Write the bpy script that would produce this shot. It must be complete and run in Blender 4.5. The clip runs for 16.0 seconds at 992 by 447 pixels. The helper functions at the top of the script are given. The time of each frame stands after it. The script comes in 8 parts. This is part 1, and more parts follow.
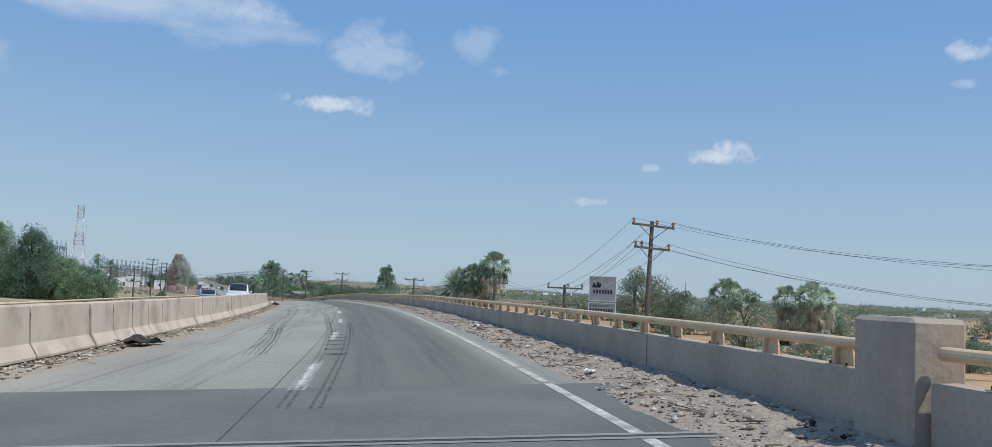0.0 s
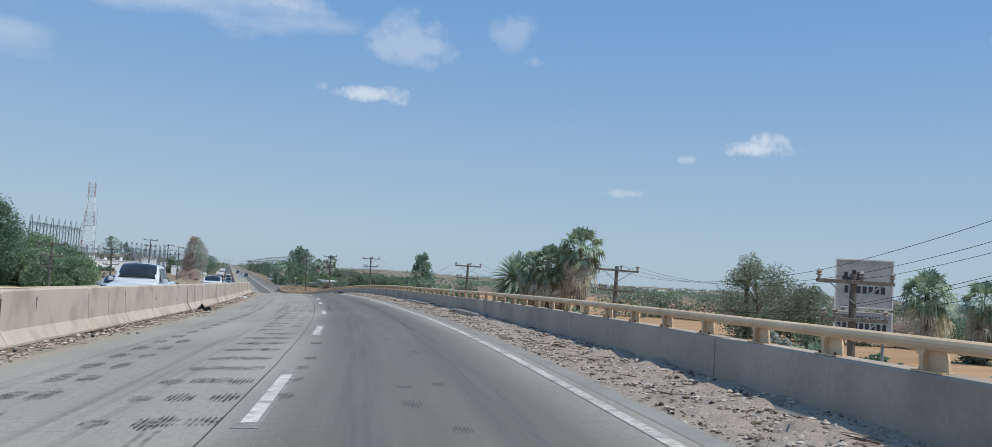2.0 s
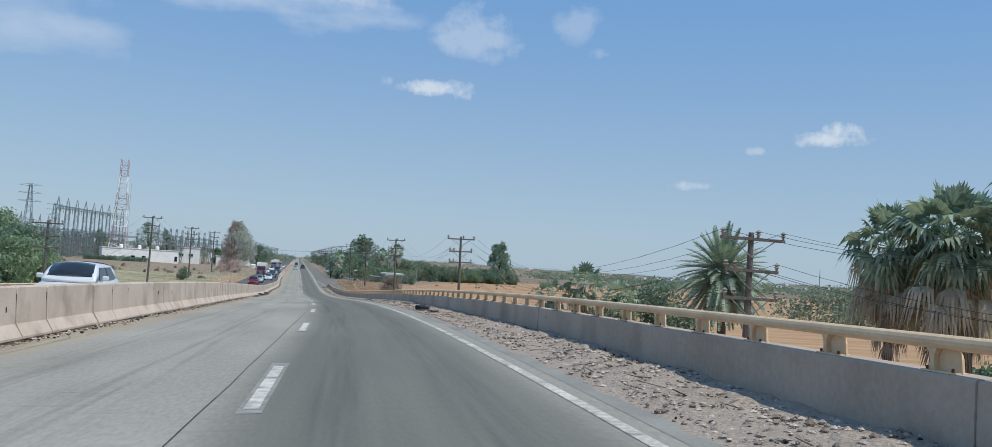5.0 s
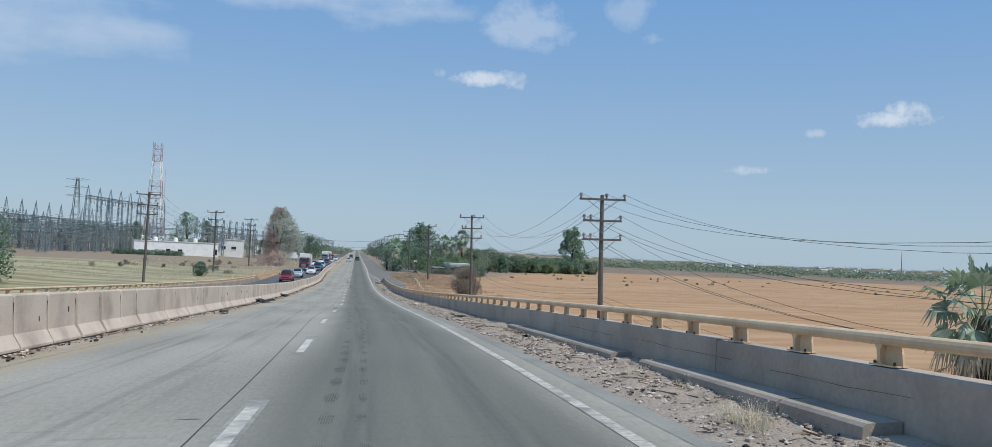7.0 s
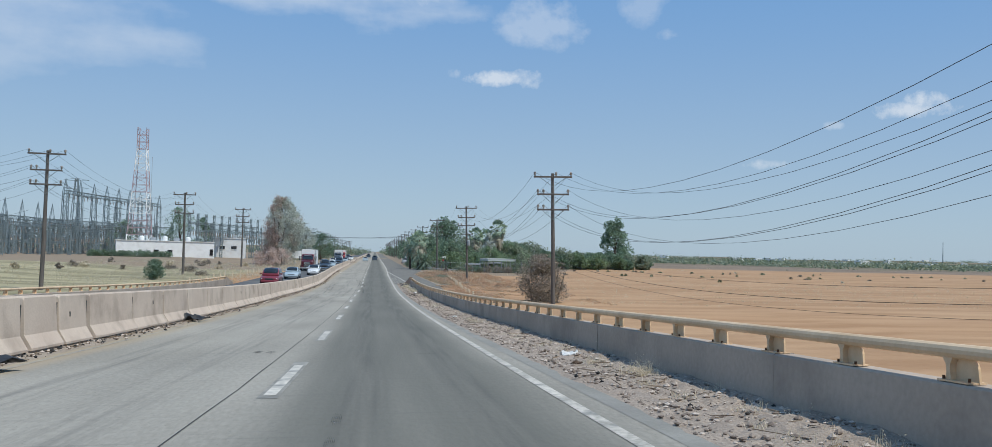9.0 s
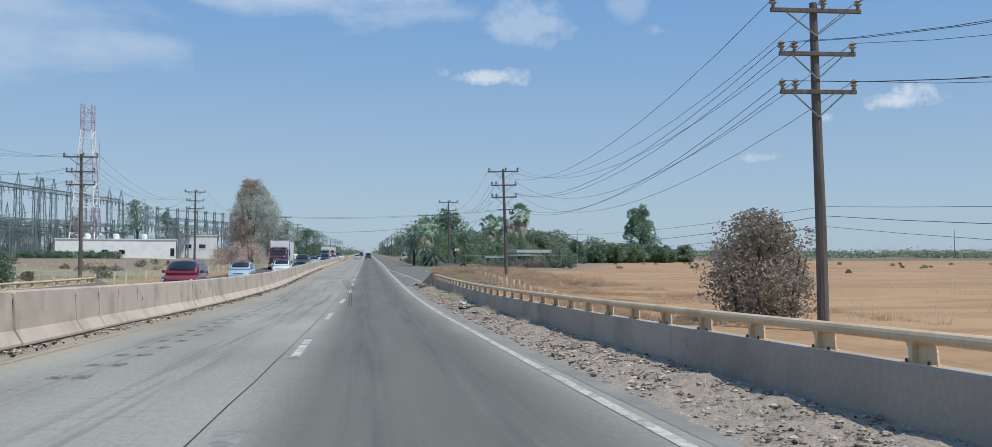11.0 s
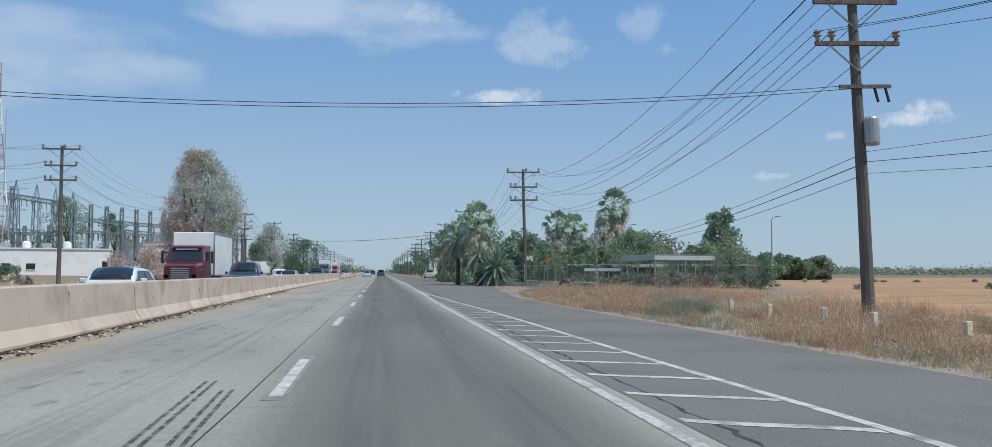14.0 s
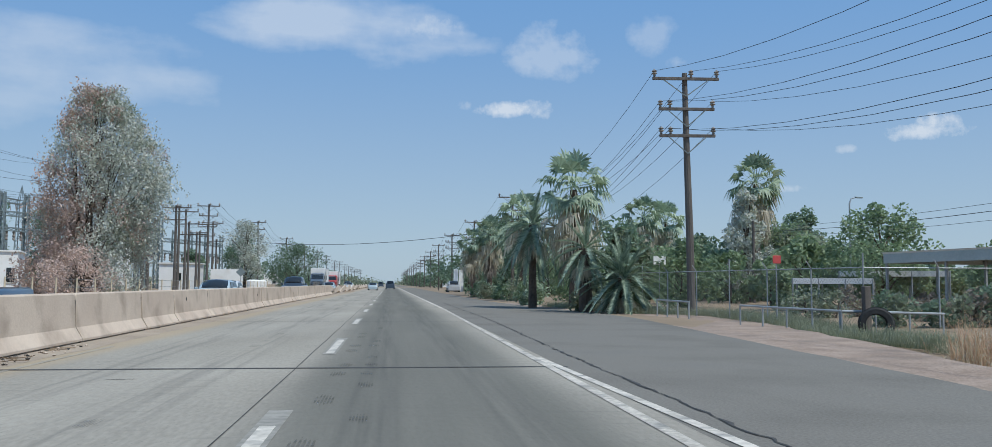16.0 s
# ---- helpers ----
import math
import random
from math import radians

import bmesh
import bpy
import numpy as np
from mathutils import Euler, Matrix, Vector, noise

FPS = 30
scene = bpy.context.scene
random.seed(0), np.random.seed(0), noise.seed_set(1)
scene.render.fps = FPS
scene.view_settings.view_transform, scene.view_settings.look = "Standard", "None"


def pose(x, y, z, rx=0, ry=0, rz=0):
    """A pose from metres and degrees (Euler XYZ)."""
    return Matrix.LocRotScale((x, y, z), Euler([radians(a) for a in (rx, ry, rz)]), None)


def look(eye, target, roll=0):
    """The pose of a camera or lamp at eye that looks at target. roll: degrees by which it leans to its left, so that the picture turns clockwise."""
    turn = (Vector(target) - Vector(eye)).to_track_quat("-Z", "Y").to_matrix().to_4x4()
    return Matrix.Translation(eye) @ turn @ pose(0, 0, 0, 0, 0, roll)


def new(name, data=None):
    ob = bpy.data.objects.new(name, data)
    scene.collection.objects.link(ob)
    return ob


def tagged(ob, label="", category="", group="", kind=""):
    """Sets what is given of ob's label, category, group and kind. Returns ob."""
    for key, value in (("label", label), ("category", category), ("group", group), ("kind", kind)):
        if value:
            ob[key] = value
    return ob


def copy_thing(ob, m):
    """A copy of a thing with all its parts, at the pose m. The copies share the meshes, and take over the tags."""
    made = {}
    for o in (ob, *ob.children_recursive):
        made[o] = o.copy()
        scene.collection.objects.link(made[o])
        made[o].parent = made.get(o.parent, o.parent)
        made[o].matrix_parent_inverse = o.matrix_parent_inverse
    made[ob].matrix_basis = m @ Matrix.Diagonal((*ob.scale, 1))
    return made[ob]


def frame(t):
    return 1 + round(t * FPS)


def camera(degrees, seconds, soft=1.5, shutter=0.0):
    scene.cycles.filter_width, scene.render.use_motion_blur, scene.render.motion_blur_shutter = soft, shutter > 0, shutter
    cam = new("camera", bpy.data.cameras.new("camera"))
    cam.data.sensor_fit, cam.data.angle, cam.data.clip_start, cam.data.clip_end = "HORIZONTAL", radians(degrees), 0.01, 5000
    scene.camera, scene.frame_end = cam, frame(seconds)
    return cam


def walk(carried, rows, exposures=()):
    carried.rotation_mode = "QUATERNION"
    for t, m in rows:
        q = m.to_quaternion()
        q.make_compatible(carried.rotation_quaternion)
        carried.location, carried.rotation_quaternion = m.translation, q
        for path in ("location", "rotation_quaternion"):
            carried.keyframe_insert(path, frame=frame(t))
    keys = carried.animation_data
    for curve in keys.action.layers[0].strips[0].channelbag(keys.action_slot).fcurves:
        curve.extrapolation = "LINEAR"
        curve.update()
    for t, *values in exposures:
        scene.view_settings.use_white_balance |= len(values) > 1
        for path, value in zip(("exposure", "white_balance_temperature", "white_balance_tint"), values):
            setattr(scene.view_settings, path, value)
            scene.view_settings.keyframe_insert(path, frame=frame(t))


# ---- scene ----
cam = camera(59.43, 16.0, soft=0.5)
K = 0.83      # metres in one unit of the site plan, in which all below is drawn
PATH = [
    (0.0, -19.95, 0.0, 8.77, -19.07, 4.38, 2.67), (0.5, -17.49, 12.09, 8.71, -18.73, 4.46, 2.66),
    (1.0, -15.13, 24.19, 8.61, -17.05, 3.36, 3.34), (1.5, -12.88, 36.32, 8.55, -17.11, 3.56, 3.14),
    (2.0, -10.78, 48.46, 8.5, -16.86, 3.64, 3.45), (2.5, -8.85, 60.62, 8.43, -16.15, 3.92, 3.25),
    (3.0, -7.15, 72.83, 8.32, -15.37, 3.71, 3.01), (3.5, -5.72, 85.09, 8.17, -14.94, 3.75, 3.14),
    (4.0, -4.49, 97.37, 8.01, -14.14, 3.52, 3.35), (4.5, -3.45, 109.66, 7.85, -13.39, 3.23, 3.51),
    (5.0, -2.58, 121.96, 7.67, -12.65, 2.92, 3.59), (5.5, -1.84, 134.27, 7.47, -11.89, 2.63, 3.56),
    (6.0, -1.2, 146.59, 7.22, -11.05, 2.37, 3.4), (6.5, -0.63, 158.92, 6.92, -10.11, 2.17, 3.07),
    (7.0, -0.13, 171.27, 6.56, -9.03, 2.07, 2.54), (7.5, 0.18, 183.67, 6.15, -8.55, 2.39, 2.39),
    (8.0, 0.29, 196.13, 5.67, -7.92, 2.09, 2.16), (8.5, 0.35, 208.63, 5.14, -7.86, 1.88, 1.57),
    (9.0, 0.41, 221.1, 4.64, -7.88, 2.0, 1.43), (9.5, 0.39, 233.56, 4.15, -8.12, 2.04, 1.16),
    (10.0, 0.31, 246.02, 3.67, -8.39, 2.02, 0.82), (10.5, 0.2, 258.49, 3.22, -8.54, 1.97, 0.48),
    (11.0, 0.1, 270.98, 2.81, -8.4, 1.92, 0.22), (11.5, 0.04, 283.5, 2.46, -7.8, 1.9, 0.11),
    (12.0, 0.05, 296.07, 2.16, -6.57, 1.92, 0.22), (12.5, 0.1, 308.7, 1.88, -5.32, 2.26, 0.23),
    (13.0, 0.18, 321.36, 1.7, -5.41, 2.57, 0.33), (13.5, 0.24, 334.06, 1.57, -6.05, 2.88, 0.24),
    (14.0, 0.1, 346.7, 1.6, -7.59, 3.2, 0.08), (14.5, 0.05, 359.43, 1.6, -7.8, 3.1, 0.02),
    (15.0, 0.04, 372.15, 1.6, -7.0, 3.4, 0.33), (15.5, 0.06, 384.75, 1.6, -6.78, 3.52, 0.0),
    (16.0, 0.12, 397.2, 1.6, -6.97, 4.0, 0.3),
]


def aim(x, y, z, yaw, pitch, roll):
    a, b = radians(yaw), radians(pitch)
    x, y, z = K * x, K * y, K * z
    return look((x, y, z), (x - math.sin(a) * math.cos(b), y + math.cos(a) * math.cos(b), z + math.sin(b)), roll)


walk(cam, [(t, aim(*r)) for t, *r in PATH], [(0.0, 0.0, 5900, 6.0), (16.0, 0.0, 5900, 6.0)])

# ---------------------------------------------------------------- sky and sun
SUN_AZ, SUN_EL = 134.0, 60.0          # degrees clockwise from +y, and above the horizon
world = bpy.data.worlds.new("world")
scene.world = world
world.use_nodes = True
wt = world.node_tree
wt.nodes.clear()


def wmath(op, a, b=None):
    n = wt.nodes.new("ShaderNodeMath")
    n.operation = op
    for i, v in enumerate((a, b)):
        if v is None:
            continue
        if isinstance(v, (int, float)):
            n.inputs[i].default_value = v
        else:
            wt.links.new(v, n.inputs[i])
    return n.outputs[0]


sky = wt.nodes.new("ShaderNodeTexSky")
sky.sky_type = "NISHITA"
sky.sun_disc = False
sky.sun_elevation, sky.sun_rotation = radians(SUN_EL), radians(SUN_AZ)
sky.altitude, sky.air_density, sky.dust_density, sky.ozone_density = 60, 1.0, 0.5, 1.6
coord = wt.nodes.new("ShaderNodeTexCoord")
warp = wt.nodes.new("ShaderNodeTexNoise")
warp.inputs["Scale"].default_value, warp.inputs["Detail"].default_value = 46.0, 8.0
warp.inputs["Roughness"].default_value = 0.62
wt.links.new(coord.outputs["Generated"], warp.inputs["Vector"])
ragged = wmath("MULTIPLY", wmath("SUBTRACT", warp.outputs["Fac"], 0.54), 3.8)
# clouds: direction, half width, half height (radians), weight
CLOUDS = [
    (0.1407, 0.97, 0.1984, 0.048, 0.010, 1.0), (0.163, 0.967, 0.1985, 0.020, 0.013, 0.9), (0.0813, 0.9758, 0.2031, 0.010, 0.007, 0.4),
    (0.5449, 0.8231, 0.1597, 0.044, 0.011, 1.0), (0.552, 0.817, 0.167, 0.024, 0.013, 1.0), (0.479, 0.8656, 0.1459, 0.012, 0.005, 0.5),
    (0.4188, 0.9019, 0.1055, 0.028, 0.007, 0.7), (0.1758, 0.9489, 0.262, 0.052, 0.038, 0.62),
    (0.2839, 0.918, 0.2768, 0.030, 0.024, 0.45), (-0.05, 0.9576, 0.285, 0.17, 0.040, 0.85),
    (-0.3221, 0.9194, 0.2259, 0.17, 0.045, 0.62), (0.03, 0.9575, 0.2835, 0.060, 0.022, 0.9), (0.3124, 0.9173, 0.2471, 0.016, 0.008, 0.3),
    (0.7161, 0.6475, 0.2607, 0.026, 0.014, 0.8), (0.7176, 0.6583, 0.2274, 0.016, 0.006, 0.4), (-0.46, 0.868, 0.19, 0.17, 0.045, 0.5),
]
soft = wt.nodes.new("ShaderNodeTexNoise")
soft.inputs["Scale"].default_value, soft.inputs["Detail"].default_value = 9.0, 5.0
drawn = wt.nodes.new("ShaderNodeMapping")
drawn.inputs["Scale"].default_value = (1.0, 1.0, 3.2)
wt.links.new(coord.outputs["Generated"], drawn.inputs["Vector"])
wt.links.new(drawn.outputs[0], soft.inputs["Vector"])
wispy = wmath("ADD", wmath("MULTIPLY", wmath("SUBTRACT", soft.outputs["Fac"], 0.52), 2.6), wmath("MULTIPLY", ragged, 0.16))
cover = None
for cx, cy, cz, w, h, weight in CLOUDS:
    c = Vector((cx, cy, cz)).normalized()
    right = Vector((c.y, -c.x, 0)).normalized()
    above = right.cross(c)
    uv = []
    for axis, size in ((right, w), (above, h)):
        dot = wt.nodes.new("ShaderNodeVectorMath")
        dot.operation = "DOT_PRODUCT"
        dot.inputs[1].default_value = axis / size
        wt.links.new(coord.outputs["Generated"], dot.inputs[0])
        uv.append(wmath("MULTIPLY", dot.outputs["Value"], dot.outputs["Value"]))
    body = wmath("SUBTRACT", 1.0, wmath("ADD", uv[0], uv[1]))
    body = wmath("MAXIMUM", body, -3.0)
    body = wmath("MULTIPLY", wmath("MINIMUM", wmath("MAXIMUM", wmath("ADD", body, ragged if h < 0.02 else (wmath("ADD", wispy, wmath("MULTIPLY", ragged, 0.5)) if h < 0.039 else wispy)), 0.0), 1.0), weight if h < 0.02 else weight * 0.75)
    front = wt.nodes.new("ShaderNodeVectorMath")
    front.operation = "DOT_PRODUCT"
    front.inputs[1].default_value = c
    wt.links.new(coord.outputs["Generated"], front.inputs[0])
    body = wmath("MULTIPLY", body, wmath("GREATER_THAN", front.outputs["Value"], 0.5))
    cover = body if cover is None else wmath("MAXIMUM", cover, body)
mix = wt.nodes.new("ShaderNodeMix")
mix.data_type = "RGBA"
wt.links.new(wmath("MULTIPLY", cover, 0.82), mix.inputs["Factor"])
# dusty summer haze towards the horizon
height = wt.nodes.new("ShaderNodeSeparateXYZ")
wt.links.new(coord.outputs["Generated"], height.inputs[0])
rise = wt.nodes.new("ShaderNodeMapRange")
rise.interpolation_type = "SMOOTHSTEP"
rise.inputs["From Min"].default_value, rise.inputs["From Max"].default_value = -0.02, 0.36
wt.links.new(height.outputs[2], rise.inputs["Value"])
tone = wt.nodes.new("ShaderNodeMix")
tone.data_type = "RGBA"
wt.links.new(rise.outputs[0], tone.inputs["Factor"])
tone.inputs["A"].default_value, tone.inputs["B"].default_value = (4.2, 5.1, 5.9, 1), (1.9, 3.6, 6.3, 1)
hazy = wt.nodes.new("ShaderNodeMix")
hazy.data_type = "RGBA"
hazy.inputs["Factor"].default_value = 0.82
wt.links.new(sky.outputs["Color"], hazy.inputs["A"])
wt.links.new(tone.outputs["Result"], hazy.inputs["B"])
wt.links.new(hazy.outputs["Result"], mix.inputs["A"])
mix.inputs["B"].default_value = (7.2, 7.3, 7.6, 1)
back = wt.nodes.new("ShaderNodeBackground")
back.inputs["Strength"].default_value = 0.1
wt.links.new(mix.outputs["Result"], back.inputs["Color"])
wt.links.new(back.outputs[0], wt.nodes.new("ShaderNodeOutputWorld").inputs["Surface"])

sun_lamp = new("sun", bpy.data.lights.new("sun", "SUN"))
sun_lamp.data.energy, sun_lamp.data.angle, sun_lamp.data.color = 3.55, radians(0.53), (1.0, 0.92, 0.80)
sa, se = radians(SUN_AZ), radians(SUN_EL)
sun_lamp.matrix_world = look((0, 0, 60), (-math.sin(sa) * math.cos(se), -math.cos(sa) * math.cos(se), 60 - math.sin(se)))
scene.view_settings.exposure = 0.0


# ---------------------------------------------------------------- materials
def material(name, dark, light, scale=2.0, fine=30.0, rough=0.85, metal=0.0, bump=0.3, grit=0.25, coords="Object", stretch=(1, 1, 1),
             stain=None, stain_scale=0.4, stain_amount=0.0, island=0.0, spec=0.3, clear=0.0):
    """Two scales of noise between two colours, an optional stain, a fine relief; island: how far each loose piece differs."""
    m = bpy.data.materials.new(name)
    m.use_nodes = True
    t = m.node_tree
    bsdf = t.nodes["Principled BSDF"]
    tc = t.nodes.new("ShaderNodeTexCoord")
    place = t.nodes.new("ShaderNodeMapping")
    place.inputs["Scale"].default_value = [v / (K if coords == "World" else 1) for v in stretch]
    if coords == "World":
        t.links.new(t.nodes.new("ShaderNodeNewGeometry").outputs["Position"], place.inputs["Vector"])
    else:
        t.links.new(tc.outputs[coords], place.inputs["Vector"])

    def noise_of(s, detail):
        n = t.nodes.new("ShaderNodeTexNoise")
        n.inputs["Scale"].default_value, n.inputs["Detail"].default_value = s, detail
        t.links.new(place.outputs[0], n.inputs["Vector"])
        return n.outputs["Fac"]

    def maths(op, a, b):
        n = t.nodes.new("ShaderNodeMath")
        n.operation = op
        for i, v in enumerate((a, b)):
            if isinstance(v, (int, float)):
                n.inputs[i].default_value = v
            else:
                t.links.new(v, n.inputs[i])
        return n.outputs[0]

    def blend(fac, a, b):
        n = t.nodes.new("ShaderNodeMix")
        n.data_type = "RGBA"
        for key, v in (("Factor", fac), ("A", a), ("B", b)):
            if isinstance(v, (int, float)):
                n.inputs[key].default_value = v
            elif isinstance(v, tuple):
                n.inputs[key].default_value = (*v, 1)
            else:
                t.links.new(v, n.inputs[key])
        return n.outputs["Result"]

    big, small = noise_of(scale, 5.0), noise_of(fine, 4.0)
    fac = maths("ADD", maths("MULTIPLY", maths("SUBTRACT", big, 0.5), 1.9), 0.5)
    fac = maths("ADD", fac, maths("MULTIPLY", maths("SUBTRACT", small, 0.5), grit * 4))
    if island:
        fac = maths("ADD", fac, maths("MULTIPLY", maths("SUBTRACT", t.nodes.new("ShaderNodeNewGeometry").outputs["Random Per Island"], 0.5), island))
        fac = maths("ADD", fac, maths("MULTIPLY", maths("SUBTRACT", t.nodes.new("ShaderNodeObjectInfo").outputs["Random"], 0.5), island * 0.6))
    clamp = t.nodes.new("ShaderNodeClamp")
    t.links.new(fac, clamp.inputs["Value"])
    colour = blend(clamp.outputs[0], dark, light)
    if stain:
        s = noise_of(stain_scale, 7.0)
        s = maths("MULTIPLY", maths("MAXIMUM", maths("SUBTRACT", s, 0.5), 0.0), 5.0)
        colour = blend(maths("MINIMUM", maths("MULTIPLY", s, stain_amount), stain_amount), colour, stain)
    t.links.new(colour, bsdf.inputs["Base Color"])
    bsdf.inputs["Roughness"].default_value, bsdf.inputs["Metallic"].default_value = rough, metal
    bsdf.inputs["Specular IOR Level"].default_value = spec
    bsdf.inputs["Coat Weight"].default_value = clear
    if bump:
        b = t.nodes.new("ShaderNodeBump")
        b.inputs["Strength"].default_value, b.inputs["Distance"].default_value = bump, 0.02
        t.links.new(small, b.inputs["Height"])
        t.links.new(b.outputs[0], bsdf.inputs["Normal"])
    return m


def foliage(name, dark, light, island=1.2, thin=0.35):
    m = material(name, dark, light, scale=0.5, fine=6.0, rough=0.55, bump=0.0, island=island, coords="World", spec=0.35)
    bsdf = m.node_tree.nodes["Principled BSDF"]
    tr = m.node_tree.nodes.new("ShaderNodeBsdfTranslucent")
    tr.inputs["Color"].default_value = (light[0] * 1.1, light[1] * 1.2, light[2] * 1.0, 1)
    mx = m.node_tree.nodes.new("ShaderNodeMixShader")
    mx.inputs[0].default_value = thin
    m.node_tree.links.new(bsdf.outputs[0], mx.inputs[1])
    m.node_tree.links.new(tr.outputs[0], mx.inputs[2])
    m.node_tree.links.new(mx.outputs[0], m.node_tree.nodes["Material Output"].inputs["Surface"])
    return m


def road_concrete():
    """Slabs: pale in the passing lane, darkened by rubber and oil in the driving lane. UV = metres across and along."""
    m = material("road_concrete", (0.265, 0.243, 0.204), (0.39, 0.359, 0.303), scale=0.35, fine=15.0, rough=0.95, bump=0.35, grit=0.30,
                 coords="UV", stretch=(1, 0.3, 1), stain=(0.36, 0.31, 0.23), stain_scale=0.25, stain_amount=0.10, spec=0.12)
    t = m.node_tree
    bsdf = t.nodes["Principled BSDF"]
    base = bsdf.inputs["Base Color"].links[0].from_socket
    tc = t.nodes.new("ShaderNodeTexCoord")
    sep = t.nodes.new("ShaderNodeSeparateXYZ")
    t.links.new(tc.outputs["UV"], sep.inputs[0])

    def maths(op, a, b=0.0, c=0.0):
        n = t.nodes.new("ShaderNodeMath")
        n.operation = op
        for i, v in enumerate((a, b, c)):
            if isinstance(v, (int, float)):
                n.inputs[i].default_value = v
            else:
                t.links.new(v, n.inputs[i])
        return n.outputs[0]

    def streak(sx, sy, detail, low, high):
        mp = t.nodes.new("ShaderNodeMapping")
        mp.inputs["Scale"].default_value = (sx, sy, 1)
        t.links.new(tc.outputs["UV"], mp.inputs["Vector"])
        n = t.nodes.new("ShaderNodeTexNoise")
        n.inputs["Scale"].default_value, n.inputs["Detail"].default_value = 1.0, detail
        t.links.new(mp.outputs[0], n.inputs["Vector"])
        r = t.nodes.new("ShaderNodeMapRange")
        r.inputs["From Min"].default_value, r.inputs["From Max"].default_value = low, high
        t.links.new(n.outputs["Fac"], r.inputs["Value"])
        return r.outputs[0]

    def band(centre, half, soft):
        off = maths("ABSOLUTE", maths("SUBTRACT", maths("ADD", sep.outputs[0], maths("MULTIPLY", maths("SUBTRACT", streak(0.6, 0.05, 3, 0, 1), 0.5), 0.6)), centre))
        r = t.nodes.new("ShaderNodeMapRange")
        r.interpolation_type = "SMOOTHSTEP"
        r.inputs["From Min"].default_value, r.inputs["From Max"].default_value = half + soft, half
        t.links.new(off, r.inputs["Value"])
        return r.outputs[0]

    def over(fac, colour):
        n = t.nodes.new("ShaderNodeMix")
        n.data_type = "RGBA"
        t.links.new(fac, n.inputs["Factor"])
        t.links.new(bsdf.inputs["Base Color"].links[0].from_socket, n.inputs["A"])
        n.inputs["B"].default_value = (*colour, 1)
        t.links.new(n.outputs["Result"], bsdf.inputs["Base Color"])

    lane = maths("MULTIPLY", band(0.75, 1.3, 1.3), maths("ADD", 0.72, maths("MULTIPLY", streak(2.2, 0.07, 4, 0.3, 0.7), 0.14)))
    over(lane, (0.126, 0.124, 0.106))
    track = maths("MULTIPLY", maths("ADD", band(-0.05, 0.18, 0.3), band(1.65, 0.18, 0.3)), maths("MULTIPLY", streak(6, 0.16, 4, 0.34, 0.72), 0.34))
    over(track, (0.055, 0.056, 0.056))
    over(maths("MULTIPLY", streak(26, 26, 3, 0.62, 0.70), 0.38), (0.10, 0.098, 0.09))
    over(maths("MULTIPLY", streak(1.1, 2.6, 5, 0.60, 0.70), 0.10), (0.12, 0.115, 0.105))
    over(maths("MULTIPLY", streak(0.5, 6.0, 4, 0.62, 0.68), 0.20), (0.13, 0.125, 0.115))
    left = maths("MULTIPLY", maths("ADD", band(-3.2, 0.25, 0.5), band(-5.0, 0.25, 0.5)), maths("MULTIPLY", streak(5, 0.12, 5, 0.46, 0.72), 0.4))
    over(left, (0.08, 0.08, 0.078))
    over(maths("MULTIPLY", band(-7.2, 0.55, 0.7), 0.6), (0.40, 0.31, 0.20))
    return m


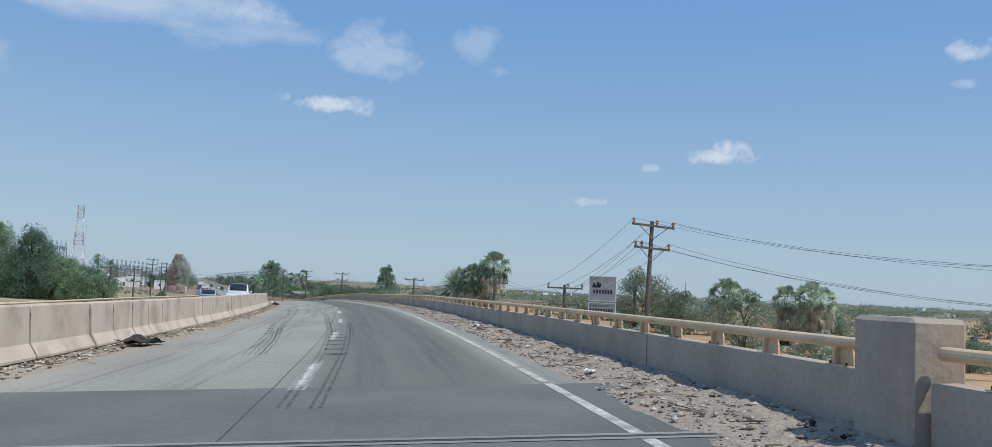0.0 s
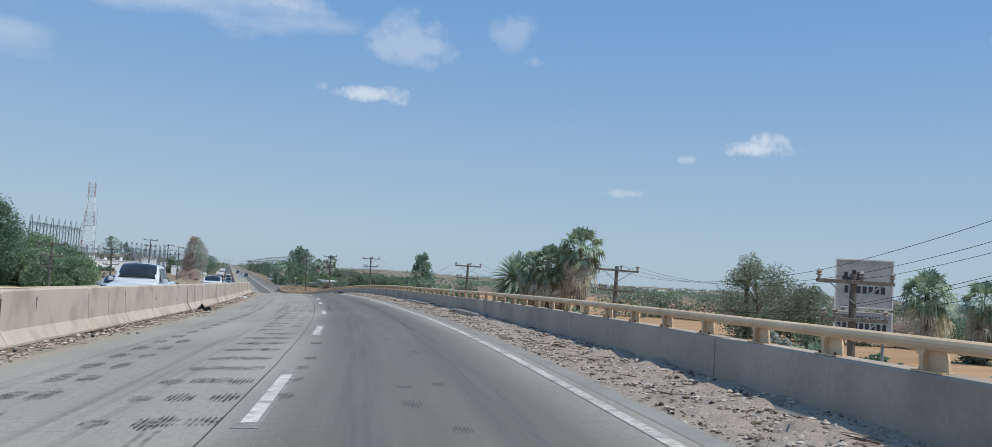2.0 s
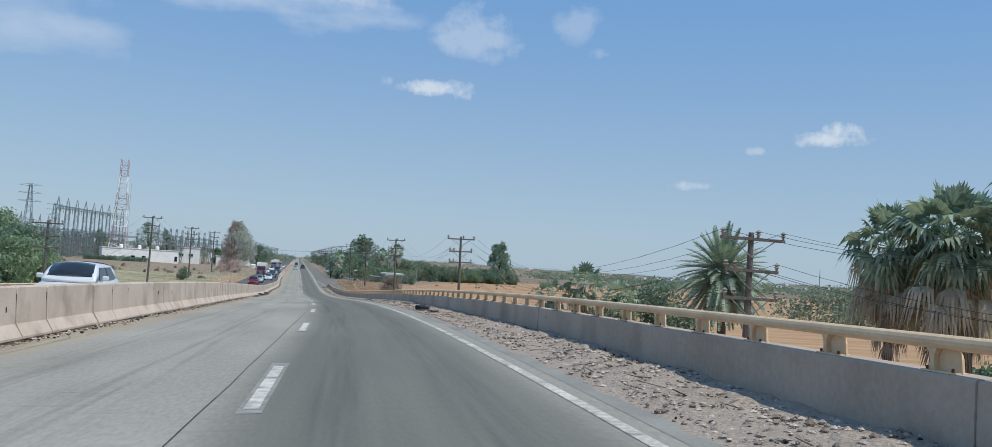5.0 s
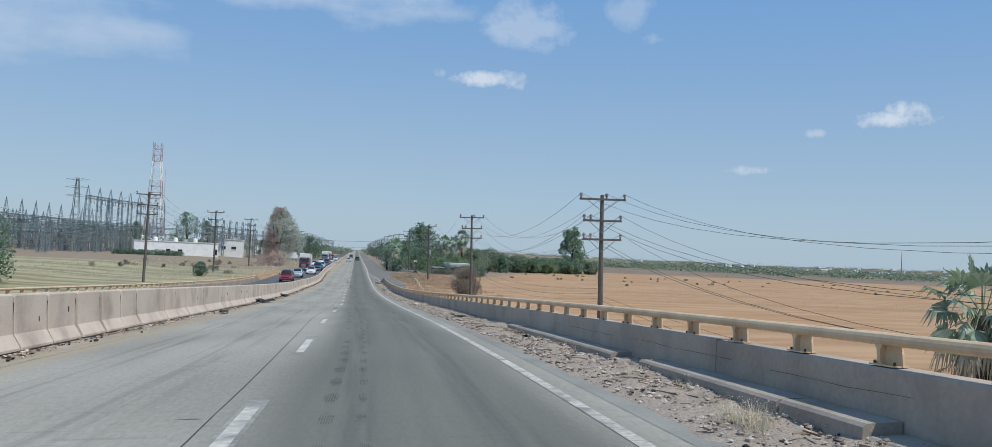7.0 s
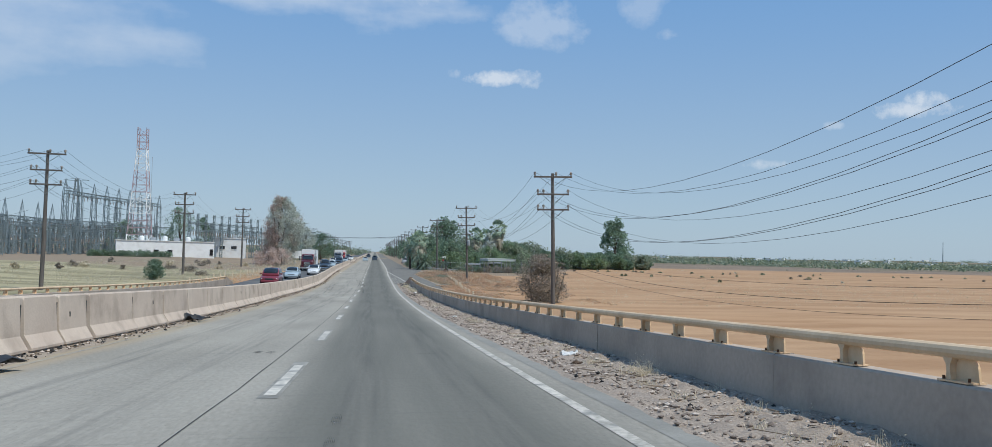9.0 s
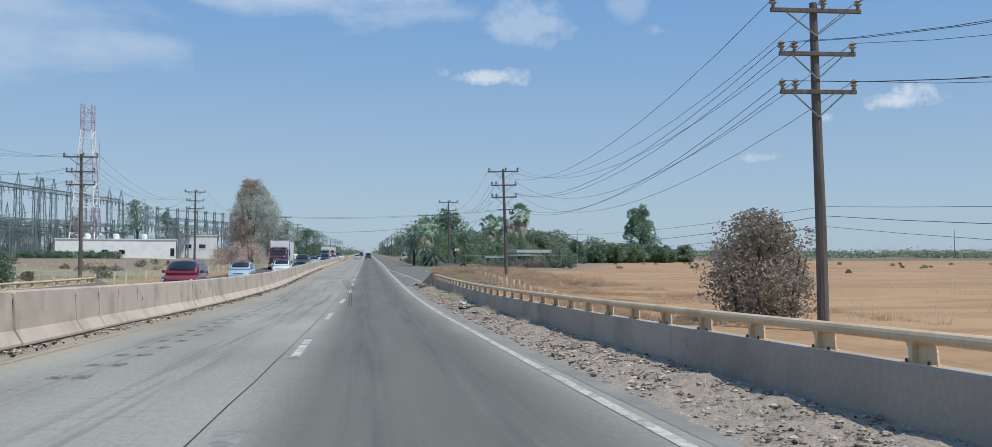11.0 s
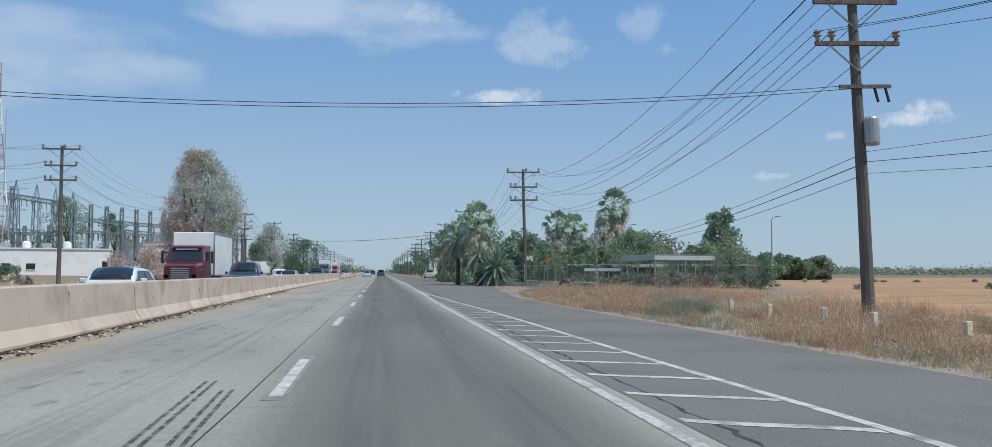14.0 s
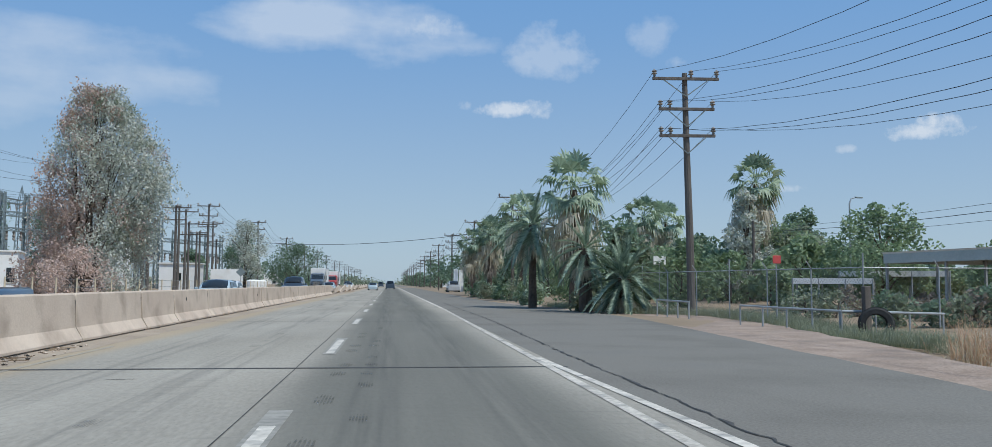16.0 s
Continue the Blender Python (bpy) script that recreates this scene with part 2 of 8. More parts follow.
MAT = {
    "road": road_concrete(),
    "asphalt": material("old_asphalt", (0.075, 0.075, 0.075), (0.135, 0.133, 0.128), scale=0.3, fine=25, rough=0.85, bump=0.35, coords="World",
                        stain=(0.20, 0.18, 0.15), stain_scale=0.15, stain_amount=0.3),
    "asphalt_side": material("side_asphalt", (0.148, 0.138, 0.12), (0.24, 0.225, 0.197), scale=0.3, fine=25, rough=0.95, bump=0.35, coords="World", spec=0.12, grit=0.4,
                             stain=(0.11, 0.108, 0.102), stain_scale=0.3, stain_amount=0.4),
    "gutter": material("gutter_concrete", (0.22, 0.207, 0.178), (0.32, 0.30, 0.26), scale=0.6, fine=18, coords="World", stain=(0.14, 0.13, 0.12), stain_scale=0.5, stain_amount=0.4),
    "dirt": material("gravelly_dirt", (0.27, 0.215, 0.168), (0.44, 0.36, 0.288), scale=1.6, fine=26, rough=0.95, bump=1.0, grit=0.75, coords="World",
                     stain=(0.13, 0.105, 0.085), stain_scale=1.6, stain_amount=0.5),
    "apron": material("trodden_earth", (0.25, 0.185, 0.14), (0.40, 0.31, 0.245), scale=0.9, fine=16, rough=0.95, bump=0.9, grit=0.6, coords="World", stain=(0.17, 0.14, 0.115), stain_scale=0.5, stain_amount=0.5),
    "sand": material("pale_sand", (0.27, 0.22, 0.17), (0.39, 0.325, 0.255), scale=0.5, fine=20, rough=0.95, bump=0.5, coords="World"),
    "barrier": material("barrier_concrete", (0.50, 0.40, 0.318), (0.635, 0.53, 0.425), scale=0.7, fine=16, rough=0.85, bump=0.3, grit=0.2, coords="World",
                        stain=(0.28, 0.22, 0.17), stain_scale=0.9, stain_amount=0.6, island=0.35),
    "parapet": material("parapet_concrete", (0.37, 0.30, 0.235), (0.51, 0.42, 0.335), scale=0.5, fine=12, rough=0.9, bump=0.4, coords="World",
                        stain=(0.23, 0.19, 0.155), stain_scale=0.6, stain_amount=0.5),
    "kerb": material("broken_kerb_concrete", (0.27, 0.228, 0.185), (0.40, 0.345, 0.285), scale=0.8, fine=14, rough=0.9, bump=0.5, coords="World", stain=(0.26, 0.23, 0.2), stain_scale=0.9, stain_amount=0.4),
    "rail": material("cream_rail_paint", (0.61, 0.425, 0.25), (0.77, 0.57, 0.365), scale=1.0, fine=14, rough=0.6, bump=0.15, coords="World",
                     stain=(0.40, 0.24, 0.13), stain_scale=1.3, stain_amount=0.4),
    "end_block": material("brown_painted_concrete", (0.40, 0.27, 0.195), (0.54, 0.385, 0.285), scale=0.7, fine=12, rough=0.9, bump=0.35, coords="World", stain=(0.2, 0.14, 0.11), stain_scale=0.6, stain_amount=0.45),
    "bolt": material("rusty_bolt", (0.10, 0.05, 0.03), (0.2, 0.1, 0.05), scale=20, fine=60, metal=0.6, rough=0.6),
    "paint": material("road_paint", (0.42, 0.385, 0.325), (0.70, 0.645, 0.555), scale=0.8, fine=9, rough=0.7, bump=0.2, grit=0.5, coords="World",
                      stain=(0.20, 0.195, 0.18), stain_scale=2.5, stain_amount=0.9),
    "paint_edge": material("worn_edge_paint", (0.36, 0.33, 0.28), (0.62, 0.57, 0.49), scale=0.7, fine=11, rough=0.85, bump=0.3, grit=0.7, coords="World",
                           stain=(0.20, 0.195, 0.18), stain_scale=2.0, stain_amount=0.9),
    "overlay": material("approach_asphalt", (0.118, 0.117, 0.104), (0.19, 0.187, 0.168), scale=0.4, fine=14, rough=0.95, bump=0.35, coords="World", spec=0.15),
    "black_plastic": material("black_plastic", (0.015, 0.015, 0.016), (0.04, 0.04, 0.042), scale=3, fine=20, rough=0.5, bump=0.05),
    "paint_worn": material("worn_paint", (0.21, 0.198, 0.17), (0.33, 0.31, 0.27), scale=0.9, fine=6, rough=0.8, bump=0.2, grit=0.6, coords="World"),
    "paint_yellow": material("worn_yellow_paint", (0.27, 0.245, 0.205), (0.38, 0.33, 0.245), scale=0.5, fine=6, rough=0.8, bump=0.2, grit=0.6, coords="World"),
    "joint": material("joint_tar", (0.035, 0.035, 0.035), (0.09, 0.085, 0.08), scale=2, fine=20, coords="World"),
    "rubber": material("tyre_rubber", (0.015, 0.015, 0.016), (0.045, 0.045, 0.045), scale=4, fine=40, rough=0.75, bump=0.3),
    "wood": material("weathered_pole_wood", (0.085, 0.074, 0.066), (0.18, 0.162, 0.144), scale=1.5, fine=18, rough=0.9, bump=0.6, stretch=(4, 4, 0.4)),
    "porcelain": material("porcelain_insulator", (0.17, 0.145, 0.125), (0.42, 0.38, 0.33), scale=3, fine=20, rough=0.25, bump=0.0, spec=0.6),
    "cable": material("black_cable", (0.02, 0.02, 0.022), (0.045, 0.045, 0.048), scale=1, fine=20, rough=0.6, bump=0.0),
    "steel": material("galvanised_steel", (0.30, 0.32, 0.33), (0.46, 0.48, 0.49), scale=2, fine=15, rough=0.5, metal=0.35, bump=0.1),
    "steel_dark": material("weathered_steel", (0.17, 0.21, 0.215), (0.30, 0.345, 0.35), scale=2, fine=15, rough=0.6, metal=0.3, bump=0.1),
    "red_paint": material("faded_red_paint", (0.37, 0.25, 0.255), (0.49, 0.36, 0.36), scale=1, fine=10, rough=0.6),
    "white_paint": material("white_wall_paint", (0.76, 0.75, 0.72), (0.86, 0.85, 0.82), scale=0.4, fine=12, rough=0.8, bump=0.15, coords="World",
                            stain=(0.52, 0.48, 0.42), stain_scale=0.5, stain_amount=0.3),
    "post_white": material("concrete_post", (0.56, 0.47, 0.33), (0.74, 0.64, 0.47), scale=5, fine=30, rough=0.9, bump=0.3),
    "fascia": material("grey_green_sheet", (0.40, 0.44, 0.42), (0.54, 0.57, 0.54), scale=0.8, fine=10, rough=0.6, bump=0.1),
    "red_plate": material("red_plate_paint", (0.42, 0.06, 0.06), (0.55, 0.10, 0.09), scale=2, fine=12, rough=0.5),
    "glass": material("dark_window_glass", (0.012, 0.014, 0.016), (0.03, 0.034, 0.038), scale=1, fine=5, rough=0.06, bump=0.0, spec=0.9),
    "straw": foliage("dry_grass", (0.42, 0.345, 0.25), (0.68, 0.58, 0.45), thin=0.3),
    "straw_red": foliage("reddish_dry_weed", (0.33, 0.20, 0.13), (0.58, 0.385, 0.26), thin=0.3),
    "weed": foliage("green_weed", (0.15, 0.165, 0.115), (0.33, 0.345, 0.25)),
    "leaf": foliage("tree_leaf", (0.082, 0.122, 0.086), (0.235, 0.31, 0.215)),
    "leaf_bright": foliage("fresh_leaf", (0.11, 0.155, 0.088), (0.29, 0.36, 0.22), thin=0.35),
    "leaf_pale": foliage("eucalyptus_leaf", (0.21, 0.22, 0.195), (0.60, 0.605, 0.555), thin=0.3),
    "leaf_pink": foliage("dying_leaf", (0.34, 0.235, 0.205), (0.69, 0.53, 0.475), thin=0.3),
    "leaf_olive": foliage("olive_leaf", (0.12, 0.14, 0.10), (0.30, 0.33, 0.24)),
    "leaf_dead": foliage("brown_dead_leaf", (0.17, 0.138, 0.113), (0.36, 0.30, 0.255)),
    "palm_green": foliage("palm_leaf", (0.10, 0.145, 0.10), (0.42, 0.50, 0.365), thin=0.2),
    "date_green": foliage("date_palm_leaf", (0.085, 0.125, 0.09), (0.32, 0.39, 0.285), thin=0.2),
    "palm_straw": foliage("dead_palm_leaf", (0.29, 0.255, 0.198), (0.59, 0.53, 0.425)),
    "bark": material("bark", (0.06, 0.045, 0.035), (0.17, 0.135, 0.105), scale=3, fine=16, rough=0.95, bump=0.8, stretch=(1, 1, 0.5)),
    "stone": material("loose_stone", (0.20, 0.158, 0.128), (0.56, 0.475, 0.40), scale=6, fine=30, rough=0.95, bump=0.5, coords="World", island=1.4),
    "litter_dark": material("dark_debris", (0.018, 0.018, 0.018), (0.09, 0.08, 0.07), scale=8, fine=30, rough=0.8, coords="World", island=1.0),
    "litter_wood": material("dry_sticks", (0.09, 0.06, 0.04), (0.30, 0.23, 0.16), scale=8, fine=30, rough=0.9, coords="World", island=1.4),
    "litter_pale": material("pale_litter", (0.5, 0.49, 0.46), (0.78, 0.77, 0.74), scale=6, fine=30, rough=0.7, coords="World"),
}


def field_material():
    """Stubble, ploughed strips, pasture and scrub by place, with furrows; far ground fades into scrub."""
    m = material("field_ground", (0.345, 0.198, 0.099), (0.465, 0.288, 0.156), scale=0.03, fine=2.2, rough=0.95, bump=0.9, grit=0.4, coords="World",
                 stain=(0.40, 0.20, 0.08), stain_scale=0.02, stain_amount=0.55)
    t = m.node_tree
    bsdf = t.nodes["Principled BSDF"]
    geo = t.nodes.new("ShaderNodeNewGeometry")
    sep = t.nodes.new("ShaderNodeSeparateXYZ")
    plan = t.nodes.new("ShaderNodeVectorMath")
    plan.operation = "SCALE"
    plan.inputs["Scale"].default_value = 1 / K
    t.links.new(geo.outputs["Position"], plan.inputs[0])
    t.links.new(plan.outputs[0], sep.inputs[0])

    def noisy(scale, stretch=(1, 1, 1)):
        mp = t.nodes.new("ShaderNodeMapping")
        mp.inputs["Scale"].default_value = stretch
        n = t.nodes.new("ShaderNodeTexNoise")
        n.inputs["Scale"].default_value, n.inputs["Detail"].default_value = scale, 6
        t.links.new(plan.outputs[0], mp.inputs["Vector"])
        t.links.new(mp.outputs[0], n.inputs["Vector"])
        return n.outputs["Fac"]

    def maths(op, a, b=0.0):
        n = t.nodes.new("ShaderNodeMath")
        n.operation = op
        for i, v in enumerate((a, b)):
            if isinstance(v, (int, float)):
                n.inputs[i].default_value = v
            else:
                t.links.new(v, n.inputs[i])
        return n.outputs[0]

    def step(value, low, high):
        r = t.nodes.new("ShaderNodeMapRange")
        r.interpolation_type = "SMOOTHSTEP"
        r.inputs["From Min"].default_value, r.inputs["From Max"].default_value = low, high
        t.links.new(value, r.inputs["Value"])
        return r.outputs[0]

    def over(fac, a, b, pattern):
        c = t.nodes.new("ShaderNodeMix")
        c.data_type = "RGBA"
        t.links.new(pattern, c.inputs["Factor"])
        c.inputs["A"].default_value, c.inputs["B"].default_value = (*a, 1), (*b, 1)
        n = t.nodes.new("ShaderNodeMix")
        n.data_type = "RGBA"
        t.links.new(fac, n.inputs["Factor"])
        t.links.new(bsdf.inputs["Base Color"].links[0].from_socket, n.inputs["A"])
        t.links.new(c.outputs["Result"], n.inputs["B"])
        t.links.new(n.outputs["Result"], bsdf.inputs["Base Color"])

    x, y = sep.outputs[0], sep.outputs[1]
    fur = step(noisy(1.0, (0.02, 0.22, 1)), 0.42, 0.58)
    # worked strips in the stubble
    over(maths("MULTIPLY", step(x, 12, 20), 0.55), (0.305, 0.17, 0.082), (0.50, 0.318, 0.175), step(noisy(1.0, (0.06, 0.30, 1)), 0.32, 0.68))
    over(maths("MULTIPLY", step(x, 12, 20), step(noisy(1.0, (0.004, 0.05, 1)), 0.57, 0.63)), (0.30, 0.17, 0.085), (0.42, 0.25, 0.125), noisy(0.6))
    # ploughed brown land behind the stubble
    over(step(maths("ADD", y, maths("MULTIPLY", x, -0.05)), 560, 600), (0.165, 0.122, 0.085), (0.27, 0.20, 0.14), fur)
    # scrub in the far distance
    over(step(maths("ADD", y, maths("MULTIPLY", noisy(0.004), 500)), 950, 1200), (0.10, 0.095, 0.055), (0.26, 0.20, 0.125), step(noisy(0.012), 0.4, 0.6))
    # valley scrub beside the bridge's beginning
    over(maths("MULTIPLY", step(maths("ADD", y, maths("MULTIPLY", noisy(0.03), 60)), 195, 150), step(x, 8, 14)), (0.17, 0.14, 0.08), (0.46, 0.28, 0.15), step(noisy(0.12), 0.36, 0.5))
    # pasture across the road
    over(step(x, -20, -26), (0.235, 0.205, 0.115), (0.385, 0.33, 0.195), fur)
    # bare ground under the orchard
    over(maths("MULTIPLY", step(y, 404, 414), step(maths("ADD", x, maths("MULTIPLY", maths("SUBTRACT", y, 430), -0.35)), 45, 38)), (0.20, 0.15, 0.10), (0.33, 0.25, 0.17), noisy(0.3))
    return m


MAT["field"] = field_material()


# ---------------------------------------------------------------- building helpers
rng = random.Random(7)


def link(name, bm, mat, parent=None, label=""):
    me = bpy.data.meshes.new(name)
    bm.to_mesh(me)
    bm.free()
    me.materials.append(MAT[mat] if isinstance(mat, str) else mat)
    ob = new(name, me)
    if parent is not None:
        ob.parent = parent
    if label:
        ob["label"] = label
    return ob


def part(name, bm, mat, parent, label=""):
    return link(name, bm, mat, parent, label)


def raw(name, verts, faces, mat, parent=None, smooth=False):
    me = bpy.data.meshes.new(name)
    me.from_pydata([tuple(v) for v in verts], [], [tuple(f) for f in faces])
    me.materials.append(MAT[mat] if isinstance(mat, str) else mat)
    if smooth:
        me.polygons.foreach_set("use_smooth", [True] * len(me.polygons))
    ob = new(name, me)
    if parent is not None:
        ob.parent = parent
    return ob


def thing(name, m=None):
    ob = new(name)
    ob.empty_display_size = 0.2
    if m is not None:
        ob.matrix_basis = m
    return ob


def box(bm, c, size, rz=0.0, bevel=0.0):
    m = Matrix.Translation(c) @ Matrix.Rotation(rz, 4, "Z") @ Matrix.Diagonal((*size, 1))
    made = bmesh.ops.create_cube(bm, size=1, matrix=m)["verts"]
    if bevel:
        edges = list({e for v in made for e in v.link_edges})
        bmesh.ops.bevel(bm, geom=edges, offset=bevel, segments=1, affect="EDGES")
    return made


def tube(bm, a, b, r0, r1=None, n=6, caps=True):
    a, b = Vector(a), Vector(b)
    r1 = r0 if r1 is None else r1
    d = (b - a).normalized()
    u = d.orthogonal().normalized()
    w = d.cross(u)
    rings = []
    for p, r in ((a, r0), (b, r1)):
        rings.append([bm.verts.new(p + r * (math.cos(2 * math.pi * i / n) * u + math.sin(2 * math.pi * i / n) * w)) for i in range(n)])
    for i in range(n):
        bm.faces.new((rings[0][i], rings[0][(i + 1) % n], rings[1][(i + 1) % n], rings[1][i]))
    if caps:
        bm.faces.new(list(reversed(rings[0])))
        bm.faces.new(rings[1])


def polytube(bm, pts, radii, n=6):
    pts = [Vector(p) for p in pts]
    rings = []
    u = None
    for i, p in enumerate(pts):
        d = (pts[min(i + 1, len(pts) - 1)] - pts[max(i - 1, 0)]).normalized()
        u = (d.orthogonal() if u is None else (u - d * u.dot(d))).normalized()
        w = d.cross(u)
        r = radii[i] if isinstance(radii, (list, tuple)) else radii
        rings.append([bm.verts.new(p + r * (math.cos(2 * math.pi * k / n) * u + math.sin(2 * math.pi * k / n) * w)) for k in range(n)])
    for a, b in zip(rings, rings[1:]):
        for k in range(n):
            bm.faces.new((a[k], a[(k + 1) % n], b[(k + 1) % n], b[k]))
    bm.faces.new(list(reversed(rings[0])))
    bm.faces.new(rings[-1])


def lathe(bm, profile, n=16, m=Matrix()):
    """profile: (radius, z) from bottom to top."""
    rings = [[bm.verts.new(m @ Vector((r * math.cos(2 * math.pi * k / n), r * math.sin(2 * math.pi * k / n), z))) for k in range(n)] for r, z in profile]
    for a, b in zip(rings, rings[1:]):
        for k in range(n):
            bm.faces.new((a[k], a[(k + 1) % n], b[(k + 1) % n], b[k]))
    return rings


# ---------------------------------------------------------------- the line of the road
# y, x and z of the driving lane's middle, cross slope in degrees (left side lower)
LINE = [(-300, -101, 5.2, 1.0), (-120, -48.5, 6.6, 2.2), (-40, -28.3, 7.1, 2.4), (0, -19.95, 7.12, 2.5), (24, -15.15, 7.0, 2.8), (48, -10.85, 6.86, 3.0),
        (73, -7.13, 6.69, 3.0), (97, -4.52, 6.38, 3.0), (122, -2.6, 6.04, 3.2), (147, -1.2, 5.58, 3.0), (171, -0.25, 4.92, 2.4), (196, 0.2, 4.03, 1.9),
        (221, 0.3, 3.03, 1.2), (246, 0.25, 2.06, 0.6), (271, 0.15, 1.2, 0.1), (296, 0.05, 0.52, 0.0), (321, 0.0, 0.1, 0.0), (346, 0.0, 0.0, 0.0),
        (400, 0.0, 0.0, 0.0), (4500, 0.0, 0.0, 0.0)]
LY, LX, LZ, LB = (np.array([r[i] for r in LINE], float) for i in range(4))


def second(xk, yk):
    n, h = len(xk), np.diff(xk)
    a, b = np.eye(n), np.zeros(n)
    for i in range(1, n - 1):
        a[i, i - 1:i + 2] = h[i - 1], 2 * (h[i - 1] + h[i]), h[i]
        b[i] = 6 * ((yk[i + 1] - yk[i]) / h[i] - (yk[i] - yk[i - 1]) / h[i - 1])
    return np.linalg.solve(a, b)


MX, MZ = second(LY, LX), second(LY, LZ)


def curve_at(y, yk, m):
    i = int(np.clip(np.searchsorted(LY, y) - 1, 0, len(LY) - 2))
    h, p, q = LY[i + 1] - LY[i], LY[i + 1] - y, y - LY[i]
    return float(m[i] * p**3 / (6 * h) + m[i + 1] * q**3 / (6 * h) + (yk[i] / h - m[i] * h / 6) * p + (yk[i + 1] / h - m[i + 1] * h / 6) * q)


def line_x(y):
    return curve_at(y, LX, MX)


def line_z(y):
    return curve_at(y, LZ, MZ)


def on_road(y, d, h=0.0):
    """The place d metres right of the lane's middle and h above the surface."""
    slope = line_x(y + 0.5) - line_x(y - 0.5)
    k = 1 / math.hypot(1, slope)
    return Vector((line_x(y) + d * k, y - d * slope * k, line_z(y) + d * math.tan(radians(np.interp(y, LY, LB))) + h))


def heading(y):
    return -math.atan(line_x(y + 0.5) - line_x(y - 0.5))


def stations(y0, y1, step):
    n = max(1, round((y1 - y0) / step))
    return [y0 + (y1 - y0) * i / n for i in range(n + 1)]


def ribbon(name, cols, ys, mat, parent=None, wobble=0.0):
    """A sheet along the road through cols of (d, h); UV in metres."""
    nc = len(cols)
    verts = [on_road(y, d + wobble * noise.noise((d, y * 0.7, 3.1)), h) for y in ys for d, h in cols]
    faces = [(i * nc + j, i * nc + j + 1, (i + 1) * nc + j + 1, (i + 1) * nc + j) for i in range(len(ys) - 1) for j in range(nc - 1)]
    ob = raw(name, verts, faces, mat, parent)
    layer = ob.data.uv_layers.new(name="UVMap")
    flat = [(d, y) for y in ys for d, h in cols]
    for loop in ob.data.loops:
        layer.data[loop.index].uv = flat[loop.vertex_index]
    return ob


def strip(verts, faces, y0, y1, d0, d1, h, step=2.5, e0=None, e1=None, off=None):
    """Adds a flat strip to a list of verts and faces; e0, e1: the edges at the far end."""
    e0, e1 = d0 if e0 is None else e0, d1 if e1 is None else e1
    ys = stations(y0, y1, step)
    start = len(verts)
    for y in ys:
        f = (y - y0) / (y1 - y0)
        o = off(y) if off else 0.0
        verts += [on_road(y, d0 + (e0 - d0) * f + o, h), on_road(y, d1 + (e1 - d1) * f + o, h)]
    faces += [(start + 2 * i, start + 2 * i + 1, start + 2 * i + 3, start + 2 * i + 2) for i in range(len(ys) - 1)]


# ---------------------------------------------------------------- ground
def smooth(v, a, b):
    t = min(1.0, max(0.0, (v - a) / (b - a)))
    return t * t * (3 - 2 * t)


def ground_z(x, y):
    far = math.hypot(x, y - 300)
    z = 0.9 * smooth(-x, 35, 70) * smooth(y, 150, 350)
    z += 1.2 * noise.noise((x * 0.01, y * 0.01, 0)) * smooth(far, 150, 500)
    z += (10 + 14 * noise.noise((x * 0.0012, y * 0.0012, 5))) * smooth(far, 900, 3500) * smooth(abs(x), 80, 500)
    if -300 < y < 420:
        slope = line_x(y + 0.5) - line_x(y - 0.5)
        d = (x - line_x(y)) / math.hypot(1, slope)
        bank = math.tan(radians(np.interp(y, LY, LB)))
        edge = max(d - 5.8, -18.0 - d, 0.0)
        top = line_z(y) + max(-18.0, min(5.8, d)) * bank - 0.45
        z = max(z - 0.12, top - edge / 1.5) if edge < 30 else z
    z -= 0.32 * math.exp(-((x - 17.5) / 4.5) ** 2 - ((y - 424) / 7) ** 2)
    return z - (0.12 if -8 < x < 12 else 0.0)


def axis_steps(near, fine, limit, grow=1.22):
    out, v, s = [], near, fine
    while v < limit:
        out.append(v)
        v += s
        s *= grow
    return out + [limit]


gx = [-v for v in reversed(axis_steps(62, 4, 4400))] + [-60 + 2.0 * i for i in range(61)] + axis_steps(62, 4, 4400)
gy = [-v for v in reversed(axis_steps(120, 20, 3500, 1.4))] + [-100 + 6.0 * i for i in range(125)] + axis_steps(655, 12, 4700)
gv = [(x, y, ground_z(x, y)) for y in gy for x in gx]
gf = [(j * len(gx) + i, j * len(gx) + i + 1, (j + 1) * len(gx) + i + 1, (j + 1) * len(gx) + i) for j in range(len(gy) - 1) for i in range(len(gx) - 1)]
tagged(raw("ground", gv, gf, "field", smooth=True), "dry stubble fields and pasture reaching the horizon", "ground", kind="structure")

# ---------------------------------------------------------------- carriageways
YS = stations(-150, 420, 2.5) + stations(420, 1000, 20)[1:] + stations(1000, 4300, 200)[1:]
road = ribbon("road", [(-7.9 + 11.4 * i / 8, 0) for i in range(9)], YS, "road")
tagged(road, "pale concrete carriageway with a rubber-darkened driving lane", "road", kind="structure")
tagged(ribbon("opposite_road", [(-17.3 + 9.3 * i / 4, -0.004) for i in range(5)], YS, "asphalt"), "dark asphalt of the opposite carriageway", "road", kind="structure")
gut = ribbon("gutter", [(3.3, 0.004), (3.62, 0.002)], stations(-60, 345, 2.5), "gutter")
tagged(gut, "narrow pale concrete strip beside the edge line", "gutter", kind="structure")
verge_ys = stations(-20, 347, 0.2)
nv = [(3.56 + 1.84 * i / 13, 0.0 + 0.10 * min(1, i / 11)) for i in range(14)]
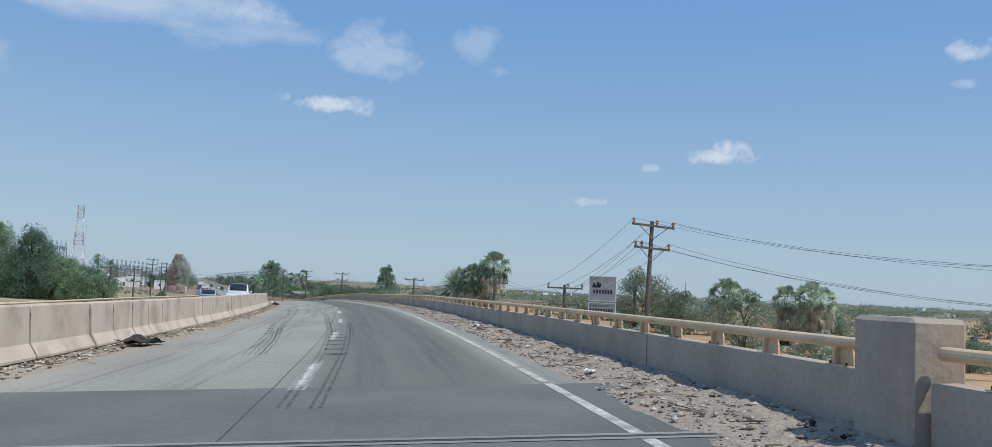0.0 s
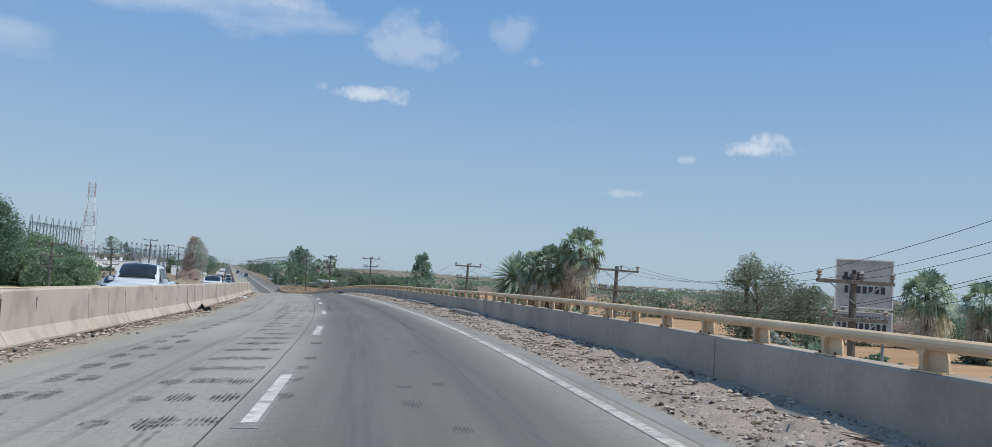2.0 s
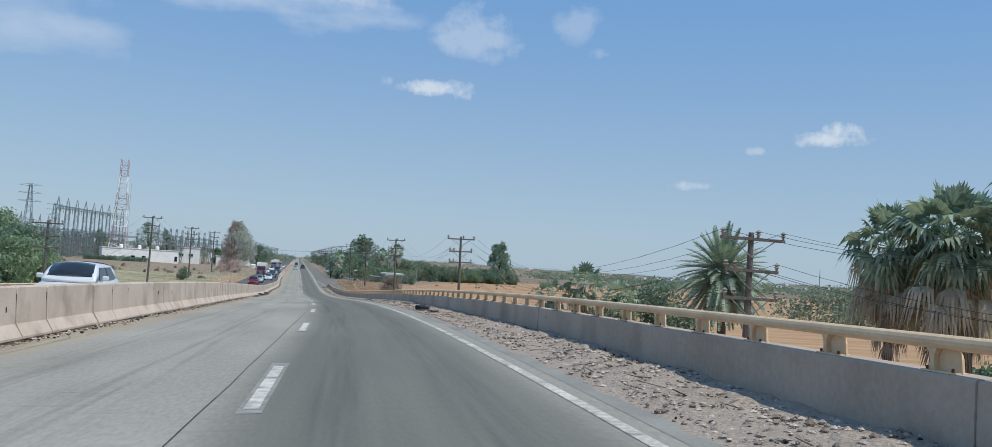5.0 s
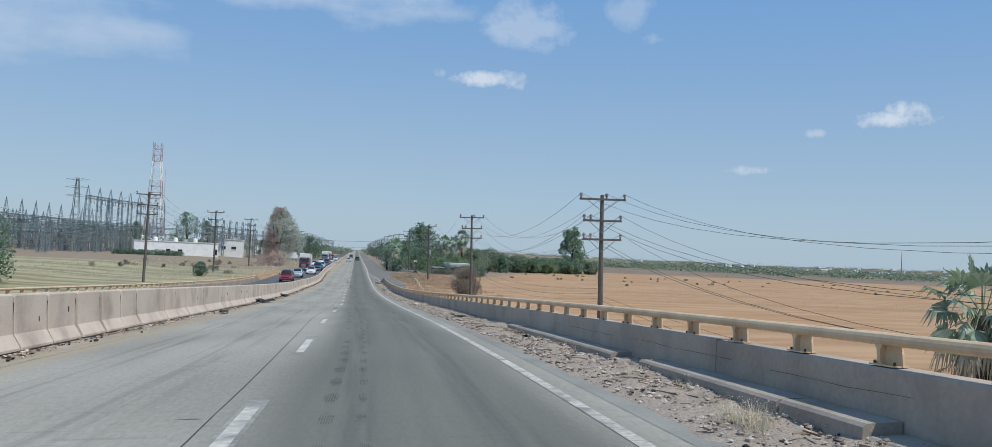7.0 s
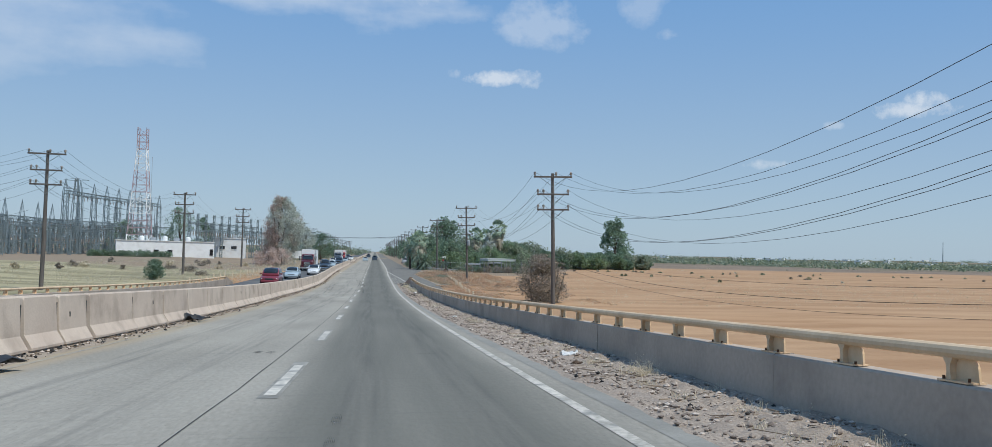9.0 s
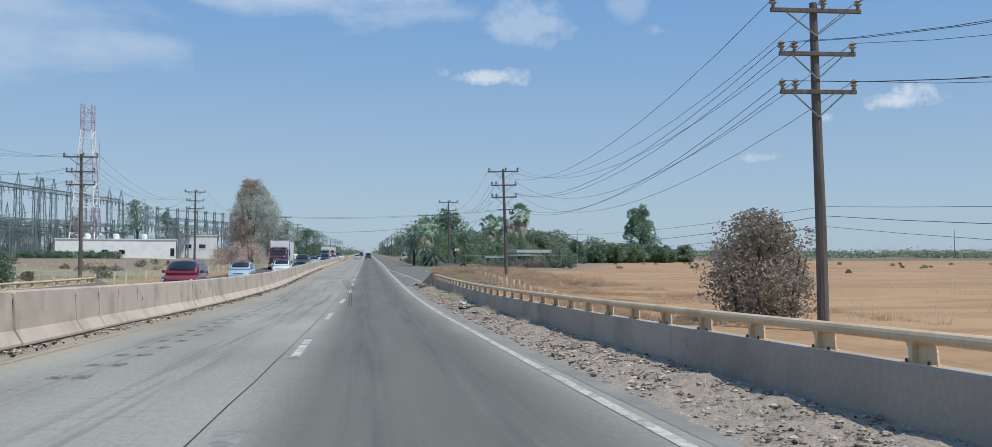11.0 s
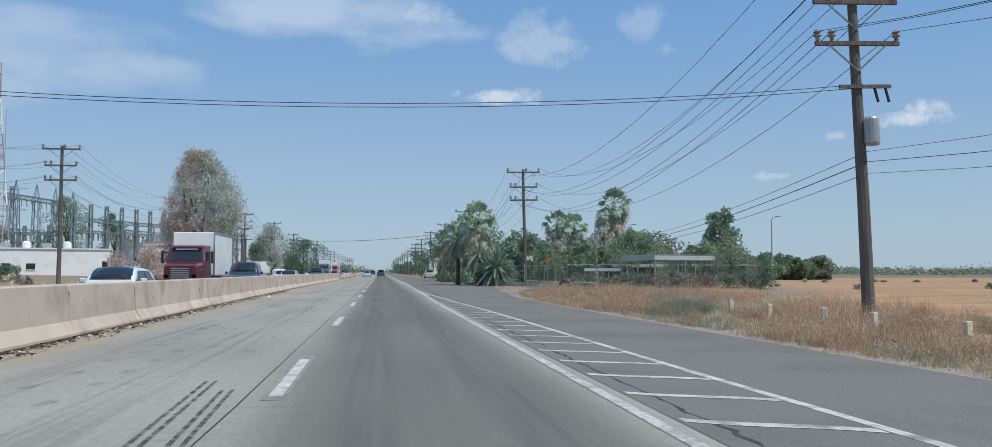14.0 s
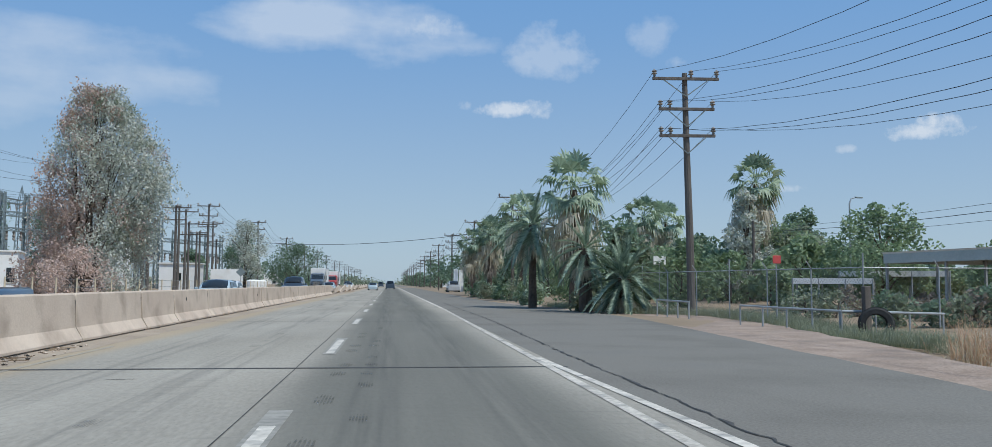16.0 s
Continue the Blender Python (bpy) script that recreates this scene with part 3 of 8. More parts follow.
BARE = ((84, 90), (99.5, 110), (180, 186), (189, 200), (322, 325), (327, 330))      # where the plinth at the wall's foot lies open


def heaped(y):
    return min(max(smooth(y, b, b + 2.0), 1 - smooth(y, a - 2.0, a)) for a, b in BARE)


verge = ribbon("verge", nv, verge_ys, "dirt")
for i, v in enumerate(verge.data.vertices):
    j = i % len(nv)
    v.co.z += 0.075 * noise.noise(v.co * 0.9) * min(j, 6) / 6 + (0.05 * noise.noise(v.co * 2.6) + 0.035 * noise.noise(v.co * 6.5)) * min(j, 3) / 3
    y = verge_ys[i // len(nv)]
    v.co.z += (0.05 * heaped(y) * (1 + 0.45 * noise.noise(v.co * 0.8 + Vector((9, 3, 0)))) - 0.03) * min(1.0, max(0, j - 6) / 3)
    if j == 0:
        v.co.x += 0.10 * noise.noise(v.co * 1.3)
tagged(verge, "strip of gravelly dirt and rubble along the parapet", "verge", kind="structure")
drift = ribbon("sand_drift", [(-7.75, 0.05), (-7.5, 0.035), (-7.2, 0.012), (-6.95, 0.003)], stations(-30, 700, 1.0), "sand", wobble=0.25)
tagged(drift, "wind-blown sand along the foot of the median barrier", "sand", kind="structure")

# side road on the right and its verges, level ground from y = 346 on
SIDE = [(300, 6.6, 8.6), (330, 6.4, 9.2), (346, 5.6, 9.6), (365, 3.7, 9.2), (385, 3.5, 8.8), (400, 3.5, 8.8), (410, 3.5, 9.5), (420, 3.5, 10.4), (430, 3.5, 11.3), (440, 3.5, 12.2), (448, 3.5, 11.8), (458, 3.5, 10.4), (480, 3.5, 9.2), (700, 3.5, 9.2), (1600, 3.5, 9.0)]


def side_edge(y, k):
    return float(np.interp(y, [r[0] for r in SIDE], [r[k] for r in SIDE]))


sv, sf = [], []
side_ys = stations(300, 520, 2.0) + stations(520, 1600, 30)[1:]
for y in side_ys:
    a, b = side_edge(y, 1), side_edge(y, 2) + 0.18 * noise.noise((y * 0.4, 0, 0))
    base = ground_z(12, y) + 0.03 if y < 340 else line_z(y)
    sv += [(a + (b - a) * i / 3, y, base - 0.006 * i) for i in range(4)]
sf = [(4 * i + j, 4 * i + j + 1, 4 * i + j + 5, 4 * i + j + 4) for i in range(len(side_ys) - 1) for j in range(3)]
tagged(raw("side_road", sv, sf, "asphalt_side"), "grey asphalt slip road joining from the right", "road", kind="structure")
# dirt shoulder from the slip road down to the field
hv, hf = [], []
for y in stations(344, 400, 1.0):
    a = side_edge(y, 2) - 0.15
    wob = 0.25 * noise.noise((y * 0.6, 5, 0))
    hv += [(a, y, -0.03), (a + 0.35 + wob, y, 0.0 + 0.03 * noise.noise((y, 1, 0))), (a + 1.3 + wob, y, -0.03 + 0.05 * noise.noise((y, 2, 0))), (a + 3.2, y, -0.16)]
hf = [(4 * i + j, 4 * i + j + 1, 4 * i + j + 5, 4 * i + j + 4) for i in range(len(hv) // 4 - 1) for j in range(3)]
tagged(raw("dirt_shoulder", hv, hf, "dirt"), "trampled dirt shoulder beside the slip road", "shoulder", kind="structure")
# sandy shoulder in front of the fence
av, af = [], []
yard_ys = stations(396, 470, 2.0)
for y in yard_ys:
    a = side_edge(y, 2) - 0.30 + 0.45 * noise.noise((y * 0.55, 7, 0))
    w = float(np.interp(y, [396, 408, 414, 420, 426, 433, 440, 446, 452, 470], [0.4, 0.9, 2.2, 3.6, 4.2, 5.0, 5.4, 3.0, 1.4, 0.6]))
    av += [(a + w * i / 4 + (0.25 * noise.noise((y * 0.5, i, 0)) if i == 4 else 0), y, -0.045 + (0.032 - 0.022 * smooth(y, 414, 420) * (1 - smooth(y, 436, 442))) * i + (0.02 * noise.noise((i, y * 0.4, 2)) if i else 0)) for i in range(5)]
af = [(5 * i + j, 5 * i + j + 1, 5 * i + j + 6, 5 * i + j + 5) for i in range(len(yard_ys) - 1) for j in range(4)]
tagged(raw("sandy_apron", av, af, "apron", smooth=True), "pale sandy apron between side road and fence", "ground", kind="structure")

# dark overlay at the bridge's expansion joint and the steel joint itself
tagged(ribbon("approach_overlay", [(-7.2, 0.004), (-3, 0.004), (0, 0.004), (3.3, 0.004), (4.6, 0.006)], stations(-60, 14.6, 2.0), "overlay"), "older dark asphalt before the bridge deck", "road", kind="structure")
fv, ff = [], []
strip(fv, ff, 9.15, 9.27, -7.3, 5.0, 0.012, 0.12)
strip(fv, ff, 9.40, 9.52, -7.3, 5.0, 0.012, 0.12)
tagged(raw("expansion_joint", fv, ff, "gutter"), "worn pale expansion joint across the deck", "joint", kind="structure")
fv, ff = [], []
strip(fv, ff, 9.27, 9.40, -7.3, 5.0, 0.009, 0.13)
tagged(raw("joint_gap", fv, ff, "joint"), "dark gap of the expansion joint", "joint", kind="structure")

# ---------------------------------------------------------------- markings
def dash_off(y):
    return 1.17 + float(np.interp(y, [14, 60, 88, 107, 120, 145, 178, 209, 222, 238, 294, 308, 332, 363, 400], [-1.2, -1.27, -1.17, -1.15, -0.95, -1.15, -1.32, -1.6, -1.46, -1.3, -1.42, -1.36, -1.1, -1.25, -1.2]))


def joint_off(y):
    return float(np.interp(y, [150, 170, 210, 235, 295, 340], [0, 0.08, -0.62, -0.3, -0.07, 0]))


def edge_off(y):
    return float(np.interp(y, [120, 170, 209, 234, 295, 330], [0, -0.24, -0.13, -0.17, 0.06, 0]))


marks = thing("road_markings")
tagged(marks, "worn white lane and edge markings on the concrete", "road marking", kind="structure")
DASH_Y = [14.6, 28.6, 42.6, 58.4, 88.2, 105.5, 117.6, 178.0, 191.45, 234.2, 246.9, 331.2, 358.3, 388.15, 403.0]
DASH_N = [-3, -2, -1, 0, 2, 3, 4, 8, 9, 12, 13, 19, 21, 23, 24]
starts = [float(np.interp(k, DASH_N, DASH_Y)) for k in range(-3, 25)] + [403 + 14.5 * k for k in range(1, 40)] + [0.3]
for y in starts:
    wear = rng.random()
    v, f = [], []
    strip(v, f, y - 0.35, y + 5.5, -1.32, -1.02, 0.005, 2.0, off=dash_off)
    raw("dash_ghost", v, f, "paint_worn", marks)
    v, f = [], []
    strip(v, f, y, y + 4.9 - 0.8 * wear, -1.26, -1.08, 0.009, 2.0, off=dash_off)
    raw("dash", v, f, "paint", marks)
v, f = [], []
strip(v, f, -60, 390, 2.95, 3.12, 0.0075, 2.5, off=edge_off)
strip(v, f, 390, 450, 2.95, 3.12, 0.0095, 2.5, 3.45, 3.62)
strip(v, f, 450, 1500, 3.45, 3.67, 0.006, 40)
raw("edge_line", v, f, "paint_edge", marks)
v, f = [], []
strip(v, f, -60, 420, -6.75, -6.62, 0.005, 2.5)
raw("median_line", v, f, "paint_yellow", marks)
# gore between the carriageway and the slip road
OUT_Y, OUT_D = [346, 354, 360, 367, 377, 384, 392, 404, 416], [5.5, 5.3, 5.1, 4.95, 4.72, 4.5, 4.15, 3.75, 3.35]
for a, b in zip(range(len(OUT_Y) - 1), range(1, len(OUT_Y))):
    v, f = [], []
    strip(v, f, OUT_Y[a], OUT_Y[b], OUT_D[a] - 0.08, OUT_D[a] + 0.08, 0.010, 3, OUT_D[b] - 0.08, OUT_D[b] + 0.08)
    raw("gore_line", v, f, "paint", marks)
for k in range(24):
    y = 348.4 + 2.15 * k
    if y > 398:
        break
    d0, d1 = 3.35, float(np.interp(y, OUT_Y, OUT_D)) - 0.12
    v, f = [], []
    n = 6
    for i in range(n + 1):
        d = d0 + (d1 - d0) * i / n
        lift = 0.9 * (1 - i / n) - 0.05 * math.sin(i)
        v += [on_road(y + lift, d, 0.011), on_road(y + lift + 0.24, d, 0.011)]
    f = [(2 * i, 2 * i + 2, 2 * i + 3, 2 * i + 1) for i in range(n)]
    raw("gore_bar", v, f, "paint" if k % 4 else "paint_edge", marks)
gore = []
ggf = []
strip(gore, ggf, 344, 405, 3.3, 5.7, 0.006, 2.0, 3.3, 3.9)
tagged(raw("gore_surface", gore, ggf, "asphalt_side"), "worn patched asphalt between the lanes", "road", kind="structure")
crack, cf = [], []
for i, y in enumerate(stations(346, 470, 0.2)):
    d = 3.62 + 0.5 * smooth(y, 385, 412) + 0.5 * smooth(y, 410, 440) + 0.10 * noise.noise((0, y * 0.8, 0))
    w = max(0.005, 0.02 + 0.045 * noise.noise((4, y * 2.2, 0)) + 0.025 * noise.noise((4, y * 0.5, 7)))
    d += 0.07 * noise.noise((9, y * 2.6, 0)) + 0.05 * noise.noise((3, y * 5.1, 0))
    crack += [on_road(y, d - w, 0.009), on_road(y, d + w, 0.009)]
    if i:
        cf.append((2 * i - 2, 2 * i - 1, 2 * i + 1, 2 * i))
tagged(raw("pavement_crack", crack, cf, "joint"), "ragged crack along the pavement edge", "crack", kind="structure")

# slab joints
slab = thing("slab_joints")
tagged(slab, "tarred joints between the concrete slabs", "joint", kind="structure")
v, f = [], []
for a in stations(-20, 500, 2.5):
    w = 0.009 + 0.006 * noise.noise((a, 0, 0))
    o = joint_off(a) + 0.03 * noise.noise((a * 0.3, 2, 0))
    v += [on_road(a, -1.60 - w + o, 0.007), on_road(a, -1.60 + w + o, 0.007)]
f = [(2 * i, 2 * i + 1, 2 * i + 3, 2 * i + 2) for i in range(len(v) // 2 - 1)]
raw("long_joint", v, f, "joint", slab)
# short tarred cracks across the slabs, each thickest in its middle
CRACKS = [(43.05, -2.8, -2.0, 0.022), (98.9, -4.3, -0.4, 0.010), (98.5, 0.1, 0.75, 0.055), (98.4, 0.75, 1.6, 0.02), (98.25, 1.65, 2.6, 0.13), (110.7, -1.4, 0.2, 0.06), (172.4, -2.05, -1.65, 0.018),
          (178.3, -1.95, -0.9, 0.035), (177.5, 0.65, 1.35, 0.075), (177.3, 1.35, 2.05, 0.025), (197.2, -1.95, -1.15, 0.03), (209.0, 0.5, 1.0, 0.022), (325.4, -4.95, -4.2, 0.03), (387.8, -5.5, -1.0, 0.012), (385.0, -5.2, -2.0, 0.009)]
y = 20.0
while y < 480:
    a = rng.uniform(-6.5, 1.5)
    CRACKS.append((y, a, a + rng.uniform(0.3, 1.1), rng.uniform(0.008, 0.02)))
    y += rng.uniform(4.0, 11.0)
for y, a, b, w in CRACKS:
    v, f = [], []
    n = 4 + round((b - a) * 5)
    for i in range(n + 1):
        d, h = a + (b - a) * i / n, w * math.sqrt(max(0.04, 1 - (2 * i / n - 1) ** 2)) * (1 + 0.5 * noise.noise((i * 0.9, y, 3)))
        o = 0.05 * noise.noise((d * 1.4, y, 1))
        v += [on_road(y - h + o, d, 0.0062), on_road(y + h + o, d, 0.0062)]
    raw("cross_joint", v, [(2 * i, 2 * i + 2, 2 * i + 3, 2 * i + 1) for i in range(n)], "joint", slab)
for y, w in ((414.0, 0.085), (434, 0.04)):
    v = [on_road(y + s * w + 0.04 * noise.noise((d, y, 2)), d, 0.0055) for d in (-7.2, -5, -2.5, 0, 2, 3.6) for s in (-1, 1)]
    raw("tar_band", v, [(2 * i, 2 * i + 2, 2 * i + 3, 2 * i + 1) for i in range(5)], "joint", slab)


# ---------------------------------------------------------------- tyre marks
def tyre_mark_material(name, strength):
    m = material(name, (0.03, 0.03, 0.031), (0.06, 0.06, 0.06), scale=3, fine=30, coords="World", bump=0.0)
    t = m.node_tree
    geo = t.nodes.new("ShaderNodeNewGeometry")
    n = t.nodes.new("ShaderNodeTexNoise")
    n.inputs["Scale"].default_value, n.inputs["Detail"].default_value = 8.0, 6.0
    t.links.new(geo.outputs["Position"], n.inputs["Vector"])
    r = t.nodes.new("ShaderNodeMapRange")
    r.inputs["From Min"].default_value, r.inputs["From Max"].default_value = 0.34, 0.62
    r.inputs["To Max"].default_value = strength
    t.links.new(n.outputs["Fac"], r.inputs["Value"])
    t.links.new(r.outputs[0], t.nodes["Principled BSDF"].inputs["Alpha"])
    return m


MAT["tyre_mark"] = tyre_mark_material("tyre_mark", 0.72)
MAT["skid_mark"] = tyre_mark_material("skid_mark", 0.36)
v, f = [], []


def tread(y, d, length, width):
    """One print of a bouncing truck tyre: an oval of thin stripes."""
    bars = 6
    for i in range(bars):
        u = 2 * (i + 0.5) / bars - 1
        a = d + width * u / 2
        L, w, o = length * math.sqrt(1 - 0.75 * u * u) * rng.uniform(0.85, 1.1), width / bars * 0.36, rng.uniform(-0.05, 0.05)
        k = len(v)
        for j in range(8):
            q = 2 * math.pi * j / 8
            v.append(on_road(y + o + L * 0.5 * math.sin(q), a + w * math.cos(q), 0.012))
        f.append(tuple(range(k, k + 8)))


def prints(y0, y1, gap, lanes):
    """Rows of prints, one row for each bounce, on several wheel tracks at once; a track is a row of (y, offset)."""
    y = y0
    while y < y1:
        for track, share, long, wide in lanes:
            if track[0][0] <= y <= track[-1][0] and rng.random() < share:
                d = float(np.interp(y, [p[0] for p in track], [p[1] for p in track]))
                tread(y + rng.uniform(-0.10, 0.10), d + rng.uniform(-0.03, 0.03), long * rng.uniform(0.8, 1.15), wide * rng.uniform(0.85, 1.1))
        y += gap * rng.uniform(0.96, 1.04)


OUTER = [(33, -3.7), (37.6, -4.08), (41.7, -4.24), (45.6, -4.36), (55, -4.5), (61, -4.68), (65, -4.8), (71, -4.92), (79, -4.65), (92, -4.4), (105, -4.43), (124, -4.6)]
NEXT = [(33, -3.3), (37.6, -3.67), (41.7, -3.82), (45.8, -3.95), (60, -4.25), (72, -4.4)]
MIDDLE = [(22, -1.0), (33.8, -1.4), (37.2, -1.6), (41.6, -1.74), (45.3, -1.88), (56, -2.25), (62, -2.47), (68, -2.55), (80, -2.5), (97, -2.12), (104, -1.85)]
PAIR = [(22, -0.8), (33.8, -1.03), (37.2, -1.17), (41.5, -1.25), (49, -1.56), (59, -1.8), (66, -1.97), (80, -1.95), (97, -1.68), (103, -1.42), (112, -1.35)]
THIRD = [(50, -2.7), (59, -2.9), (64, -2.85), (68, -2.79), (84, -2.9), (96, -2.5)]
prints(22, 112, 1.92, ((MIDDLE, 0.97, 0.95, 0.36), (PAIR, 0.97, 0.85, 0.36), (THIRD, 0.9, 0.8, 0.34), ([(56, -2.19), (75, -2.2)], 0.6, 0.9, 0.3), ([(52, -1.0), (80, -1.1)], 0.5, 0.8, 0.24)))
prints(33, 124, 1.98, ((OUTER, 0.92, 1.35, 0.30), (NEXT, 0.9, 1.35, 0.28)))
def skid(pts):
    """Twin rubber streaks along a line of (y, offset)."""
    for (ya, da), (yb, db) in zip(pts, pts[1:]):
        for o in (-0.08, 0.05):
            strip(v, f, ya, yb, da + o, da + o + 0.055, 0.011, 2.0, db + o, db + o + 0.055)


FAR_A = [(286, -4.95), (299, -5.0), (308, -4.75), (314, -4.6), (326, -4.95), (342, -5.4)]
prints(286, 342, 1.9, ((FAR_A, 0.92, 0.75, 0.28), ([(y, d + 0.45) for y, d in FAR_A], 0.9, 0.75, 0.28)))
prints(242.3, 244, 1.9, (([(242, -2.5), (245, -2.5)], 1.0, 0.8, 0.2), ([(242, -2.2), (245, -2.2)], 1.0, 0.8, 0.2)))
for pts in ([(314, -0.74), (321, -0.84), (328, -0.98), (336, -1.23), (346.5, -1.7), (352, -2.02), (360, -2.35)], [(334, -0.82), (340, -1.0), (347, -1.3), (353, -1.67), (359, -1.95)]):
    skid(pts)
tagged(raw("tyre_marks", v, f, "tyre_mark"), "black rubber prints of bouncing tyres on the concrete", "tyre mark", kind="stuff")
v, f = [], []
prints(33, 110, 1.9, (([(33, 0.45), (110, 0.9)], 0.3, 0.7, 0.22), ([(33, 0.86), (96, 1.37), (110, 1.6)], 0.3, 0.6, 0.22)))
prints(163, 232, 1.85, (([(163, 0.15), (180, 0.03), (205, -0.03), (232, -0.3)], 0.85, 1.1, 0.13), ([(163, -0.25), (180, -0.37), (205, -0.5), (221, -0.7)], 0.75, 1.2, 0.2)))
prints(310, 330, 1.85, (([(310, 0.14), (330, 0.2)], 0.4, 0.6, 0.16), ([(310, 0.36), (330, -0.3)], 0.4, 0.7, 0.16)))
prints(358, 392, 1.75, (([(358, -4.7), (392, -4.7)], 0.85, 0.75, 0.22), ([(358, -3.9), (392, -3.9)], 0.7, 0.7, 0.2), ([(358, -2.5), (392, -2.5)], 0.3, 0.7, 0.2)))
prints(392, 430, 1.75, (([(392, -0.75), (430, -0.7)], 0.6, 1.0, 0.28), ([(392, -0.25), (430, -0.2)], 0.5, 0.9, 0.24), ([(392, -3.2), (430, -3.2)], 0.4, 1.0, 0.24)))
for pts in ([(90, -3.3), (96.2, -3.18), (102.2, -3.08)], [(90, -3.42), (96.2, -3.3), (102, -3.12)], [(82.9, -3.1), (94, -2.92)], [(22, -3.1), (29, -3.5), (34, -3.78), (38, -4.06)], [(22, -2.7), (29, -3.05), (33, -3.36), (37.6, -3.66)], [(22, -2.82), (29, -3.17), (33, -3.48), (37.6, -3.76)], [(12, -1.2), (22, -1.25), (34, -1.5), (46, -1.95), (58, -2.2)], [(30, -1.2), (40, -1.55), (52, -1.9)], [(12, -0.75), (22, -0.7), (34, -0.75), (44, -0.85)], [(30, -0.62), (36, -0.68), (42, -0.8)], [(92, -0.95), (97, -0.95), (103, -0.78), (110, -0.6)], [(92, -0.82), (97, -0.84), (103, -0.7)], [(162, -0.5), (168, -0.66), (174, -0.72), (179, -0.8)], [(162, -0.75), (168, -1.02), (173, -0.97)], [(163, -0.4), (170, -0.57), (176, -0.62)], [(163, 1.7), (169.5, 1.48), (175, 1.5)], [(219, -1.45), (221.5, -1.4), (229.5, -1.65)], [(220.5, -1.28), (229, -1.66)], [(314, -2.45), (320, -2.29), (324, -2.25), (330, -2.18)], [(314, -2.33), (320, -2.2), (328, -2.15)], [(318, -4.3), (320.6, -4.45), (324, -4.78)], [(75, 1.6), (90, 1.7), (110, 1.5), (130, 1.4)], [(300, -2.5), (308, -2.46), (315, -2.42)]):
    skid(pts)
tagged(raw("skid_marks", v, f, "skid_mark"), "faint grey skid marks on the concrete", "tyre mark", kind="stuff")

# ---------------------------------------------------------------- median barrier
JB = [(-0.25, -0.12), (-0.25, 0.085), (-0.34, 0.085), (-0.34, 0.14), (-0.155, 0.43), (-0.10, 1.27), (-0.07, 1.31), (0.07, 1.31), (0.10, 1.27), (0.155, 0.43), (0.34, 0.14), (0.34, 0.085), (0.25, 0.085), (0.25, -0.12)]


def barrier_mesh(length, worn):
    bm = bmesh.new()
    n = max(1, round(length / 1.5))
    rows = []
    for y in [0.0, 0.025, 0.07] + [length * i / n for i in range(1, n)] + [length - 0.07, length - 0.025, length]:
        end = min(y, length - y)
        pull, drop = (0.92, 0.055) if end < 0.01 else (0.97, 0.018) if end < 0.05 else (1.0, 0.0)
        rows.append([bm.verts.new((x * pull, y, z - (drop if z > 0.5 else 0) + worn * 0.006 * noise.noise((x * 3, y, worn)))) for x, z in JB])
    for a, b in zip(rows, rows[1:]):
        for k in range(len(JB) - 1):
            bm.faces.new((a[k], b[k], b[k + 1], a[k + 1]))
    bm.faces.new(rows[0])
    bm.faces.new(list(reversed(rows[-1])))
    me = bpy.data.meshes.new("median_barrier")
    bm.to_mesh(me)
    bm.free()
    me.materials.append(MAT["barrier"])
    return me


barrier_meshes = {(L, w): barrier_mesh(L - 0.085, w) for L in (2.15, 4.3, 6.1) for w in (1, 2)}
MED = [(-30, -8.05), (20, -7.85), (80, -7.75), (150, -7.7), (172, -7.56), (205, -7.92), (228, -7.76), (270, -7.65), (300, -7.92), (320, -7.45), (338, -7.05), (350, -7.15), (390, -7.75), (420, -8.0), (2000, -8.0)]


def median_d(y):
    return float(np.interp(y, [r[0] for r in MED], [r[1] for r in MED]))


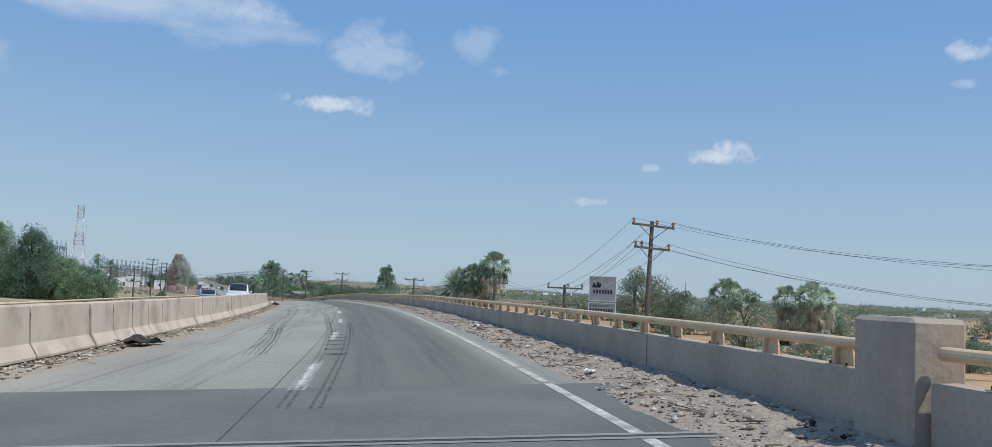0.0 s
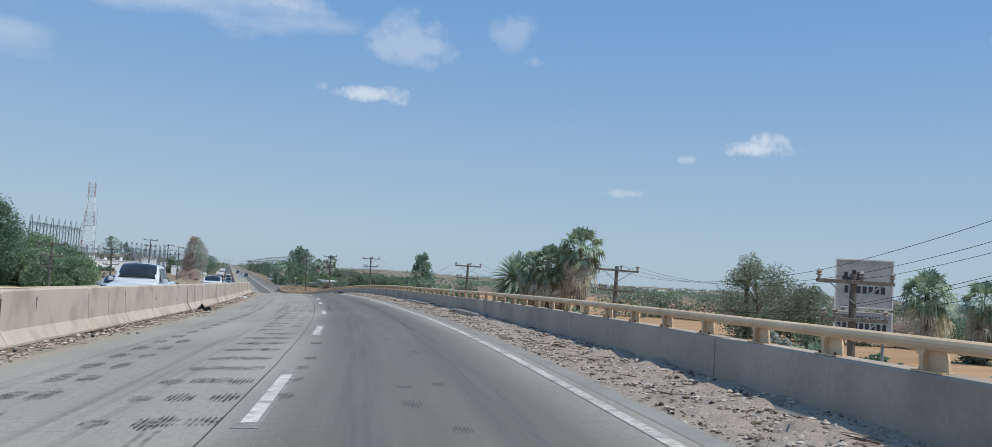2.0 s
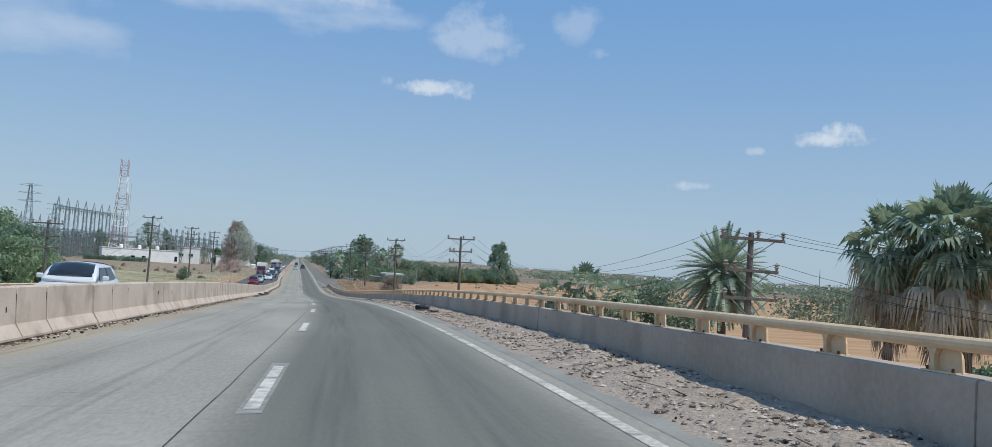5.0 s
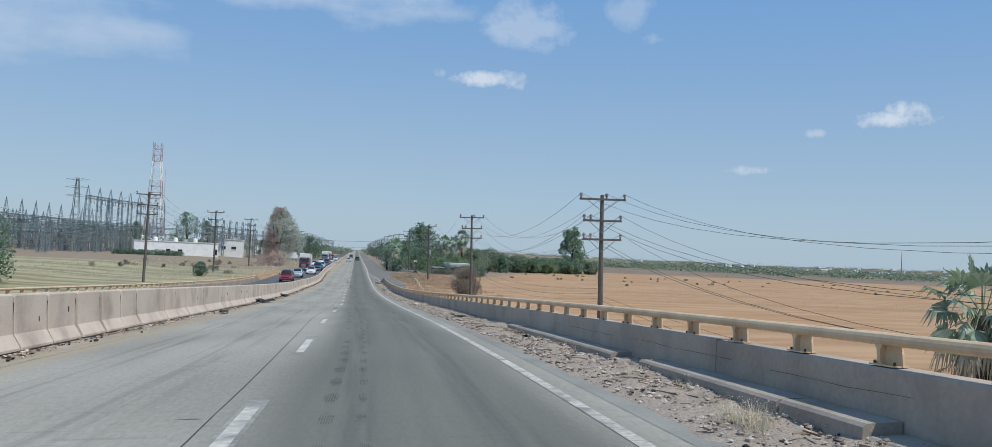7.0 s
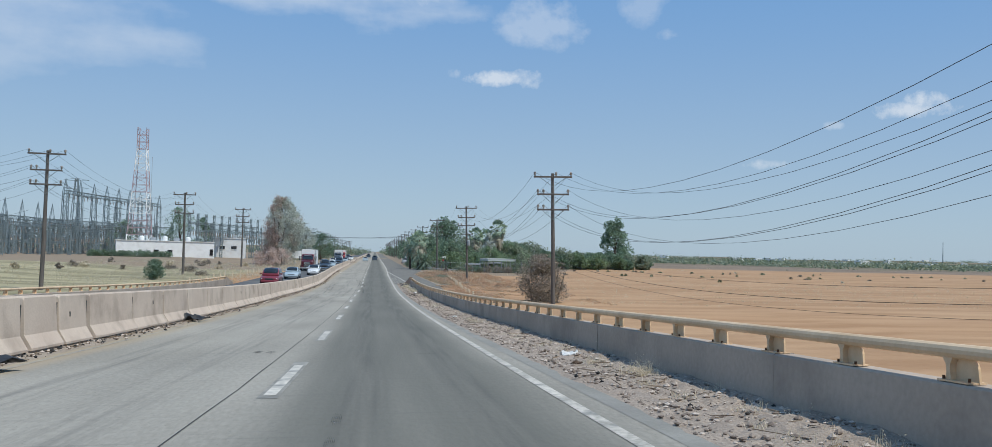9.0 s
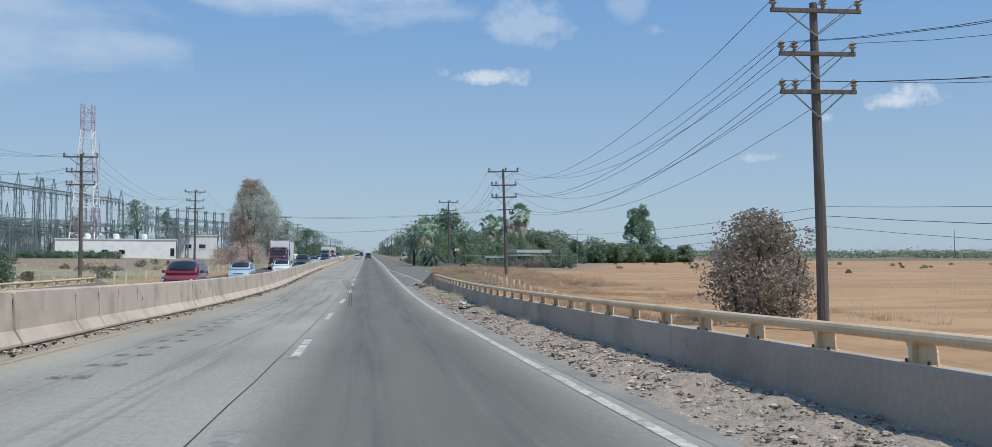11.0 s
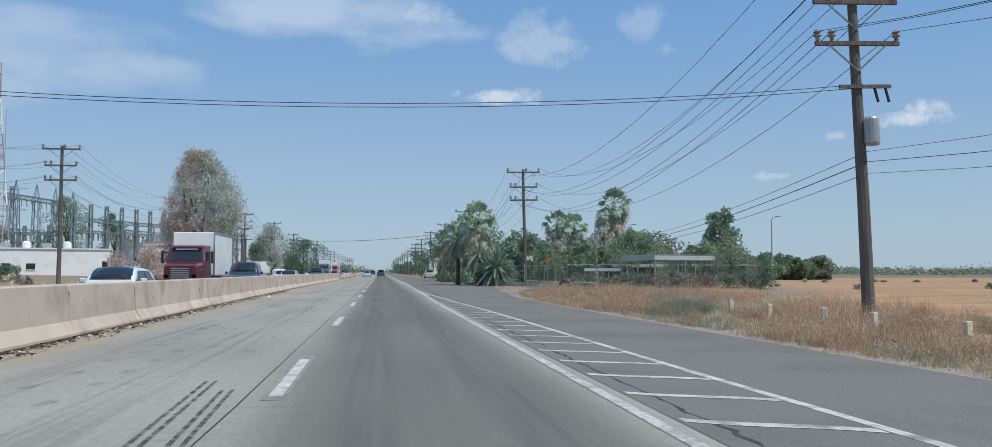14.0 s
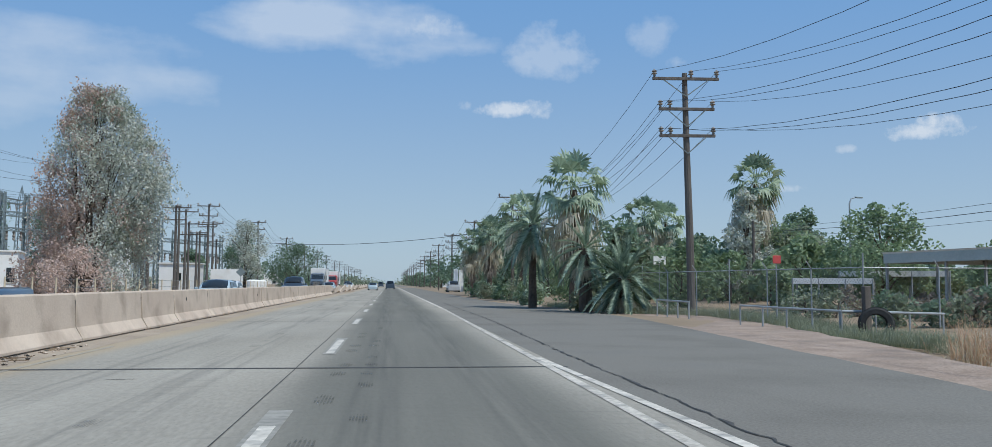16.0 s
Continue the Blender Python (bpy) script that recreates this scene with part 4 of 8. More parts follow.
bm = bmesh.new()
box(bm, (0, 0, 0), (0.03, 0.07, 0.13), 0, 0.008)
SLOT = bpy.data.meshes.new("lifting_slot")
bm.to_mesh(SLOT)
bm.free()
SLOT.materials.append(MAT["joint"])
# dark plate added in each joint, its colour standing for the closed gap's shade
bm = bmesh.new()
for x0, x1, z0, z1 in ((-0.26, 0.26, -0.1, 0.20), (-0.10, 0.10, 0.20, 1.12)):
    box(bm, ((x0 + x1) / 2, 0, (z0 + z1) / 2), (x1 - x0, 0.07, z1 - z0))
SHADE_PLATE = bpy.data.meshes.new("joint_filler")
bm.to_mesh(SHADE_PLATE)
bm.free()
SHADE_PLATE.materials.append(MAT["joint"])
y = -14.0
while y < 520:
    L = rng.choice([2.15] * 3 + [4.3] * 2 if y < 325 else [6.1] if y < 375 else [2.15, 2.15, 4.3] if y < 400 else [4.3, 6.1])
    a, b = on_road(y, median_d(y)), on_road(y + L, median_d(y + L))
    d = (b - a).normalized()
    side = Vector((d.y, -d.x, 0)).normalized()
    up = side.cross(d)
    m = Matrix((side, d, up)).transposed().to_4x4()
    m.translation = a
    ob = new("median_barrier", barrier_meshes[(L, rng.choice((1, 2)))])
    ob.matrix_basis = m @ pose(rng.uniform(-0.015, 0.015), 0, 0, 0, rng.uniform(-0.5, 0.5), rng.uniform(-0.25, 0.25))
    tagged(ob, "sandy beige concrete median barrier segment", "barrier", "median barriers")
    shade_plate = new("joint_filler", SHADE_PLATE)
    shade_plate.parent = ob
    shade_plate.matrix_basis = Matrix.Translation((0, L - 0.045, 0))
    for k in range(1 if rng.random() < 0.4 else 0):
        slot = new("lifting_slot", SLOT)
        slot.parent = ob
        slot.matrix_basis = pose(0.128, L * rng.uniform(0.2, 0.8), rng.uniform(0.45, 0.95), 0, -4, 0)
    y += L + (rng.uniform(0.5, 0.8) if 116 < y < 125 else rng.uniform(0.08, 0.25) if rng.random() < 0.16 and y < 260 else 0.0)
# the far barrier, one long cast wall
fv, ff = [], []
ys = stations(520, 1500, 20)
fv = [on_road(y, -8.0 + x, z) for y in ys for x, z in JB]
ff = [(i * 10 + k, (i + 1) * 10 + k, (i + 1) * 10 + k + 1, i * 10 + k + 1) for i in range(len(ys) - 1) for k in range(9)]
tagged(raw("cast_median_wall", fv, ff, "barrier"), "long cast concrete median wall running to the horizon", "barrier", kind="structure")


# ---------------------------------------------------------------- parapets
def post_mesh():
    """Half-round plate with a slim curved web behind, on a bolted foot; the plate faces -x, the rail sits on top."""
    bm = bmesh.new()
    n = 10
    out = [(0.14, 0.0)] + [(-0.03 + 0.16 * math.copysign(abs(math.cos(math.pi * i / n)) ** 0.7, math.cos(math.pi * i / n)), 0.08 + 0.145 * math.sin(math.pi * i / n) ** 0.8) for i in range(n + 1)] + [(-0.20, 0.0)]
    for x, flip in ((0.02, False), (0.045, True)):
        ring = [bm.verts.new((x, y, z)) for y, z in out]
        bm.faces.new(ring if flip else list(reversed(ring)))
    bm.verts.ensure_lookup_table()
    k = len(out)
    for i in range(k):
        j = (i + 1) % k
        bm.faces.new((bm.verts[i], bm.verts[j], bm.verts[k + j], bm.verts[k + i]))
    web = [(0.10, 0.0), (0.125, 0.08), (0.12, 0.16), (0.06, 0.26), (0.26, 0.26), (0.185, 0.16), (0.175, 0.08), (0.20, 0.0)]
    rings = [[bm.verts.new((x, y, z)) for y, z in web] for x in (-0.04, 0.04)]
    bm.faces.new(list(reversed(rings[0])))
    bm.faces.new(rings[1])
    for i in range(len(web)):
        j = (i + 1) % len(web)
        bm.faces.new((rings[0][i], rings[0][j], rings[1][j], rings[1][i]))
    box(bm, (0, 0.02, 0.008), (0.20, 0.42, 0.016))
    me = bpy.data.meshes.new("post")
    bm.to_mesh(me)
    bm.free()
    me.materials.append(MAT["rail"])
    return me


def bolt_mesh():
    bm = bmesh.new()
    tube(bm, (0, 0, 0.016), (0, 0, 0.05), 0.014, n=6)
    me = bpy.data.meshes.new("bolt")
    bm.to_mesh(me)
    bm.free()
    me.materials.append(MAT["bolt"])
    return me


POST, BOLT = post_mesh(), bolt_mesh()


def sweep(name, section, ys, mat, parent, closed=True, d_of=lambda y: 0.0):
    """A solid along the road with a closed cross-section of (d, h)."""
    k = len(section)
    verts = [on_road(y, d + d_of(y), h) for y in ys for d, h in section]
    faces = [(i * k + j, i * k + (j + 1) % k, (i + 1) * k + (j + 1) % k, (i + 1) * k + j) for i in range(len(ys) - 1) for j in range(k)]
    faces += [tuple(reversed(range(k))), tuple((len(ys) - 1) * k + j for j in range(k))]
    return raw(name, verts, faces, mat, parent)


def parapet(y0, y1, d, side, label, detail=True):
    p = thing("bridge_parapet")
    tagged(p, label, "parapet", "bridge parapets", "structure")
    inner = -side * 0.13
    y = y0
    while y < y1 - 0.1:
        e = min(y + rng.choice([6.0, 7.5, 9.0]), y1)
        o = rng.uniform(-0.012, 0.012)
        top = 0.735 + rng.uniform(-0.01, 0.01)
        sec = [(d - 0.13 + o, -0.9), (d - 0.13 + o, top - 0.02), (d - 0.11 + o, top), (d + 0.16 + o, top), (d + 0.18 + o, top - 0.02), (d + 0.18 + o, -0.9)]
        if side < 0:
            sec = [(2 * d - a, h) for a, h in reversed(sec)]
        sweep("wall_segment", list(reversed(sec)), stations(y + 0.003, e - 0.003, 2.0), "parapet", p)
        y = e
    r = 0.070
    sec = [(d + 0.074 * c, 1.015 + r * s) for c, s in ((math.cos(math.pi * (2 * i + 1) / 12), math.sin(math.pi * (2 * i + 1) / 12)) for i in range(12))]
    sweep("top_rail", sec, stations(y0, y1, 2.0), "rail", p)
    y = y0 + 0.6
    while y < y1:
        q = on_road(y, d, 0.735)
        t = on_road(y + 0.5, d, 0.735) - on_road(y - 0.5, d, 0.735)
        m = Matrix.Translation(q) @ Matrix.Rotation(math.atan2(-t.x, t.y), 4, "Z") @ Matrix.Rotation(math.atan2(t.z, math.hypot(t.x, t.y)), 4, "X")
        if side < 0:
            m = m @ Matrix.Diagonal((-1, 1, 1, 1))
        ob = new("post", POST)
        ob.parent, ob.matrix_basis = p, m
        if detail and rng.random() < 0.9:
            for o in (-0.16, 0.20):
                b = new("bolt", BOLT)
                b.parent = ob
                b.matrix_basis = Matrix.Translation((-0.05, o, 0))
        y += 1.87
    return p


y = 8.9
while y < 341:
    e = min(y + 26.2, 341.2)
    parapet(y, e, 5.5, 1, "grey concrete parapet wall with cream steel rail on half-round posts", True)
    y = e
parapet(-20, 7.7, 5.5, 1, "grey concrete parapet wall with cream steel rail on half-round posts", True)
y = -20.0
while y < 331:
    e = min(y + 39, 331)
    parapet(y, e, -17.6, -1, "pale concrete parapet with cream rail beyond the opposite lanes", False)
    y = e

# end pier at the bridge joint
bm = bmesh.new()
base = on_road(7.95, 5.52, 0)
box(bm, (0, 0.36, 0.42), (0.62, 1.05, 1.86), 0, 0.05)
pier = link("parapet_pier", bm, "parapet")
pier.matrix_basis = Matrix.Translation(base) @ Matrix.Rotation(heading(8), 4, "Z")
tagged(pier, "square grey concrete pier ending the parapet", "pier", kind="structure")
# sloping end of the parapet
def flared(y0, y1, d0, d1, low, high, half):
    """Eight corners of a wall that slopes down from low[0]..high[0] to low[1]..high[1] while it turns in."""
    return [on_road(y, d + o, h) for o in (-half, half) for y, d, h in ((y0, d0, high[0]), (y0, d0, low[0]), (y1, d1, low[1]), (y1, d1, high[1]))]


f = [(0, 3, 2, 1), (4, 5, 6, 7), (0, 4, 7, 3), (0, 1, 5, 4), (1, 2, 6, 5), (3, 7, 6, 2)]
tagged(raw("parapet_end", flared(341.25, 346.2, 5.48, 4.92, (-0.5, -0.5), (1.16, 0.10), 0.17), f, "end_block"), "sloping brown concrete end block of the parapet", "parapet end", kind="structure")
tagged(raw("end_lip", flared(341.22, 346.24, 5.48, 4.92, (1.164, 0.104), (1.20, 0.14), 0.19), f, "kerb"), "worn pale lip along the sloping end block", "coping", kind="structure")
v = [on_road(y, -17.6 + o, h) for o in (-0.16, 0.16) for y, h in [(331, 1.05), (331, -0.5), (336.4, -0.5), (336.4, 0.02)]]
tagged(raw("parapet_end", v, f, "parapet"), "sloping concrete end block of the parapet", "parapet end", kind="structure")
# broken kerb at the wall's foot
kerbs = thing("broken_kerb")
tagged(kerbs, "broken half-buried concrete kerb at the parapet's foot", "kerb", kind="structure")
y = 9.0
while y < 340.5:
    e = min(y + rng.uniform(1.7, 1.95), 341.0)
    hgt, o = rng.uniform(0.195, 0.225) - 0.13 * heaped((y + e) / 2), rng.uniform(0.09, 0.12)
    sweep("kerb_stone", list(reversed([(4.82 + o, -0.2), (4.82 + o, hgt - 0.035), (4.86 + o, hgt), (5.36, hgt + 0.01), (5.36, -0.2)])), stations(y, e - rng.uniform(0.03, 0.07), 1.0), "kerb", kerbs)
    y = e

# long shallow crack along the inner face
v = []
for i in range(45):
    y = 168 + i * 0.62
    h = 0.47 + 0.05 * noise.noise((y * 0.35, 1, 1)) + 0.03 * noise.noise((y * 1.4, 2, 1))
    w = 0.0015 + 0.006 * abs(noise.noise((y, 5, 5)))
    v += [on_road(y, 5.352, h - w), on_road(y, 5.352, h + w)]
tagged(raw("wall_crack", v, [(2 * i, 2 * i + 1, 2 * i + 3, 2 * i + 2) for i in range(44) if noise.noise((i * 0.4, 3, 7)) > -0.12], "joint"), "long ragged crack along the parapet wall", "crack", kind="structure")

# jagged cracks and spalls in the parapet's inner face
cracks = thing("parapet_cracks")
tagged(cracks, "jagged dark cracks running down the parapet wall", "crack", kind="structure")
for k in range(6):
    y = rng.uniform(16, 338)
    v, lean, top = [], rng.uniform(-0.5, 0.5), rng.uniform(0.55, 0.72)
    low = rng.uniform(0.1, 0.4)
    n = 7
    for i in range(n):
        h = top - (top - low) * i / (n - 1)
        o = lean * (top - h) + rng.uniform(-0.03, 0.03)
        w = 0.006 * (1 - i / n) + 0.002
        v += [on_road(y + o - w, 5.35, h), on_road(y + o + w, 5.35, h)]
    raw("crack", v, [(2 * i, 2 * i + 1, 2 * i + 3, 2 * i + 2) for i in range(n - 1)], "joint", cracks)


# ---------------------------------------------------------------- power poles and cables
ARMS = [(0.0, 3.7), (-1.65, 3.1), (-3.1, 3.1)]     # below the top arm, length


def insulator(bm, p):
    lathe(bm, [(0.03, 0), (0.08, 0.05), (0.06, 0.12), (0.16, 0.18), (0.07, 0.25), (0.15, 0.31), (0.07, 0.38), (0.03, 0.42)], 8, Matrix.Translation(p))


def power_pole(x, y, top, yaw, arms=3, lean=0.0, gear=False):
    """Wooden pole with crossarms; returns the cable points of every arm."""
    z0 = ground_z(x, y) - 0.1
    h = top - z0
    p = thing("power_pole", Matrix.Translation((x, y, z0)) @ Matrix.Rotation(radians(yaw), 4, "Z") @ Matrix.Rotation(radians(lean), 4, "Y"))
    tagged(p, "weathered wooden power pole with crossarms and brown insulators", "power pole", "power poles along the road")
    bm = bmesh.new()
    polytube(bm, [(0, 0, 0), (0.03, 0, h * 0.35), (0.01, 0.02, h * 0.7), (0, 0, h + 0.35)], [0.22, 0.20, 0.17, 0.14], 10)
    part("pole", bm, "wood", p)
    points = []
    for k in range(arms):
        drop, length = ARMS[k]
        z = h + drop
        bm = bmesh.new()
        box(bm, (0, -0.2, z), (length, 0.12, 0.16), 0, 0.012)
        arm = part("crossarm", bm, "wood", p)
        bm = bmesh.new()
        for s in (-1, 1):
            tube(bm, (s * length * 0.34, -0.23, z - 0.06), (0, -0.19, z - 0.95), 0.034, n=4)
        part("brace", bm, "steel_dark", arm)
        row = []
        for fx in (-0.47, -0.30 if k else 0.08, 0.47):
            bm = bmesh.new()
            insulator(bm, (fx * length, -0.2, z + 0.08))
            part("insulator", bm, "porcelain", arm)
            row.append(p.matrix_basis @ Vector((fx * length, -0.2, z + 0.42)))
        points.append(row)
    if gear:
        bm = bmesh.new()
        lathe(bm, [(0.0, h - 6.65), (0.22, h - 6.65), (0.26, h - 6.55), (0.26, h - 5.75), (0.2, h - 5.67), (0.0, h - 5.65)], 14, Matrix.Translation((0.32, -0.25, 0)))
        part("transformer", bm, "steel", p, "grey cylindrical pole transformer")
        bm = bmesh.new()
        box(bm, (0.2, -0.2, h - 4.6), (1.9, 0.1, 0.12))
        part("crossarm", bm, "wood", p)
        for s in (0.55, 0.95):
            bm = bmesh.new()
            tube(bm, (s, -0.2, h - 4.65), (s + 0.08, -0.25, h - 5.15), 0.05, n=6)
            part("fuse_cutout", bm, "cable", p)
    return points, p.matrix_basis @ Vector((0.12, -0.1, h - 7.2))


def cable(a, b, sag, r=0.022, n=14):
    a, b = Vector(a), Vector(b)
    pts = [a.lerp(b, i / n) - Vector((0, 0, sag * 4 * (i / n) * (1 - i / n))) for i in range(n + 1)]
    bm = bmesh.new()
    polytube(bm, pts, r, 4)
    ob = link("overhead_cable", bm, "cable")
    tagged(ob, "sagging black overhead power cable", "cable", "overhead cables")
    return ob


def pole_line(places, low, first_arms, reach):
    """Poles in a row, with cables from arm to arm and thicker ones lower down."""
    rows = []
    for i, (x, y, top, lean) in enumerate(places):
        ax, ay = places[max(0, i - 1)][:2]
        bx, by = places[min(len(places) - 1, i + 1)][:2]
        yaw = -math.degrees(math.atan2(bx - ax, by - ay))
        rows.append(power_pole(x, y, top, yaw, 2 if i < first_arms else 3, lean, gear=(abs(y - 374.6) < 1)))
    for i in range(len(rows) - 1):
        if places[i][1] > reach:
            continue
        near = places[i][1] < 520
        for ra, rb in zip(rows[i][0], rows[i + 1][0]):
            for a, b in list(zip(ra, rb)):
                cable(a, b, (3.35 + 0.4 * rng.random()) * min(1.0, (b - a).length / 67) ** 2, 0.0115 if near else 0.022, 14 if near else 7)
        if low and 150 < places[i][1] < 310:
            for k, (dz, sag) in enumerate(((0.35, 0.9), (0.0, 1.2), (-0.4, 1.3))):
                cable(rows[i][1] + Vector((0, 0, dz - (0.6 if places[i][1] > 290 else 0.0))), rows[i + 1][1] + Vector((0, 0, dz - (0.6 if places[i][1] < 290 else 0.0))), sag, 0.009 + 0.004 * (k == 1))
    return rows


right_places = [(40, -70, 12.5, 0), (24.0, -8, 13.2, 0.5), (11.2, 56.4, 14.0, 2.0), (15.5, 80.5, 9.3, 0), (19.6, 114.2, 9.8, 1.0), (20.3, 163.3, 10.0, 0.5), (18.6, 236.2, 11.2, -1.0), (17.2, 301.8, 12.05, -1.5), (16.7, 374.6, 12.6, -2.0), (16.1, 442.0, 12.7, -1.2),
                (15.8, 508, 12.8, 0), (15.4, 557, 13.0, 1), (15.0, 606, 13.3, 0)] + [(15.0, 606 + 55 * k, 13.2, rng.uniform(-1.5, 1.5)) for k in range(1, 15)]
right_rows = pole_line(right_places, True, 5, 900)
left_places = [(-35, 185, 9.6, 0), (-34, 243, 9.8, 0), (-32.7, 314, 13.6, 0.5), (-31.5, 373.5, 13.3, -0.5), (-31.5, 438, 13.8, 0), (-31.0, 495, 14.0, 0), (-30.1, 547, 14.4, 0.4)] + [(-30, 547 + 56 * k, 14.3 + rng.uniform(-0.5, 1.5), rng.uniform(-1, 1)) for k in range(1, 15)]
left_rows = pole_line(left_places, False, 0, 900)
for k, dz in enumerate((0.0, -0.12)):
    cable(Vector((16.6, 374.5, 8.1 + dz)), Vector((-31.4, 373.5, 8.6 + dz)), 1.5, 0.013, 24)
cable(Vector((15.8, 557, 11)), Vector((-30, 603, 11)), 1.2, 0.05, 14)
# service cables to a pole among the palms
for dz in (0.35, 0.0, -0.4):
    cable(Vector((16.7, 374.6, 5.4 + dz)), Vector((33.5, 474, 6.6 + dz)), 1.2, 0.012 + 0.007 * (dz == 0), 16)
bm = bmesh.new()
tube(bm, (33.5, 474, -0.3), (33.5, 474, 7.6), 0.17, 0.12, 8)
tagged(link("wooden_post", bm, "wood"), "plain wooden cable pole among the palms", "pole")
# crowd of bare poles beside the substation
for k in range(12):
    x, y, top = -28.5 - 0.4 * k + rng.uniform(-1.5, 1.5), 500 + 6.5 * k, rng.uniform(9.5, 13.5)
    power_pole(x, y, top, rng.uniform(-30, 30), 2 if k % 3 == 0 else 1)


# ---------------------------------------------------------------- plants
def leaf_cloud(points, size, g, spread=0.9, long=2.2):
    """Two-triangle leaves at the points; long: length to width."""
    n = len(points)
    d = g.normal(size=(n, 3)) * (1, 1, spread)
    d /= np.linalg.norm(d, axis=1, keepdims=True)
    w = np.cross(d, g.normal(size=(n, 3)))
    w /= np.linalg.norm(w, axis=1, keepdims=True)
    s = size * g.uniform(0.6, 1.4, (n, 1))
    p = points
    a, b, c, e = p - d * s * long / 2, p + w * s / 2, p + d * s * long / 2, p - w * s / 2
    verts = np.stack([a, b, c, e], 1).reshape(-1, 3)
    faces = np.arange(4 * n).reshape(-1, 4)
    return verts, faces


def mesh_of(name, verts, faces, mat, parent):
    me = bpy.data.meshes.new(name)
    me.from_pydata(verts.tolist(), [], faces.tolist())
    me.materials.append(MAT[mat])
    ob = new(name, me)
    ob.parent = parent
    return ob


def tree(x, y, height, width, leaves, size, mat, seed, low=0.25, clumps=26, name="tree", label="leafy green tree", droop=0.0, trunks=1, z=None, category="tree", mix=None, group=""):
    """Tapered trunk and limbs, each limb ending in a loose clump of leaves."""
    g = np.random.default_rng(seed)
    z = ground_z(x, y) - 0.1 if z is None else z
    t = thing(name, Matrix.Translation((x, y, z)))
    tagged(t, label, category, group)
    bm = bmesh.new()
    centres = []
    r0 = max(0.05, height * 0.022)
    for k in range(trunks):
        off = g.normal(size=2) * width * 0.12 * (trunks > 1)
        polytube(bm, [(off[0] * 0.4, off[1] * 0.4, 0), (off[0], off[1], height * low * 1.2), (off[0] * 1.5 + 0.1 * g.normal(), off[1] * 1.5, height * 0.6)], [r0 * 1.2, r0, r0 * 0.3], 7)
    for k in range(clumps):
        u = (k + 0.5) / clumps
        hz = low + (1 - low) * (0.05 + 0.9 * u)
        wide = math.sin(math.pi * min(1, 0.16 + 0.80 * u)) ** 0.75
        a, rad = g.uniform(0, 2 * math.pi), width / 2 * wide * math.sqrt(g.uniform(0.1, 0.85))
        c = np.array([rad * math.cos(a), rad * math.sin(a), height * (hz - 0.03)])
        centres.append((c, width * g.uniform(0.11, 0.20) * (0.75 + 0.5 * wide)))
        if k % 2 == 0:
            s = min(0.7, max(low * 0.7, hz - 0.28)) * height
            polytube(bm, [(0, 0, s), (c[0] * 0.5, c[1] * 0.5, (s + c[2]) / 2 + 0.04 * height), tuple(c)], [r0 * 0.45, r0 * 0.3, r0 * 0.08], 5)
    part("trunk", bm, "bark", t)
    mats = [(mat, 1.0)] if mix is None else [(mat, 1 - mix[1]), (mix[0], mix[1])]
    for mt, share in mats:
        pts = []
        dying = [c for c in centres if c[0][0] < 0.0 and c[0][2] < 0.72 * height] if mix else []
        chosen = centres if mix is None else (dying if mt != mat else [c for c in centres if not any(c is q for q in dying)])
        per = max(8, int(leaves * share / max(1, len(chosen))))
        for c, r in chosen:
            q = g.normal(size=(per, 3))
            q /= np.linalg.norm(q, axis=1, keepdims=True)
            q *= (g.uniform(0.15, 1, (per, 1)) ** 0.45) * r * g.uniform(0.75, 1.25, (1, 3))
            q[:, 2] -= droop * np.abs(g.normal(size=per)) * r
            pts.append(c + q)
        pts = np.concatenate(pts)
        pts[:, 2] = np.maximum(pts[:, 2], 0.15)
        v, f = leaf_cloud(pts, size, g, 1.6 if droop else 0.8, 3.0 if droop else 1.8)
        mesh_of("crown", v, f, mt, t)
    return t


def bush(x, y, height, width, leaves, size, mat, seed, label="dense green roadside bush", name="bush"):
    return tree(x, y, height, width, leaves, size, mat, seed, low=0.05, clumps=18, name=name, label=label, category="bush")


def fan_leaf(verts, faces, base, way, length, g, blades=13, droop=0.25, spread=1.5, stalk=0.5):
    """A stalk and a pleated fan of pointed blades at its end."""
    way = Vector(way).normalized()
    side = way.cross(Vector((0, 0, 1)))
    side = side.normalized() if side.length > 0.05 else Vector((1, 0, 0))
    side = (side + way.cross(side) * g.uniform(-0.7, 0.7)).normalized()
    up = side.cross(way)
    base = Vector(base)
    hub = base + way * length * stalk
    k = len(verts)
    w = length * 0.014
    verts += [base - side * w, base + side * w, hub + side * w * 0.7, hub - side * w * 0.7]
    faces.append((k, k + 1, k + 2, k + 3))
    wide = length * 0.62 * (1 - stalk) * spread / blades
    for i in range(blades):
        a = (i / (blades - 1) - 0.5) * 2 * spread
        d = way * math.cos(a) + side * math.sin(a)
        r = length * (1 - stalk) * g.uniform(0.85, 1.15) * (0.8 + 0.2 * math.cos(a))
        mid = hub + d * r * 0.58 + up * 0.06 * r
        tip = mid + d * r * 0.36 - Vector((0, 0, droop * r * g.uniform(0.5, 1.4))) + up * 0.03 * g.normal()
        n = d.cross(up).normalized() * wide
        k = len(verts)
        verts += [hub, mid + n, tip, mid - n]
        faces += [(k, k + 1, k + 3), (k + 1, k + 2, k + 3)]


